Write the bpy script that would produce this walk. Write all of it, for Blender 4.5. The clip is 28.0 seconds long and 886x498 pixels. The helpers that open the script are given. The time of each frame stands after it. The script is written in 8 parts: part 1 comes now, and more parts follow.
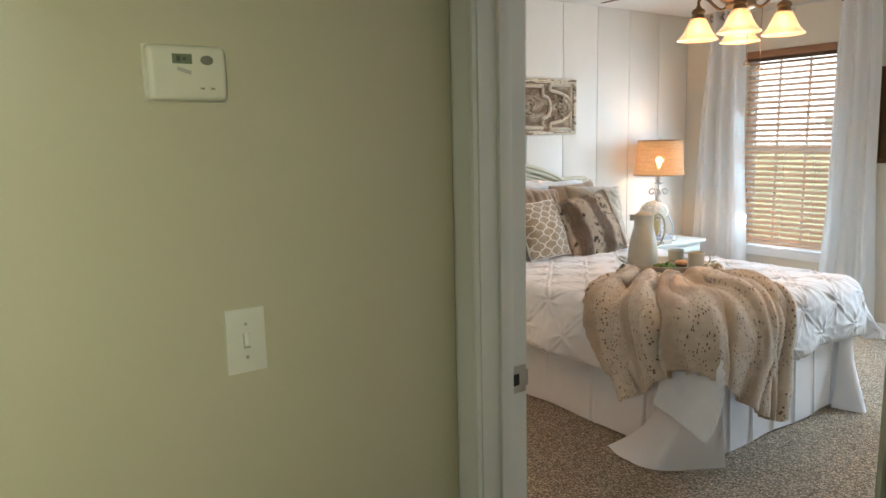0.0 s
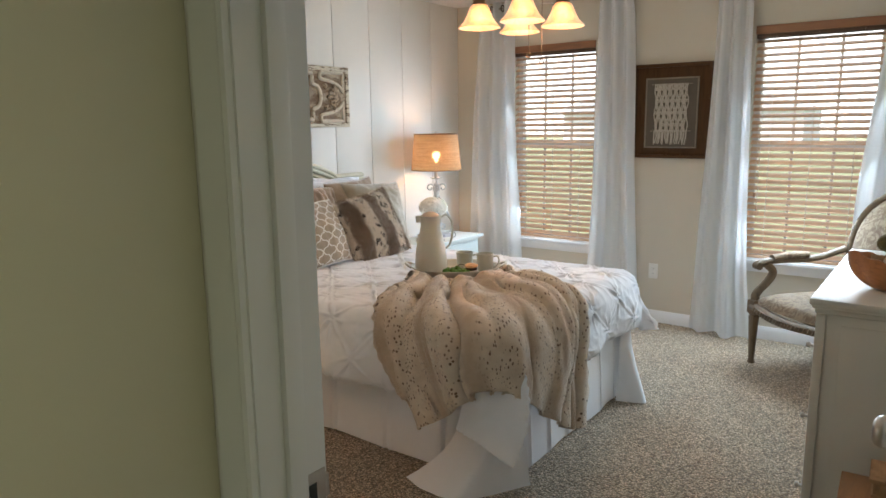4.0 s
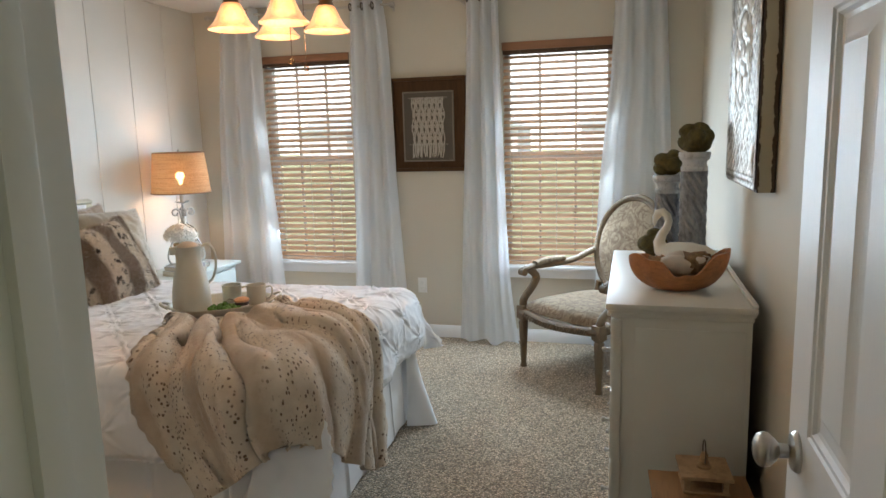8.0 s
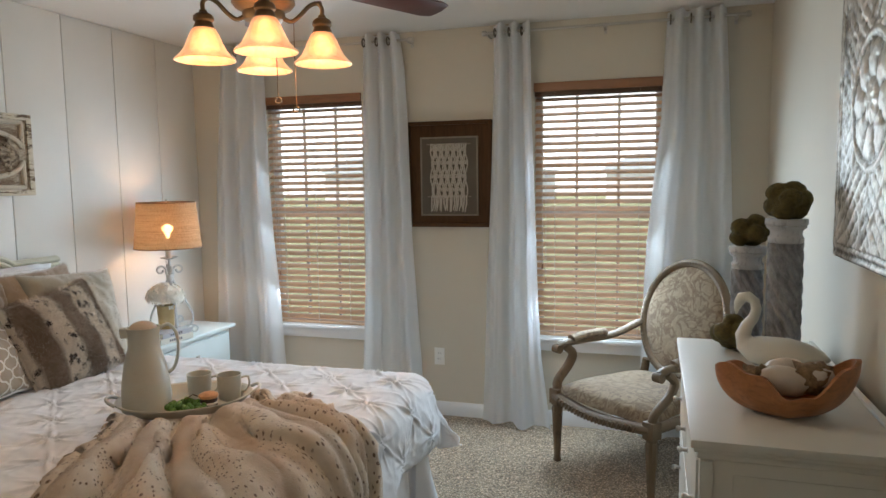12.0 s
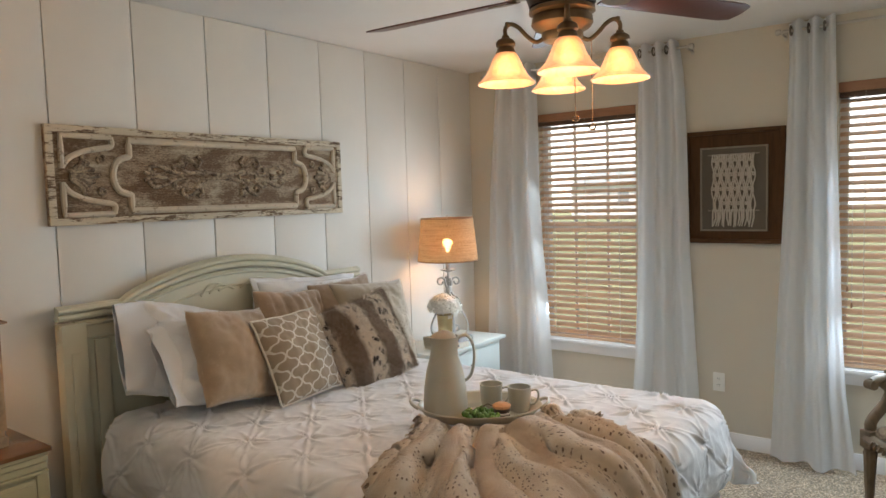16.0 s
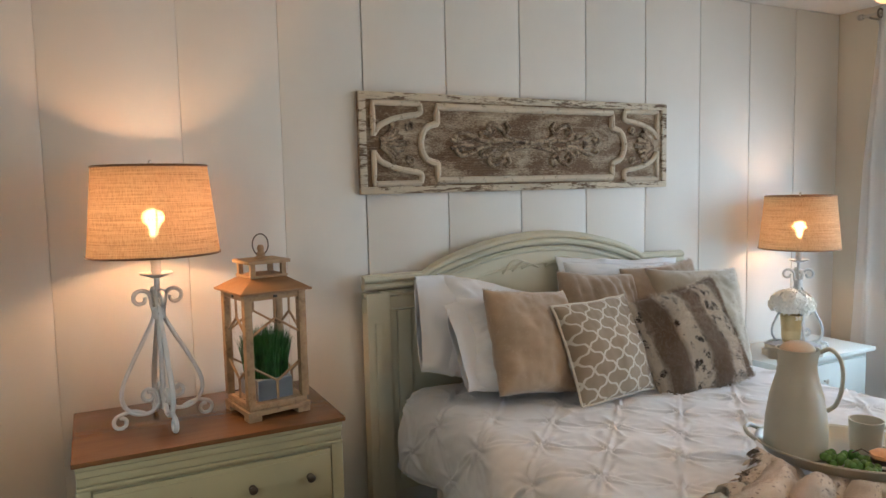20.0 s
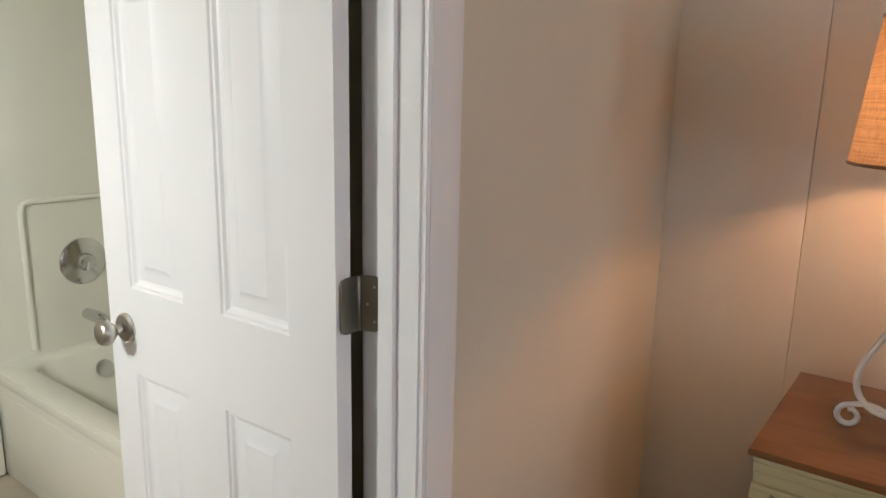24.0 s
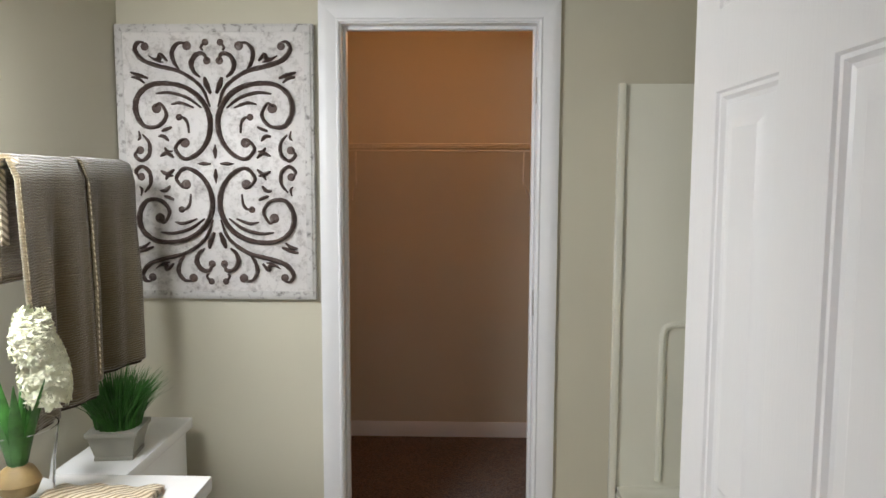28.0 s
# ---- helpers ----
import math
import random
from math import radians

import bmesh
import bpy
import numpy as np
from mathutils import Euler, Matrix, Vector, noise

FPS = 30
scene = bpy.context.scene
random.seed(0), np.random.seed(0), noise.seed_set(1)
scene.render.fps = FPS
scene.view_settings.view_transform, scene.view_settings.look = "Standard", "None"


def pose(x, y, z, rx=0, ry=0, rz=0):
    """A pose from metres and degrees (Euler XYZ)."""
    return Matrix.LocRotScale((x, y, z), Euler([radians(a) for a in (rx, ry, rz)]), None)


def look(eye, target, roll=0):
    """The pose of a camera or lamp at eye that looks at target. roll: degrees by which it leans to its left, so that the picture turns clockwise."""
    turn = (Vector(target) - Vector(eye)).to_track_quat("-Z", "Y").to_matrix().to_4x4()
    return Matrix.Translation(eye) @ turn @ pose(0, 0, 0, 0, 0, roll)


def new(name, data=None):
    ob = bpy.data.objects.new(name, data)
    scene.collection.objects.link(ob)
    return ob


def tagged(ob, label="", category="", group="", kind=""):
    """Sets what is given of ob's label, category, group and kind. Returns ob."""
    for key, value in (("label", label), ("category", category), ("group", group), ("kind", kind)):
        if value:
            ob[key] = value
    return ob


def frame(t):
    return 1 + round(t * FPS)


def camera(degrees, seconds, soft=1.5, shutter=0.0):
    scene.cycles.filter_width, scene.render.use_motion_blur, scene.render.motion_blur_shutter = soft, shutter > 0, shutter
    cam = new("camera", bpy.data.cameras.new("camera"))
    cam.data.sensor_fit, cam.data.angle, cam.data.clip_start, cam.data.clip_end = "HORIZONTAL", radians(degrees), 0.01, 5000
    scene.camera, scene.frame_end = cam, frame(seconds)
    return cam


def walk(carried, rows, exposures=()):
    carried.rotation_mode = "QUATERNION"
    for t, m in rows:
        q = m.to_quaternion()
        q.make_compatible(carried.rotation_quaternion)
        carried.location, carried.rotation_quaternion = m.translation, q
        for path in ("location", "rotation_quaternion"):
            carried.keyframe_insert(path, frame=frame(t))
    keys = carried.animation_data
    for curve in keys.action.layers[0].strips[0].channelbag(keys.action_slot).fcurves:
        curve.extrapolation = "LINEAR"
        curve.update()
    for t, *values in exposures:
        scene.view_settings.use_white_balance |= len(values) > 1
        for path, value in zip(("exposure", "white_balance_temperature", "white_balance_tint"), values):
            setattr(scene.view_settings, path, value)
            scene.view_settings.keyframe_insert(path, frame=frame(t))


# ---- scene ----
cam = camera(65.1, 28.0)

PATH = [
    (0, (3.954, -1.402, 1.504), (2.329, -0.281, 1.185), -1.3),
    (0.5, (3.947, -1.386, 1.508), (2.397, -0.163, 1.184), -1.4),
    (1, (3.937, -1.378, 1.507), (2.449, -0.079, 1.192), -1.3),
    (1.5, (3.915, -1.35, 1.507), (2.489, 0.014, 1.184), -1.1),
    (2, (3.845, -1.287, 1.507), (2.469, 0.127, 1.183), -1.2),
    (2.5, (3.785, -1.211, 1.503), (2.423, 0.219, 1.185), -0.6),
    (3, (3.716, -1.164, 1.497), (2.383, 0.291, 1.168), -0.2),
    (3.5, (3.636, -1.144, 1.517), (2.406, 0.394, 1.169), -0.9),
    (5.5, (3.503, -0.936, 1.501), (2.414, 0.705, 1.151), 0.1),
    (6, (3.467, -0.905, 1.499), (2.443, 0.779, 1.158), -0.1),
    (6.5, (3.429, -0.908, 1.506), (2.509, 0.836, 1.171), -0.0),
    (7, (3.388, -0.928, 1.502), (2.589, 0.876, 1.175), -0.3),
    (7.5, (3.345, -0.937, 1.505), (2.699, 0.929, 1.185), -1.1),
    (8, (3.308, -0.914, 1.498), (2.788, 0.991, 1.178), -1.5),
    (8.5, (3.267, -0.854, 1.503), (2.793, 1.062, 1.179), -1.8),
    (9, (3.236, -0.738, 1.508), (2.761, 1.182, 1.211), -1.4),
    (9.5, (3.233, -0.622, 1.512), (2.733, 1.297, 1.251), -0.7),
    (10, (3.2, -0.543, 1.525), (2.71, 1.381, 1.277), -0.9),
    (10.5, (3.148, -0.465, 1.529), (2.737, 1.478, 1.293), -1.4),
    (11, (3.114, -0.409, 1.535), (2.738, 1.542, 1.307), -1.5),
    (11.5, (3.133, -0.336, 1.548), (2.678, 1.6, 1.337), -0.8),
    (12, (3.145, -0.283, 1.552), (2.562, 1.62, 1.353), -0.8),
    (12.5, (3.147, -0.269, 1.555), (2.447, 1.596, 1.37), -1.5),
    (14.5, (3.103, -0.285, 1.555), (2.08, 1.427, 1.402), -1.7),
    (15, (3.008, -0.333, 1.595), (1.942, 1.35, 1.422), -1.3),
    (15.5, (2.934, -0.374, 1.592), (1.845, 1.295, 1.422), -1.6),
    (16, (2.986, -0.351, 1.57), (1.786, 1.242, 1.423), -1.7),
    (16.5, (2.972, -0.31, 1.579), (1.605, 1.142, 1.433), -1.4),
    (17, (2.966, -0.246, 1.573), (1.469, 1.073, 1.429), -1.5),
    (17.5, (2.95, -0.192, 1.525), (1.356, 1.01, 1.406), -1.9),
    (18, (2.943, -0.152, 1.551), (1.279, 0.95, 1.415), -1.6),
    (18.5, (2.932, -0.111, 1.556), (1.231, 0.93, 1.405), -1.3),
    (19, (2.862, -0.107, 1.531), (1.142, 0.9, 1.363), -1.0),
    (19.5, (2.747, -0.094, 1.53), (1.017, 0.895, 1.357), -1.4),
    (20, (2.688, -0.042, 1.523), (0.911, 0.859, 1.346), -1.3),
    (20.5, (2.634, 0.077, 1.489), (0.759, 0.751, 1.315), -0.1),
    (22.5, (2.203, 0.117, 1.468), (0.234, 0.032, 1.128), 1.0),
    (23, (2.084, 0.116, 1.458), (0.183, -0.374, 1.074), 1.9),
    (23.5, (2.003, 0.165, 1.445), (0.263, -0.726, 1.023), 2.4),
    (24, (1.916, 0.138, 1.434), (0.353, -1.038, 1.016), 1.2),
    (24.5, (1.835, 0.069, 1.467), (0.442, -1.339, 1.19), -0.8),
    (25, (1.775, 0.045, 1.474), (0.659, -1.598, 1.241), -0.9),
    (25.5, (1.687, 0.052, 1.481), (0.864, -1.757, 1.262), -0.4),
    (26, (1.632, 0.064, 1.491), (1.024, -1.833, 1.307), 0.0),
    (26.5, (1.613, 0.002, 1.494), (1.13, -1.931, 1.326), -0.3),
    (27, (1.621, -0.085, 1.492), (1.231, -2.039, 1.315), -0.2),
    (27.5, (1.618, -0.156, 1.514), (1.397, -2.135, 1.322), 0.0),
    (28, (1.55, -0.209, 1.525), (1.598, -2.199, 1.338), 0.2),
]
walk(cam, [(t, look(eye, target, roll)) for t, eye, target, roll in PATH],
     [(0, 0.68, 6500, 10), (2.2, 0.66, 6500, 10), (3.5, 0.46, 6500, 10), (6.5, 0.28, 6600, 10), (9.5, 0.16, 6600, 10), (12, -0.02, 6550, 10), (15.8, 0.08, 6900, 11), (17.2, -0.03, 6800, 10), (18.6, 0.0, 6450, 10), (20, 0.14, 6200, 9), (22.6, 0.16, 5950, 6), (23.4, 0.02, 6600, 14), (24.2, -0.06, 6950, 21), (25, -0.18, 6650, 19), (26, -0.34, 6750, 22), (28, -0.46, 6800, 23)])


# ---------------------------------------------------------------- light
def set_world():
    w = bpy.data.worlds.new("sky")
    scene.world = w
    w.use_nodes = True
    nt = w.node_tree
    sky = nt.nodes.new("ShaderNodeTexSky")
    sky.sky_type = "NISHITA"
    sky.sun_disc = False
    sky.sun_elevation = radians(48)
    sky.sun_rotation = radians(200)
    sky.air_density, sky.dust_density = 1.0, 3.0
    bg = nt.nodes["Background"]
    bg.inputs["Strength"].default_value = 0.15
    nt.links.new(sky.outputs["Color"], bg.inputs["Color"])


def lamp(name, kind, m, energy, color=(1, 1, 1), size=0.1, size_y=0.0, spread=180):
    d = bpy.data.lights.new(name, kind)
    d.energy, d.color = energy, color
    if kind == "AREA":
        d.shape = "RECTANGLE" if size_y else "SQUARE"
        d.size = size
        d.spread = radians(spread)
        if size_y:
            d.size_y = size_y
    elif kind == "SUN":
        d.angle = radians(size)
    else:
        d.shadow_soft_size = size
    ob = new(name, d)
    ob.matrix_world = m
    return ob


set_world()
lamp("sun", "SUN", look((0, 0, 8), (0.5, 4.0, 0)), 5.0, (1.0, 0.95, 0.88), size=0.6)
SKY = (0.64, 0.83, 1.0)
# daylight in the two window openings
for wx, wide, watts, behind in ((0.92, 0.52, 5.6, 3.2), (2.805, 0.58, 8.9, 4.2)):
    for wz in (0.93, 1.34, 1.75):
        lamp("window_light", "AREA", look((wx, 3.865, wz), (wx, 2.865, wz - 0.5)), watts, SKY, wide, 0.40)
    lamp("window_light", "AREA", look((wx + 0.005, 4.068, 1.36), (wx + 0.005, 0.0, 1.25)), behind, SKY, 0.68, 1.46)
# hall daylight from the rooms behind, bathroom vanity light, closet bulb
lamp("hall_light", "AREA", look((5.1, -2.0, 1.7), (2.785, -1.72, 1.3)), 2.95, (0.96, 0.985, 0.65), 0.4, 0.6, 66)
lamp("vanity_light", "AREA", look((2.60, -1.36, 1.85), (1.9, -2.1, 0.55)), 34, (0.86, 0.99, 0.99), 0.5, 0.2)
lamp("closet_bulb", "POINT", pose(1.62, -3.35, 2.26), 8.0, (1.0, 0.46, 0.15), 0.06)

# ---------------------------------------------------------------- materials
def mat(name, color, rough=0.6, metal=0.0, spec=0.5):
    m = bpy.data.materials.new(name)
    m.use_nodes = True
    p = m.node_tree.nodes["Principled BSDF"]
    p.inputs["Base Color"].default_value = (*color, 1)
    p.inputs["Roughness"].default_value = rough
    p.inputs["Metallic"].default_value = metal
    p.inputs["Specular IOR Level"].default_value = spec
    return m


class Nodes:
    """Short hand for wiring one material."""

    def __init__(self, m):
        self.t = m.node_tree
        self.p = self.t.nodes["Principled BSDF"]

    def n(self, kind, **inputs):
        nd = self.t.nodes.new(kind)
        for k, v in inputs.items():
            key = k.replace("_", " ")
            if key in nd.inputs:
                self.put(nd.inputs[key], v)
            elif k[:2] == "in" and k[2:].isdigit():
                self.put(nd.inputs[int(k[2:])], v)
        return nd

    def put(self, socket, v):
        if isinstance(v, bpy.types.NodeSocket):
            self.t.links.new(v, socket)
        else:
            socket.default_value = v

    def coord(self, which="Object", scale=(1, 1, 1), rot=(0, 0, 0)):
        tc = self.t.nodes.new("ShaderNodeTexCoord")
        mp = self.t.nodes.new("ShaderNodeMapping")
        mp.inputs["Scale"].default_value = scale
        mp.inputs["Rotation"].default_value = rot
        self.t.links.new(tc.outputs[which], mp.inputs["Vector"])
        return mp.outputs["Vector"]

    def noise(self, vec, scale, detail=4.0, rough=0.55, dist=0.0):
        return self.n("ShaderNodeTexNoise", Vector=vec, Scale=scale, Detail=detail, Roughness=rough, Distortion=dist).outputs["Fac"]

    def ramp(self, fac, stops):
        r = self.t.nodes.new("ShaderNodeValToRGB")
        self.put(r.inputs["Fac"], fac)
        e = r.color_ramp.elements
        while len(e) < len(stops):
            e.new(0.5)
        for el, (pos, col) in zip(e, stops):
            el.position = pos
            el.color = (*col, 1) if len(col) == 3 else col
        return r.outputs["Color"]

    def math(self, op, a, b=0.0, c=0.0):
        nd = self.t.nodes.new("ShaderNodeMath")
        nd.operation = op
        for s, v in zip(nd.inputs, (a, b, c)):
            self.put(s, v)
        return nd.outputs[0]

    def mix(self, fac, a, b, kind="MIX"):
        nd = self.t.nodes.new("ShaderNodeMix")
        nd.data_type, nd.blend_type = "RGBA", kind
        self.put(nd.inputs[0], fac)
        self.put(nd.inputs[6], (*a, 1) if isinstance(a, tuple) else a)
        self.put(nd.inputs[7], (*b, 1) if isinstance(b, tuple) else b)
        return nd.outputs[2]

    def bump(self, height, strength=0.3, distance=0.01):
        b = self.n("ShaderNodeBump", Height=height, Strength=strength, Distance=distance)
        self.t.links.new(b.outputs["Normal"], self.p.inputs["Normal"])

    def color(self, v):
        self.put(self.p.inputs["Base Color"], v)

    def rough(self, v):
        self.put(self.p.inputs["Roughness"], v)

    def sep(self, vec):
        s = self.n("ShaderNodeSeparateXYZ", Vector=vec)
        return s.outputs


def shade(c, k):
    return tuple(min(1.0, v * k) for v in c)


def mottled(name, c, rough=0.6, scale=6.0, amount=0.08, grain=220.0, bump=0.12, dist=0.002, metal=0.0, spec=0.5, which="Object"):
    """A painted or plain surface: broad variation, fine grain and a little relief."""
    m = mat(name, c, rough, metal, spec)
    k = Nodes(m)
    v = k.coord(which)
    a = k.noise(v, scale, 5.0, 0.6)
    b = k.noise(v, grain, 3.0, 0.6)
    col = k.ramp(a, [(0.25, shade(c, 1 - amount)), (0.75, shade(c, 1 + amount))])
    k.color(col)
    k.rough(k.math("MULTIPLY_ADD", a, 0.16, rough - 0.08))
    k.bump(b, bump, dist)
    return m


def distressed(name, paint, under, rough=0.65, scale=18.0, wear=0.42, stretch=(1, 1, 1), soft=0.06, fine=60.0):
    """Chipped paint over a darker ground."""
    m = mat(name, paint, rough)
    k = Nodes(m)
    v = k.coord("Object", stretch)
    a = k.noise(v, scale, 6.0, 0.68, 0.4)
    b = k.noise(v, fine, 4.0, 0.7)
    mask = k.math("ADD", k.math("MULTIPLY", a, 0.7), k.math("MULTIPLY", b, 0.3))
    fac = k.ramp(mask, [(wear - soft, (0, 0, 0)), (wear + soft, (1, 1, 1))])
    tone = k.ramp(k.noise(v, scale * 0.3), [(0.3, shade(paint, 0.86)), (0.7, paint)])
    ground = k.ramp(b, [(0.3, shade(under, 0.6)), (0.7, shade(under, 1.25))])
    k.color(k.mix(fac, ground, tone))
    k.bump(fac, 0.35, 0.002)
    return m


def wood(name, c, rough=0.4, along="x", scale=5.0, contrast=0.35):
    m = mat(name, c, rough)
    k = Nodes(m)
    s = {"x": (0.12, 1, 1), "y": (1, 0.12, 1), "z": (1, 1, 0.12)}[along]
    v = k.coord("Object", s)
    a = k.noise(v, scale * 9, 6.0, 0.62, 1.2)
    b = k.noise(v, scale * 60, 3.0)
    k.color(k.ramp(a, [(0.25, shade(c, 1 - contrast)), (0.5, c), (0.8, shade(c, 1 + contrast * 0.6))]))
    k.rough(k.math("MULTIPLY_ADD", a, 0.2, rough - 0.1))
    k.bump(k.math("ADD", a, k.math("MULTIPLY", b, 0.4)), 0.15, 0.002)
    return m


def glow(name, c, strength):
    m = mat(name, c, 0.5)
    p = m.node_tree.nodes["Principled BSDF"]
    p.inputs["Emission Color"].default_value = (*c, 1)
    p.inputs["Emission Strength"].default_value = strength
    return m


def fabric(name, c, rough=0.9, weave=500.0, amount=0.07, bump=0.25, sheen=0.25):
    m = mat(name, c, rough, 0, 0.2)
    k = Nodes(m)
    v = k.coord("Object")
    a = k.noise(v, 9.0, 5.0, 0.6)
    x = k.noise(k.coord("Object", (1, 0.15, 1)), weave, 2.0)
    y = k.noise(k.coord("Object", (0.15, 1, 1)), weave, 2.0)
    w = k.math("ADD", x, y)
    k.color(k.ramp(a, [(0.25, shade(c, 1 - amount)), (0.75, shade(c, 1 + amount))]))
    k.bump(w, bump, 0.001)
    k.p.inputs["Sheen Weight"].default_value = sheen
    k.p.inputs["Sheen Roughness"].default_value = 0.5
    return m


# ---------------------------------------------------------------- mesh helpers
def box(size, at=(0, 0, 0), bevel=0.0, rot=(0, 0, 0), seg=2):
    bm = bmesh.new()
    bmesh.ops.create_cube(bm, size=1.0)
    bmesh.ops.scale(bm, vec=size, verts=bm.verts)
    if bevel:
        bmesh.ops.bevel(bm, geom=bm.edges[:], offset=min(bevel, min(size) * 0.45), segments=seg, affect="EDGES", profile=0.6)
    bmesh.ops.transform(bm, matrix=pose(*at, *rot), verts=bm.verts)
    return bm


def span(x0, x1, y0, y1, z0, z1, bevel=0.0):
    return box((abs(x1 - x0), abs(y1 - y0), abs(z1 - z0)), ((x0 + x1) / 2, (y0 + y1) / 2, (z0 + z1) / 2), bevel)


def join(*bms):
    out = bmesh.new()
    for b in bms:
        me = bpy.data.meshes.new("tmp")
        b.to_mesh(me)
        b.free()
        out.from_mesh(me)
        bpy.data.meshes.remove(me)
    return out


def moved(bm, m):
    bmesh.ops.transform(bm, matrix=m, verts=bm.verts)
    return bm


def lathe(profile, n=28, m=None, lobes=0, lobe=0.0, twist=0.0):
    """Turn (radius, height) pairs round z. lobes, lobe, twist: fluting that winds with the height."""
    bm = bmesh.new()
    rings = []
    for r, z in profile:
        ring = []
        for i in range(n):
            a = 2 * math.pi * i / n
            k = 1 + lobe * math.cos(lobes * (a + twist * z)) if lobes else 1
            ring.append(bm.verts.new((r * k * math.cos(a), r * k * math.sin(a), z)))
        rings.append(ring)
    for a, b in zip(rings, rings[1:]):
        for i in range(n):
            bm.faces.new((a[i], a[(i + 1) % n], b[(i + 1) % n], b[i]))
    if profile[0][0] > 1e-4:
        bm.faces.new(rings[0][::-1])
    if profile[-1][0] > 1e-4:
        bm.faces.new(rings[-1])
    bmesh.ops.remove_doubles(bm, verts=bm.verts, dist=1e-5)
    if m is not None:
        moved(bm, m)
    return bm


def tube(points, r, n=8, closed=False, flat=1.0, taper=None):
    """A round or flattened rod along points. taper: radii at the points."""
    pts = [Vector(p) for p in points]
    bm = bmesh.new()
    rings = []
    up = Vector((0, 0, 1))
    prev = None
    for i, p in enumerate(pts):
        a = pts[i - 1] if i or closed else p
        b = pts[(i + 1) % len(pts)] if i < len(pts) - 1 or closed else p
        d = (b - a).normalized()
        side = d.cross(up) if prev is None else d.cross(prev.cross(d))
        if side.length < 1e-3:
            side = d.cross(Vector((1, 0, 0)))
        side = side.normalized()
        if prev is not None and side.dot(prev) < 0:
            side = -side
        if prev is not None:
            side = (prev - d * prev.dot(d)).normalized() if (prev - d * prev.dot(d)).length > 1e-3 else side
        prev = side
        o = d.cross(side).normalized()
        rr = taper[i] if taper else r
        rings.append([bm.verts.new(p + side * (rr * math.cos(2 * math.pi * k / n)) + o * (rr * flat * math.sin(2 * math.pi * k / n))) for k in range(n)])
    pairs = list(zip(rings, rings[1:])) + ([(rings[-1], rings[0])] if closed else [])
    for a, b in pairs:
        for k in range(n):
            bm.faces.new((a[k], a[(k + 1) % n], b[(k + 1) % n], b[k]))
    if not closed:
        bm.faces.new(rings[0][::-1])
        bm.faces.new(rings[-1])
    bmesh.ops.recalc_face_normals(bm, faces=bm.faces)
    return bm


def prism(outline, depth, bevel=0.0):
    """An outline in x, z, thickened along y from 0 to depth."""
    bm = bmesh.new()
    vs = [bm.verts.new((x, 0, z)) for x, z in outline]
    f = bm.faces.new(vs)
    ext = bmesh.ops.extrude_face_region(bm, geom=[f])
    bmesh.ops.translate(bm, vec=(0, depth, 0), verts=[v for v in ext["geom"] if isinstance(v, bmesh.types.BMVert)])
    bmesh.ops.recalc_face_normals(bm, faces=bm.faces)
    if bevel:
        bmesh.ops.bevel(bm, geom=bm.edges[:], offset=bevel, segments=2, affect="EDGES", profile=0.6)
    return bm


def sheet(fn, nu, nv, thick=0.0):
    """A surface fn(u, v) over the unit square; thick gives it a back."""
    bm = bmesh.new()
    grid = [[bm.verts.new(fn(i / nu, j / nv)) for j in range(nv + 1)] for i in range(nu + 1)]
    for i in range(nu):
        for j in range(nv):
            bm.faces.new((grid[i][j], grid[i + 1][j], grid[i + 1][j + 1], grid[i][j + 1]))
    bm.normal_update()
    if thick:
        bmesh.ops.solidify(bm, geom=bm.faces[:], thickness=thick)
    return bm


def bez(p, n=12):
    """Catmull-Rom through points."""
    p = [Vector(q) for q in p]
    out = []
    q = [p[0] * 2 - p[1]] + p + [p[-1] * 2 - p[-2]]
    for i in range(1, len(q) - 2):
        for k in range(n):
            t = k / n
            a, b, c, d = q[i - 1 : i + 3]
            out.append(0.5 * (2 * b + (c - a) * t + (2 * a - 5 * b + 4 * c - d) * t * t + (3 * b - a - 3 * c + d) * t ** 3))
    return out + [p[-1]]


def part(name, bm, material, parent=None, label="", angle=38):
    me = bpy.data.meshes.new(name)
    for f in bm.faces:
        f.smooth = True
    bm.to_mesh(me)
    bm.free()
    me.set_sharp_from_angle(angle=radians(angle))
    me.materials.append(material)
    ob = new(name, me)
    if parent is not None:
        ob.parent = parent
    if label:
        ob["label"] = label
    return ob


def same(name, ob, parent, m):
    """Another object on the mesh of ob, as a part of parent."""
    o = new(name, ob.data)
    o.parent = parent
    o.matrix_local = m
    return o


def thing(name, m, label, category, group="", kind=""):
    e = new(name)
    e.matrix_world = m
    e.empty_display_size = 0.1
    return tagged(e, label, category, group, kind)


def struct(name, bm, material, label="", category=""):
    return tagged(part(name, bm, material), label, category, kind="structure")

# ---------------------------------------------------------------- colours and surfaces
M_wall = mottled("wall_paint", (0.60, 0.55, 0.46), 0.75, 2.0, 0.03, 300, 0.08)
M_olive_wall = mottled("olive_wall_paint", (0.59, 0.555, 0.44), 0.75, 2.0, 0.03, 300, 0.08)
M_white = mottled("trim_paint", (0.80, 0.80, 0.81), 0.38, 3.0, 0.02, 200, 0.05)
M_batten = mottled("cream_panel_paint", (0.76, 0.735, 0.69), 0.5, 2.5, 0.03, 200, 0.06)
M_ceil = mottled("ceiling_paint", (0.80, 0.79, 0.77), 0.9, 3.0, 0.02, 120, 0.3)
M_dark = mat("dark_gap", (0.02, 0.02, 0.02), 0.9)
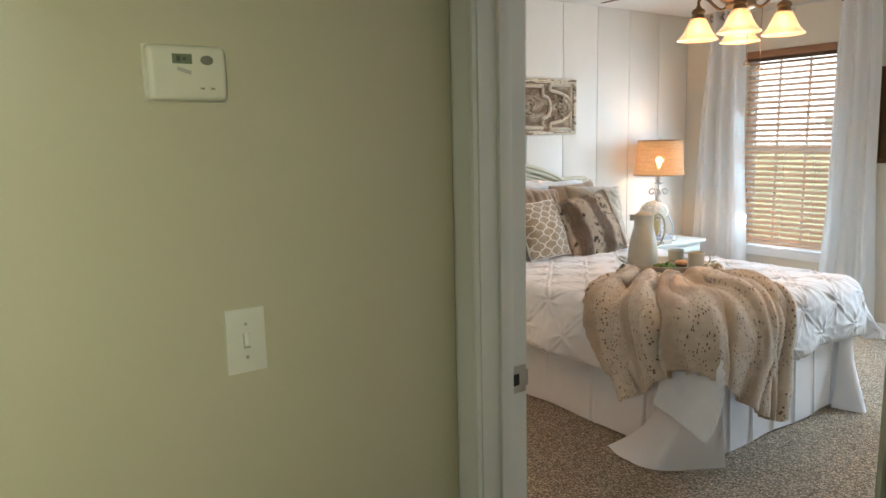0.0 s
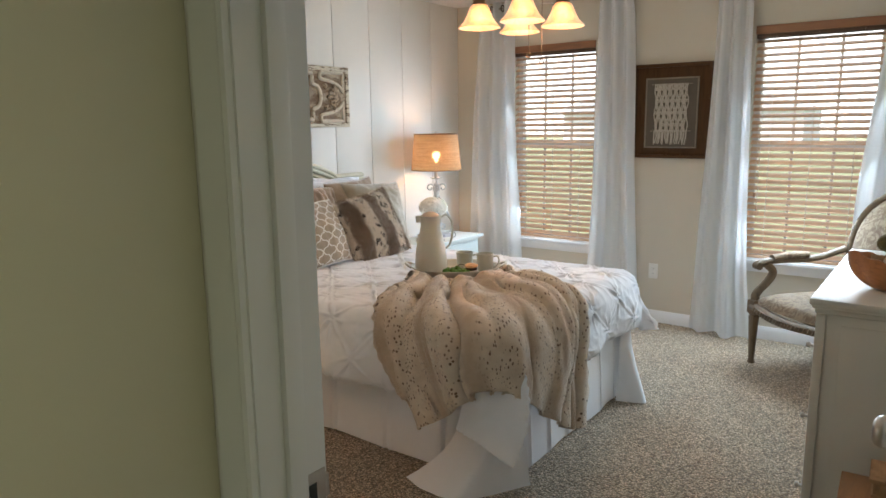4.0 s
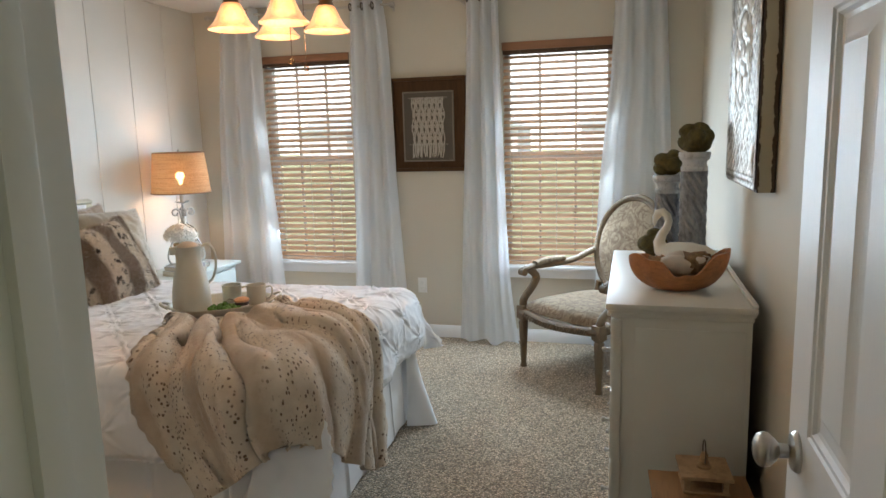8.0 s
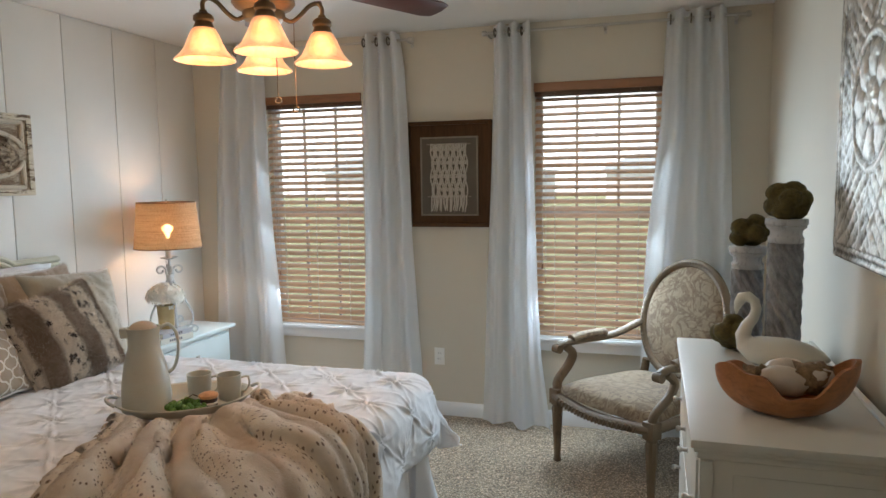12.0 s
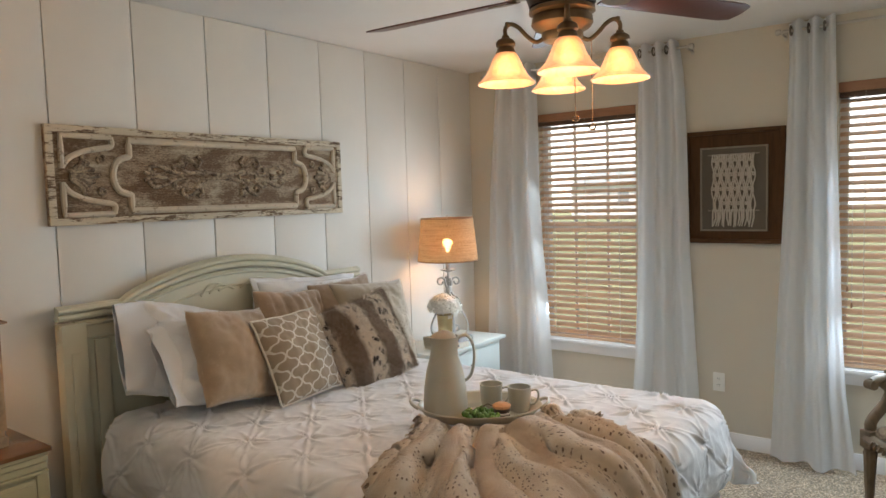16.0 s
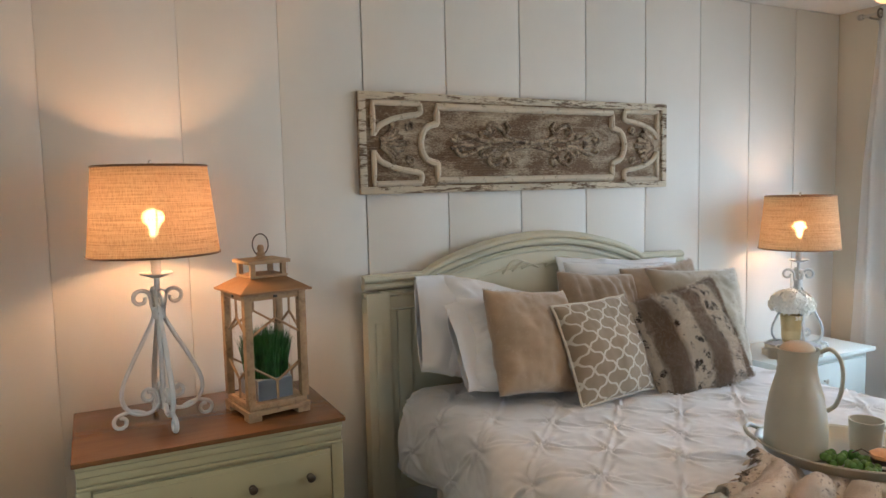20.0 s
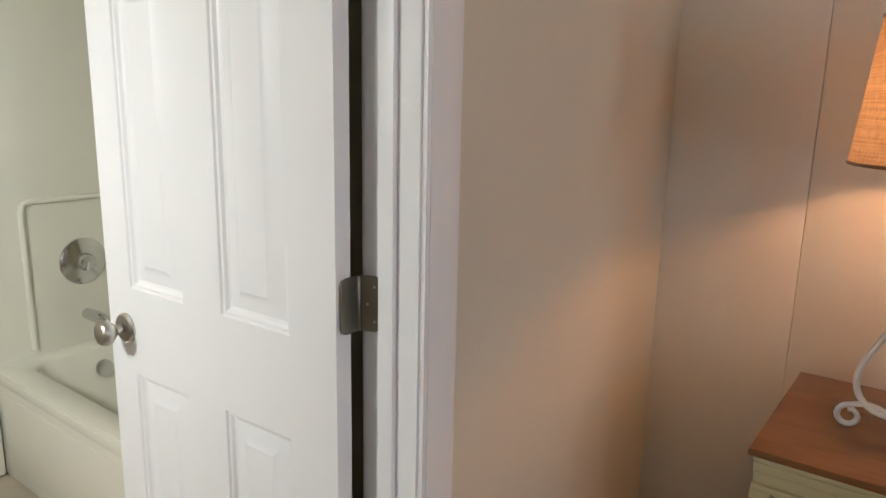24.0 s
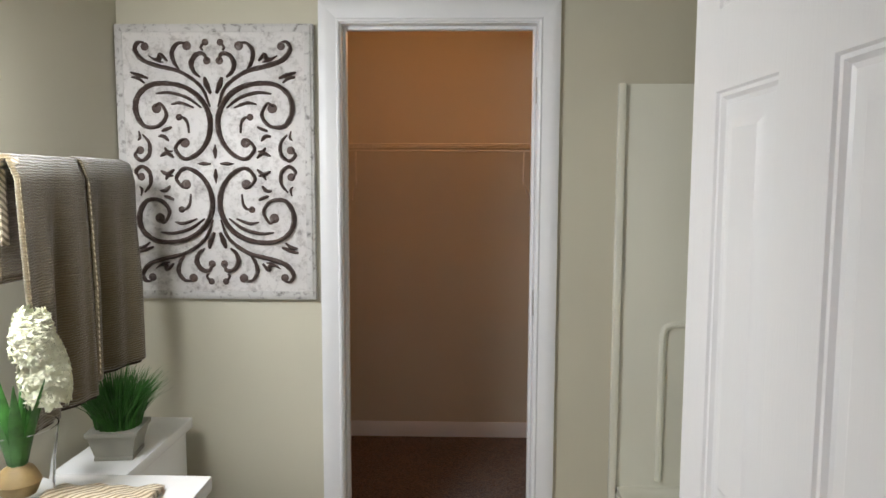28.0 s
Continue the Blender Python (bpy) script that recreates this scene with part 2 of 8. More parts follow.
M_steel = mottled("brushed_nickel", (0.52, 0.49, 0.45), 0.3, 8, 0.08, 400, 0.05, metal=1.0)


def carpet_mat(name, light, dark):
    m = mat(name, light, 0.95, 0, 0.1)
    k = Nodes(m)
    v = k.coord("Object")
    warp = k.n("ShaderNodeTexNoise", Vector=v, Scale=60.0, Detail=2.0)
    sc = k.n("ShaderNodeVectorMath", in0=warp.outputs["Color"], in1=(0.012, 0.012, 0.012))
    sc.operation = "MULTIPLY"
    vec = k.n("ShaderNodeVectorMath", in0=v, in1=sc.outputs[0])
    vec.operation = "ADD"
    tuft = k.n("ShaderNodeTexVoronoi", Vector=vec.outputs[0], Scale=120.0)
    tone = k.sep(tuft.outputs["Color"])["X"]
    broad = k.noise(v, 3.0, 4.0, 0.6)
    pile = k.ramp(tone, [(0.0, shade(light, 0.30)), (0.45, shade(light, 0.90)), (1.0, shade(light, 1.5))])
    gap = k.ramp(tuft.outputs["Distance"], [(0.30, (0, 0, 0)), (0.72, (1, 1, 1))])
    col = k.mix(gap, pile, dark)
    k.color(k.mix(k.ramp(broad, [(0.35, (0.0, 0.0, 0.0)), (0.7, (0.22, 0.22, 0.22))]), col, shade(light, 0.75), "MULTIPLY"))
    k.bump(k.math("SUBTRACT", 1.0, tuft.outputs["Distance"]), 0.8, 0.008)
    k.p.inputs["Sheen Weight"].default_value = 0.3
    return m


M_carpet = carpet_mat("beige_carpet", (0.62, 0.50, 0.365), (0.18, 0.132, 0.088))
M_carpet_brown = carpet_mat("brown_carpet", (0.20, 0.11, 0.06), (0.07, 0.035, 0.02))
M_vinyl = mottled("bath_floor", (0.42, 0.36, 0.28), 0.4, 4, 0.15, 60, 0.1)

H = 2.49          # ceiling
E_W = 3.75        # east wall face
N_W = 4.0         # window wall face
S_W = -0.53       # south wall face at the bathroom
S_E = -0.445      # south wall face at the bedroom door
JOG = 2.30
T = 0.115
B_S = -2.66       # far bathroom wall face
B_E = 2.75        # bathroom east wall face
D0, D1, DH = 2.866, 3.615, 2.06      # bedroom door opening
A0, A1, AH = 1.092, 1.865, 2.05       # bathroom door opening
C0, C1, CH = 1.285, 1.965, 2.075      # closet opening
W1 = (0.565, 1.286, 0.56, 2.13)        # window openings x0, x1, z0, z1
W2 = (2.425, 3.18, 0.56, 2.13)


def wall_x(name, y0, y1, x0, x1, holes, material, label):
    """A wall along x between y0 and y1 with openings (x0, x1, z0, z1)."""
    bits, x = [], x0
    for a, b, c, d in sorted(holes):
        bits.append(span(x, a, y0, y1, 0, H))
        if c > 0.01:
            bits.append(span(a, b, y0, y1, 0, c))
        bits.append(span(a, b, y0, y1, d, H))
        x = b
    bits.append(span(x, x1, y0, y1, 0, H))
    return struct(name, join(*bits), material, label, "wall")


# bedroom shell
struct("floor", span(-0.1, E_W + 0.1, S_W - T / 2, N_W + 0.1, -0.12, 0.0), M_carpet, "speckled beige cut-pile carpet over the bedroom floor", "floor")
struct("floor_hall", span(B_E + 0.03, 5.3, -4.0, S_W + 0.2, -0.12, -0.004), M_carpet, "beige carpet in the dim hall", "floor")
struct("floor_bathroom", span(-0.1, B_E + 0.06, B_S - T / 2, S_W + 0.1, -0.124, -0.006), M_vinyl, "tan vinyl bathroom floor", "floor")
struct("floor_closet", span(0.4, 3.2, -4.4, B_S - T / 2 + 0.02, -0.12, -0.002), M_carpet_brown, "dark brown carpet on the closet floor", "floor")
struct("ceiling", span(-0.1, 5.3, -4.5, N_W + 0.15, H, H + 0.1), M_ceil, "flat white ceiling", "ceiling")
wall_x("wall_north", N_W, N_W + 0.15, -0.1, E_W + 0.12, [W1, W2], M_wall, "beige painted window wall")
struct("wall_east", span(E_W, E_W + 0.12, S_E, N_W, 0, H), M_wall, "beige painted wall behind the dresser", "wall")
wall_x("wall_south", S_W - T, S_W, -0.1, JOG, [(A0 - 0.02, A1 + 0.02, 0, AH + 0.02)], M_wall, "beige painted wall with the bathroom door")
wall_x("wall_south_east", S_E - T, S_E, JOG, 5.3, [(D0 - 0.02, D1 + 0.02, 0, DH + 0.02)], M_wall, "beige painted wall with the bedroom door")
struct("wall_jog", span(JOG, B_E + 0.003, S_W - T, S_E - T, 0, H), M_wall, "beige painted wall", "wall")
struct("wall_west", span(-0.12, -0.011, -4.5, N_W, 0, H), M_batten, "cream painted wall behind the headboard", "wall")
# hall
struct("wall_hall", span(B_E, 2.785, -4.0, S_E - T, 0, H), M_olive_wall, "olive-beige painted hall wall with a thermostat", "wall")
struct("wall_hall_east", span(5.2, 5.3, -4.0, S_E - T, 0, H), M_olive_wall, "olive-beige painted hall wall", "wall")
struct("wall_hall_end", span(2.785, 5.3, -4.1, -4.0, 0, H), M_olive_wall, "olive-beige painted hall end wall", "wall")
# bathroom and closet
wall_x("wall_bathroom", B_S - T, B_S, -0.012, B_E, [(C0 - 0.02, C1 + 0.02, 0, CH + 0.02)], M_olive_wall, "olive-beige painted bathroom wall with a closet opening")
struct("wall_closet_back", span(0.4, 3.2, -4.4, -4.3, 0, H), M_wall, "beige painted closet wall in warm light", "wall")
struct("wall_closet_west", span(0.4, 0.5, -4.3, B_S - T, 0, H), M_wall, "closet side wall", "wall")
struct("wall_closet_east", span(3.1, 3.2, -4.3, B_S - T, 0, H), M_wall, "closet side wall", "wall")

# batten panelling on the headboard wall: wide boards with narrow grooves between them
ws = bpy.data.objects["wall_west"]
GROOVES = [-0.172, 0.272, 0.635, 0.974, 1.354, 1.730, 2.105, 2.480, 2.858, 3.235, 3.612]
edges = [S_W] + GROOVES + [N_W]
for a, b in zip(edges, edges[1:]):
    ga, gb = (0.0006 if e < 0.9 else 0.0026 for e in (a, b))
    part("panel_board", span(-0.011, 0.0, a + ga, b - gb, 0.0, H - 0.003, 0.0012 if b < 0.7 else 0.003), M_batten, ws)


def skirting(x0, y0, x1, y1, nx, ny, h=0.09, name="baseboard"):
    """A moulded skirting from one point to the other, standing out along (nx, ny)."""
    prof = [(0, 0), (0.014, 0), (0.014, h - 0.025), (0.009, h - 0.012), (0.006, h), (0, h)]
    bm = bmesh.new()
    ends = []
    for x, y in ((x0, y0), (x1, y1)):
        ends.append([bm.verts.new((x + nx * d, y + ny * d, z)) for d, z in prof])
    n = len(prof)
    for i in range(n):
        bm.faces.new((ends[0][i], ends[0][(i + 1) % n], ends[1][(i + 1) % n], ends[1][i]))
    bm.faces.new(ends[0][::-1])
    bm.faces.new(ends[1])
    bmesh.ops.recalc_face_normals(bm, faces=bm.faces)
    return struct(name, bm, M_white, "white moulded skirting board", "baseboard")


skirting(0.0, N_W, E_W, N_W, 0, -1)
skirting(E_W, S_E, E_W, N_W - 0.015, -1, 0)
skirting(0.0, S_W, A0 - 0.095, S_W, 0, 1)
skirting(A1 + 0.095, S_W, JOG, S_W, 0, 1)
skirting(JOG, S_E, D0 - 0.085, S_E, 0, 1)
skirting(0.0, S_W + 0.016, 0.0, N_W - 0.016, 1, 0)
skirting(0.5, -4.3, 3.1, -4.3, 0, 1)
skirting(2.785, -4.0, 2.785, S_E - T, 1, 0)
skirting(C1 + 0.085, B_S, B_E, B_S, 0, 1)


def casing_profile(w):
    """Colonial casing: thickness over its width."""
    p = [(0, 0), (0, 0.010), (0.006, 0.013), (0.012, 0.010), (0.022, 0.012), (0.040, 0.016), (w - 0.012, 0.018), (w, 0.014), (w, 0)]
    return p


def doorway(name, x0, x1, h, y0, y1, label, stop_y, sides=(True, True), w=0.066):
    """Jamb lining, stops and moulded casings of one opening in a wall along x."""
    root = thing(name, pose(0, 0, 0), label, "door frame", kind="structure")
    for bm in (span(x0 - 0.018, x0, y0, y1, 0, h + 0.018), span(x1, x1 + 0.018, y0, y1, 0, h + 0.018), span(x0, x1, y0, y1, h, h + 0.018)):
        part("jamb", bm, M_white, root)
    for bm in (span(x0, x0 + 0.011, stop_y - 0.016, stop_y + 0.016, 0, h, 0.002), span(x1 - 0.011, x1, stop_y - 0.016, stop_y + 0.016, 0, h, 0.002), span(x0 + 0.011, x1 - 0.011, stop_y - 0.016, stop_y + 0.016, h - 0.011, h, 0.002)):
        part("door_stop", bm, M_white, root)
    prof = casing_profile(w)
    for side, y, ny in ((sides[0], y0, -1), (sides[1], y1, 1)):
        if not side:
            continue
        inner = [(x0 - 0.005, 0), (x0 - 0.005, h + 0.005), (x1 + 0.005, h + 0.005), (x1 + 0.005, 0)]
        out = [(-1, 0), (-1, 1), (1, 1), (1, 0)]
        for i in range(3):
            bm = bmesh.new()
            rings = []
            for j in (i, i + 1):
                rings.append([bm.verts.new((inner[j][0] + out[j][0] * d, y + ny * t, inner[j][1] + out[j][1] * d)) for d, t in prof])
            for k in range(len(prof)):
                bm.faces.new((rings[0][k], rings[0][(k + 1) % len(prof)], rings[1][(k + 1) % len(prof)], rings[1][k]))
            bmesh.ops.recalc_face_normals(bm, faces=bm.faces)
            part("casing", bm, M_white, root, angle=25)
    return root


fr1 = doorway("door_frame_1", D0, D1, DH, S_E - T, S_E, "white moulded frame of the bedroom doorway", S_E - 0.055)
fr2 = doorway("door_frame_2", A0, A1, AH, S_W - T, S_W, "white moulded frame of the bathroom doorway", S_W - T + 0.055, w=0.082)
fr3 = doorway("door_frame_3", C0, C1, CH, B_S - T, B_S, "white moulded frame of the closet opening", B_S - T + 0.055, (False, True), 0.072)

M_hinge = mottled("bronze_grey_hinge", (0.20, 0.18, 0.15), 0.38, 10, 0.15, 300, 0.05, metal=1.0)


def hinge(root, m, turn=90):
    """A butt hinge: two rounded leaves with a knuckle between; leaf a lies along +x, leaf b is turned."""
    h = part("hinge", lathe([(0.0, -0.049), (0.0045, -0.047), (0.0065, -0.044), (0.0065, 0.044), (0.0045, 0.047), (0.0, 0.049)], 12), M_hinge, root)
    h.matrix_local = m
    for a, nm in ((0, "leaf"), (turn, "leaf")):
        o = part(nm, moved(prism([(0.002, -0.048), (0.030, -0.048), (0.037, -0.0455), (0.0415, -0.041), (0.043, -0.034), (0.043, 0.034), (0.0415, 0.041), (0.037, 0.0455), (0.030, 0.048), (0.002, 0.048)], 0.0026), pose(0, 0, 0, 0, 0, a)), M_hinge, h)
        for z in (-0.03, 0.0, 0.03):
            part("screw", moved(lathe([(0.0026, 0.001), (0.0026, 0.0016), (0.0, 0.0018)], 10), pose(0, 0, 0, 0, 0, a) @ pose(0.022 + (0.008 if z else -0.004), -0.0003, z, 90, 0, 0)), M_steel, h)
    return h


def knob(root, m):
    k = part("door_knob", lathe([(0.0, 0.066), (0.016, 0.065), (0.025, 0.060), (0.0285, 0.052), (0.027, 0.043), (0.019, 0.034), (0.012, 0.028), (0.0115, 0.014), (0.0, 0.013)], 28), M_steel, root, "round brushed nickel knob")
    k.matrix_local = m
    part("rosette", lathe([(0.0, 0.0), (0.033, 0.0), (0.033, 0.004), (0.029, 0.009), (0.016, 0.012), (0.0, 0.012)], 28), M_steel, k)
    return k


def six_panel_door(name, w, h, label, grain, cols, rows):
    """A hinged leaf: x from 0 at the hinge to w, y from 0 (front) to 0.035, z up. Stiles, rails and raised panels."""
    root = thing(name, pose(0, 0, 0), label, "door")
    root["kind"] = "structure"
    bits = [span(0, cols[0][0], 0, 0.035, 0, h), span(cols[1][1], w, 0, 0.035, 0, h), span(cols[0][1], cols[1][0], 0, 0.035, 0, h)]
    zs = [0] + [z for r in rows for z in r] + [h]
    for a, b in zip(zs[::2], zs[1::2]):
        for c in cols:
            bits.append(span(c[0], c[1], 0, 0.035, a, b))
    leaf = join(*bits)
    bmesh.ops.remove_doubles(leaf, verts=leaf.verts, dist=1e-4)
    part("leaf_frame", leaf, grain, root)
    for r in rows:
        for c in cols:
            rings = [(0.0, 0.0), (0.003, 0.004), (0.008, 0.005), (0.013, 0.0105), (0.019, 0.0125), (0.040, 0.010), (0.056, 0.002)]
            bm = bmesh.new()
            for side, y0 in ((1, 0.0), (-1, 0.035)):
                prev = None
                for d, dep in rings:
                    y = y0 + side * dep
                    q = [(c[0] + d, y, r[0] + d), (c[1] - d, y, r[0] + d), (c[1] - d, y, r[1] - d), (c[0] + d, y, r[1] - d)]
                    vs = [bm.verts.new(p) for p in q]
                    if prev:
                        for i in range(4):
                            bm.faces.new((prev[i], prev[(i + 1) % 4], vs[(i + 1) % 4], vs[i]))
                    prev = vs
                bm.faces.new(prev)
            bmesh.ops.recalc_face_normals(bm, faces=bm.faces)
            part("panel", bm, grain, root, angle=20)
    return root


def grained_paint():
    m = mat("grained_door_paint", (0.80, 0.79, 0.78), 0.42)
    k = Nodes(m)
    a = k.noise(k.coord("Object", (1, 1, 0.05)), 120, 5, 0.6, 1.5)
    k.bump(a, 0.25, 0.0015)
    k.color(k.ramp(k.noise(k.coord(), 3), [(0.3, (0.79, 0.785, 0.79)), (0.7, (0.82, 0.815, 0.82))]))
    return m


M_door = grained_paint()
# bedroom door, folded back against the east wall
d1 = six_panel_door("door_1", 0.743, 2.03, "white six-panel bedroom door standing open", M_door, [(0.112, 0.319), (0.424, 0.631)], [(0.24, 0.826), (1.018, 1.648), (1.765, 1.925)])
d1.matrix_world = pose(D1 - 0.036, S_E + 0.006, 0.012, 0, 0, 90.5) @ pose(0, -0.035, 0)
knob(d1, pose(0.680, 0.035, 0.972, -90, 0, 0))
knob(d1, pose(0.680, 0.0, 0.972, 90, 0, 0))
for z in (0.28, 1.10, 1.85):
    hinge(fr1, pose(D1 + 0.002, S_E + 0.002, z, 0, 0, -90), 180)
# bathroom door, swung into the bathroom
d2 = six_panel_door("door_2", 0.693, 2.03, "white six-panel bathroom door standing open", M_door, [(0.112, 0.298), (0.416, 0.603)], [(0.24, 0.826), (1.018, 1.648), (1.765, 1.925)])
d2.matrix_world = pose(A0 + 0.030, S_W - T - 0.004, 0.012, 0, 0, -88.2)
knob(d2, pose(0.628, 0.035, 0.925, -90, 0, 0))
knob(d2, pose(0.628, 0.0, 0.925, 90, 0, 0))
for z in (0.28, 1.10, 1.85):
    hinge(fr2, pose(A0 + 0.016, S_W - T - 0.001, z, 0, 0, 2), 110)
# strike plate on the bedroom jamb
sp = part("strike_plate", join(span(D0, D0 + 0.0018, S_E - 0.045, S_E + 0.002, 0.956, 1.016, 0.0006), span(D0 - 0.006, D0 + 0.002, S_E + 0.001, S_E + 0.009, 0.968, 1.004, 0.001)), M_steel, fr1, "nickel strike plate")
part("latch_hole", span(D0 + 0.0018, D0 + 0.0024, S_E - 0.034, S_E - 0.016, 0.973, 0.999, 0.0002), M_dark, sp)

# ---------------------------------------------------------------- outdoors
M_lawn = mottled("lawn", (0.22, 0.24, 0.13), 0.9, 0.8, 0.35, 30, 0.4, 0.03)
tagged(part("ground", span(-60, 60, 4.2, 90, -0.55, -0.45), M_lawn), "mown green lawn outside the windows", "lawn", kind="structure")
M_glowsky = glow("hazy_sky", (0.90, 0.95, 1.0), 1.12)
tagged(part("backdrop", span(-80, 80, 88, 88.2, -0.45, 45), M_glowsky), "hazy bright sky beyond the lawn", "sky", kind="structure")
M_bark = mottled("bark", (0.14, 0.10, 0.07), 0.9, 6, 0.3)
# distance haze is mixed into the siding and roof colours
M_siding = mottled("hazed_pale_siding", (0.78, 0.80, 0.83), 0.8, 3, 0.08)
M_roofing = mottled("hazed_grey_roofing", (0.58, 0.65, 0.74), 0.9, 8, 0.2)
M_pane = mat("dark_pane", (0.35, 0.38, 0.42), 0.1)


def far_house(m, w, h):
    r = thing("house", m, "pale sided house with a grey roof across the lawn, both lightened for haze", "house", "houses across the lawn")
    part("wall", span(-w / 2, w / 2, 0, 8, 0, h), M_siding, r)
    part("roof", moved(prism([(-w / 2 - 0.5, h), (w / 2 + 0.5, h), (w / 2 - 2.6, h + 1.3), (-w / 2 + 2.6, h + 1.3)], 8.8), pose(0, -0.4, 0)), M_roofing, r)
    for x in (-w / 4, 0.3, w / 4):
        part("window", span(x - 0.5, x + 0.5, -0.03, 0.02, 0.9, 2.2), M_pane, r)
    return r


far_house(pose(-16, 58, -0.45), 20, 2.7)
far_house(pose(8, 62, -0.45), 18, 2.7)
# ---------------------------------------------------------------- windows, blinds, curtains
M_slat = wood("honey_wood_slat", (0.62, 0.40, 0.25), 0.45, "x", 4, 0.2)
M_valance = wood("chestnut_valance", (0.30, 0.14, 0.07), 0.4, "x", 4, 0.25)
# head rail colour darkened to stand in for the shade under the valance
M_rail_shade = wood("shaded_head_rail", (0.085, 0.042, 0.022), 0.5, "x", 4, 0.25)
M_cord = mat("blind_cord", (0.75, 0.70, 0.62), 0.9)
M_vinyl_frame = mottled("white_vinyl", (0.78, 0.79, 0.80), 0.4, 5, 0.02)
M_glass = mat("window_glass", (1, 1, 1), 0.0)
M_glass.node_tree.nodes["Principled BSDF"].inputs["Transmission Weight"].default_value = 1.0
M_glass.node_tree.nodes["Principled BSDF"].inputs["IOR"].default_value = 1.02


def window(name, x0, x1, z0, z1):
    w = thing(name, pose(0, 0, 0), "white sash window with muntins behind wooden blinds", "window", kind="structure")
    y = N_W + 0.085
    zm = (z0 + z1) / 2
    fr = join(span(x0, x0 + 0.04, y, y + 0.05, z0, z1), span(x1 - 0.04, x1, y, y + 0.05, z0, z1), span(x0 + 0.04, x1 - 0.04, y, y + 0.05, z1 - 0.04, z1), span(x0 + 0.04, x1 - 0.04, y, y + 0.05, z0, z0 + 0.045))
    f = part("window_frame", fr, M_vinyl_frame, w)
    part("meeting_rail", span(x0 + 0.04, x1 - 0.04, y - 0.008, y + 0.045, zm - 0.022, zm + 0.022, 0.003), M_vinyl_frame, w)
    for i in (1, 2):
        xm = x0 + (x1 - x0) * i / 3
        part("muntin", span(xm - 0.008, xm + 0.008, y + 0.012, y + 0.03, z0 + 0.045, zm - 0.022, 0.002), M_vinyl_frame, w)
        part("muntin", span(xm - 0.008, xm + 0.008, y + 0.012, y + 0.03, zm + 0.022, z1 - 0.04, 0.002), M_vinyl_frame, w)
    for a, b in ((z0 + 0.045, zm - 0.022), (zm + 0.022, z1 - 0.04)):
        mz = (a + b) / 2
        part("muntin", span(x0 + 0.04, x1 - 0.04, y + 0.013, y + 0.029, mz - 0.008, mz + 0.008, 0.002), M_vinyl_frame, w)
        g = part("pane", span(x0 + 0.035, x1 - 0.035, y + 0.019, y + 0.023, a - 0.005, b + 0.005), M_glass, w)
        g.visible_shadow = False
    part("window_sill", join(span(x0 - 0.035, x1 + 0.035, N_W - 0.028, N_W, z0 - 0.024, z0, 0.004), span(x0 + 0.001, x1 - 0.001, N_W, y, z0 - 0.0, z0 + 0.006)), M_white, w)
    part("window_apron", span(x0 - 0.02, x1 + 0.02, N_W - 0.014, N_W, z0 - 0.085, z0 - 0.024, 0.004), M_white, w)
    return w


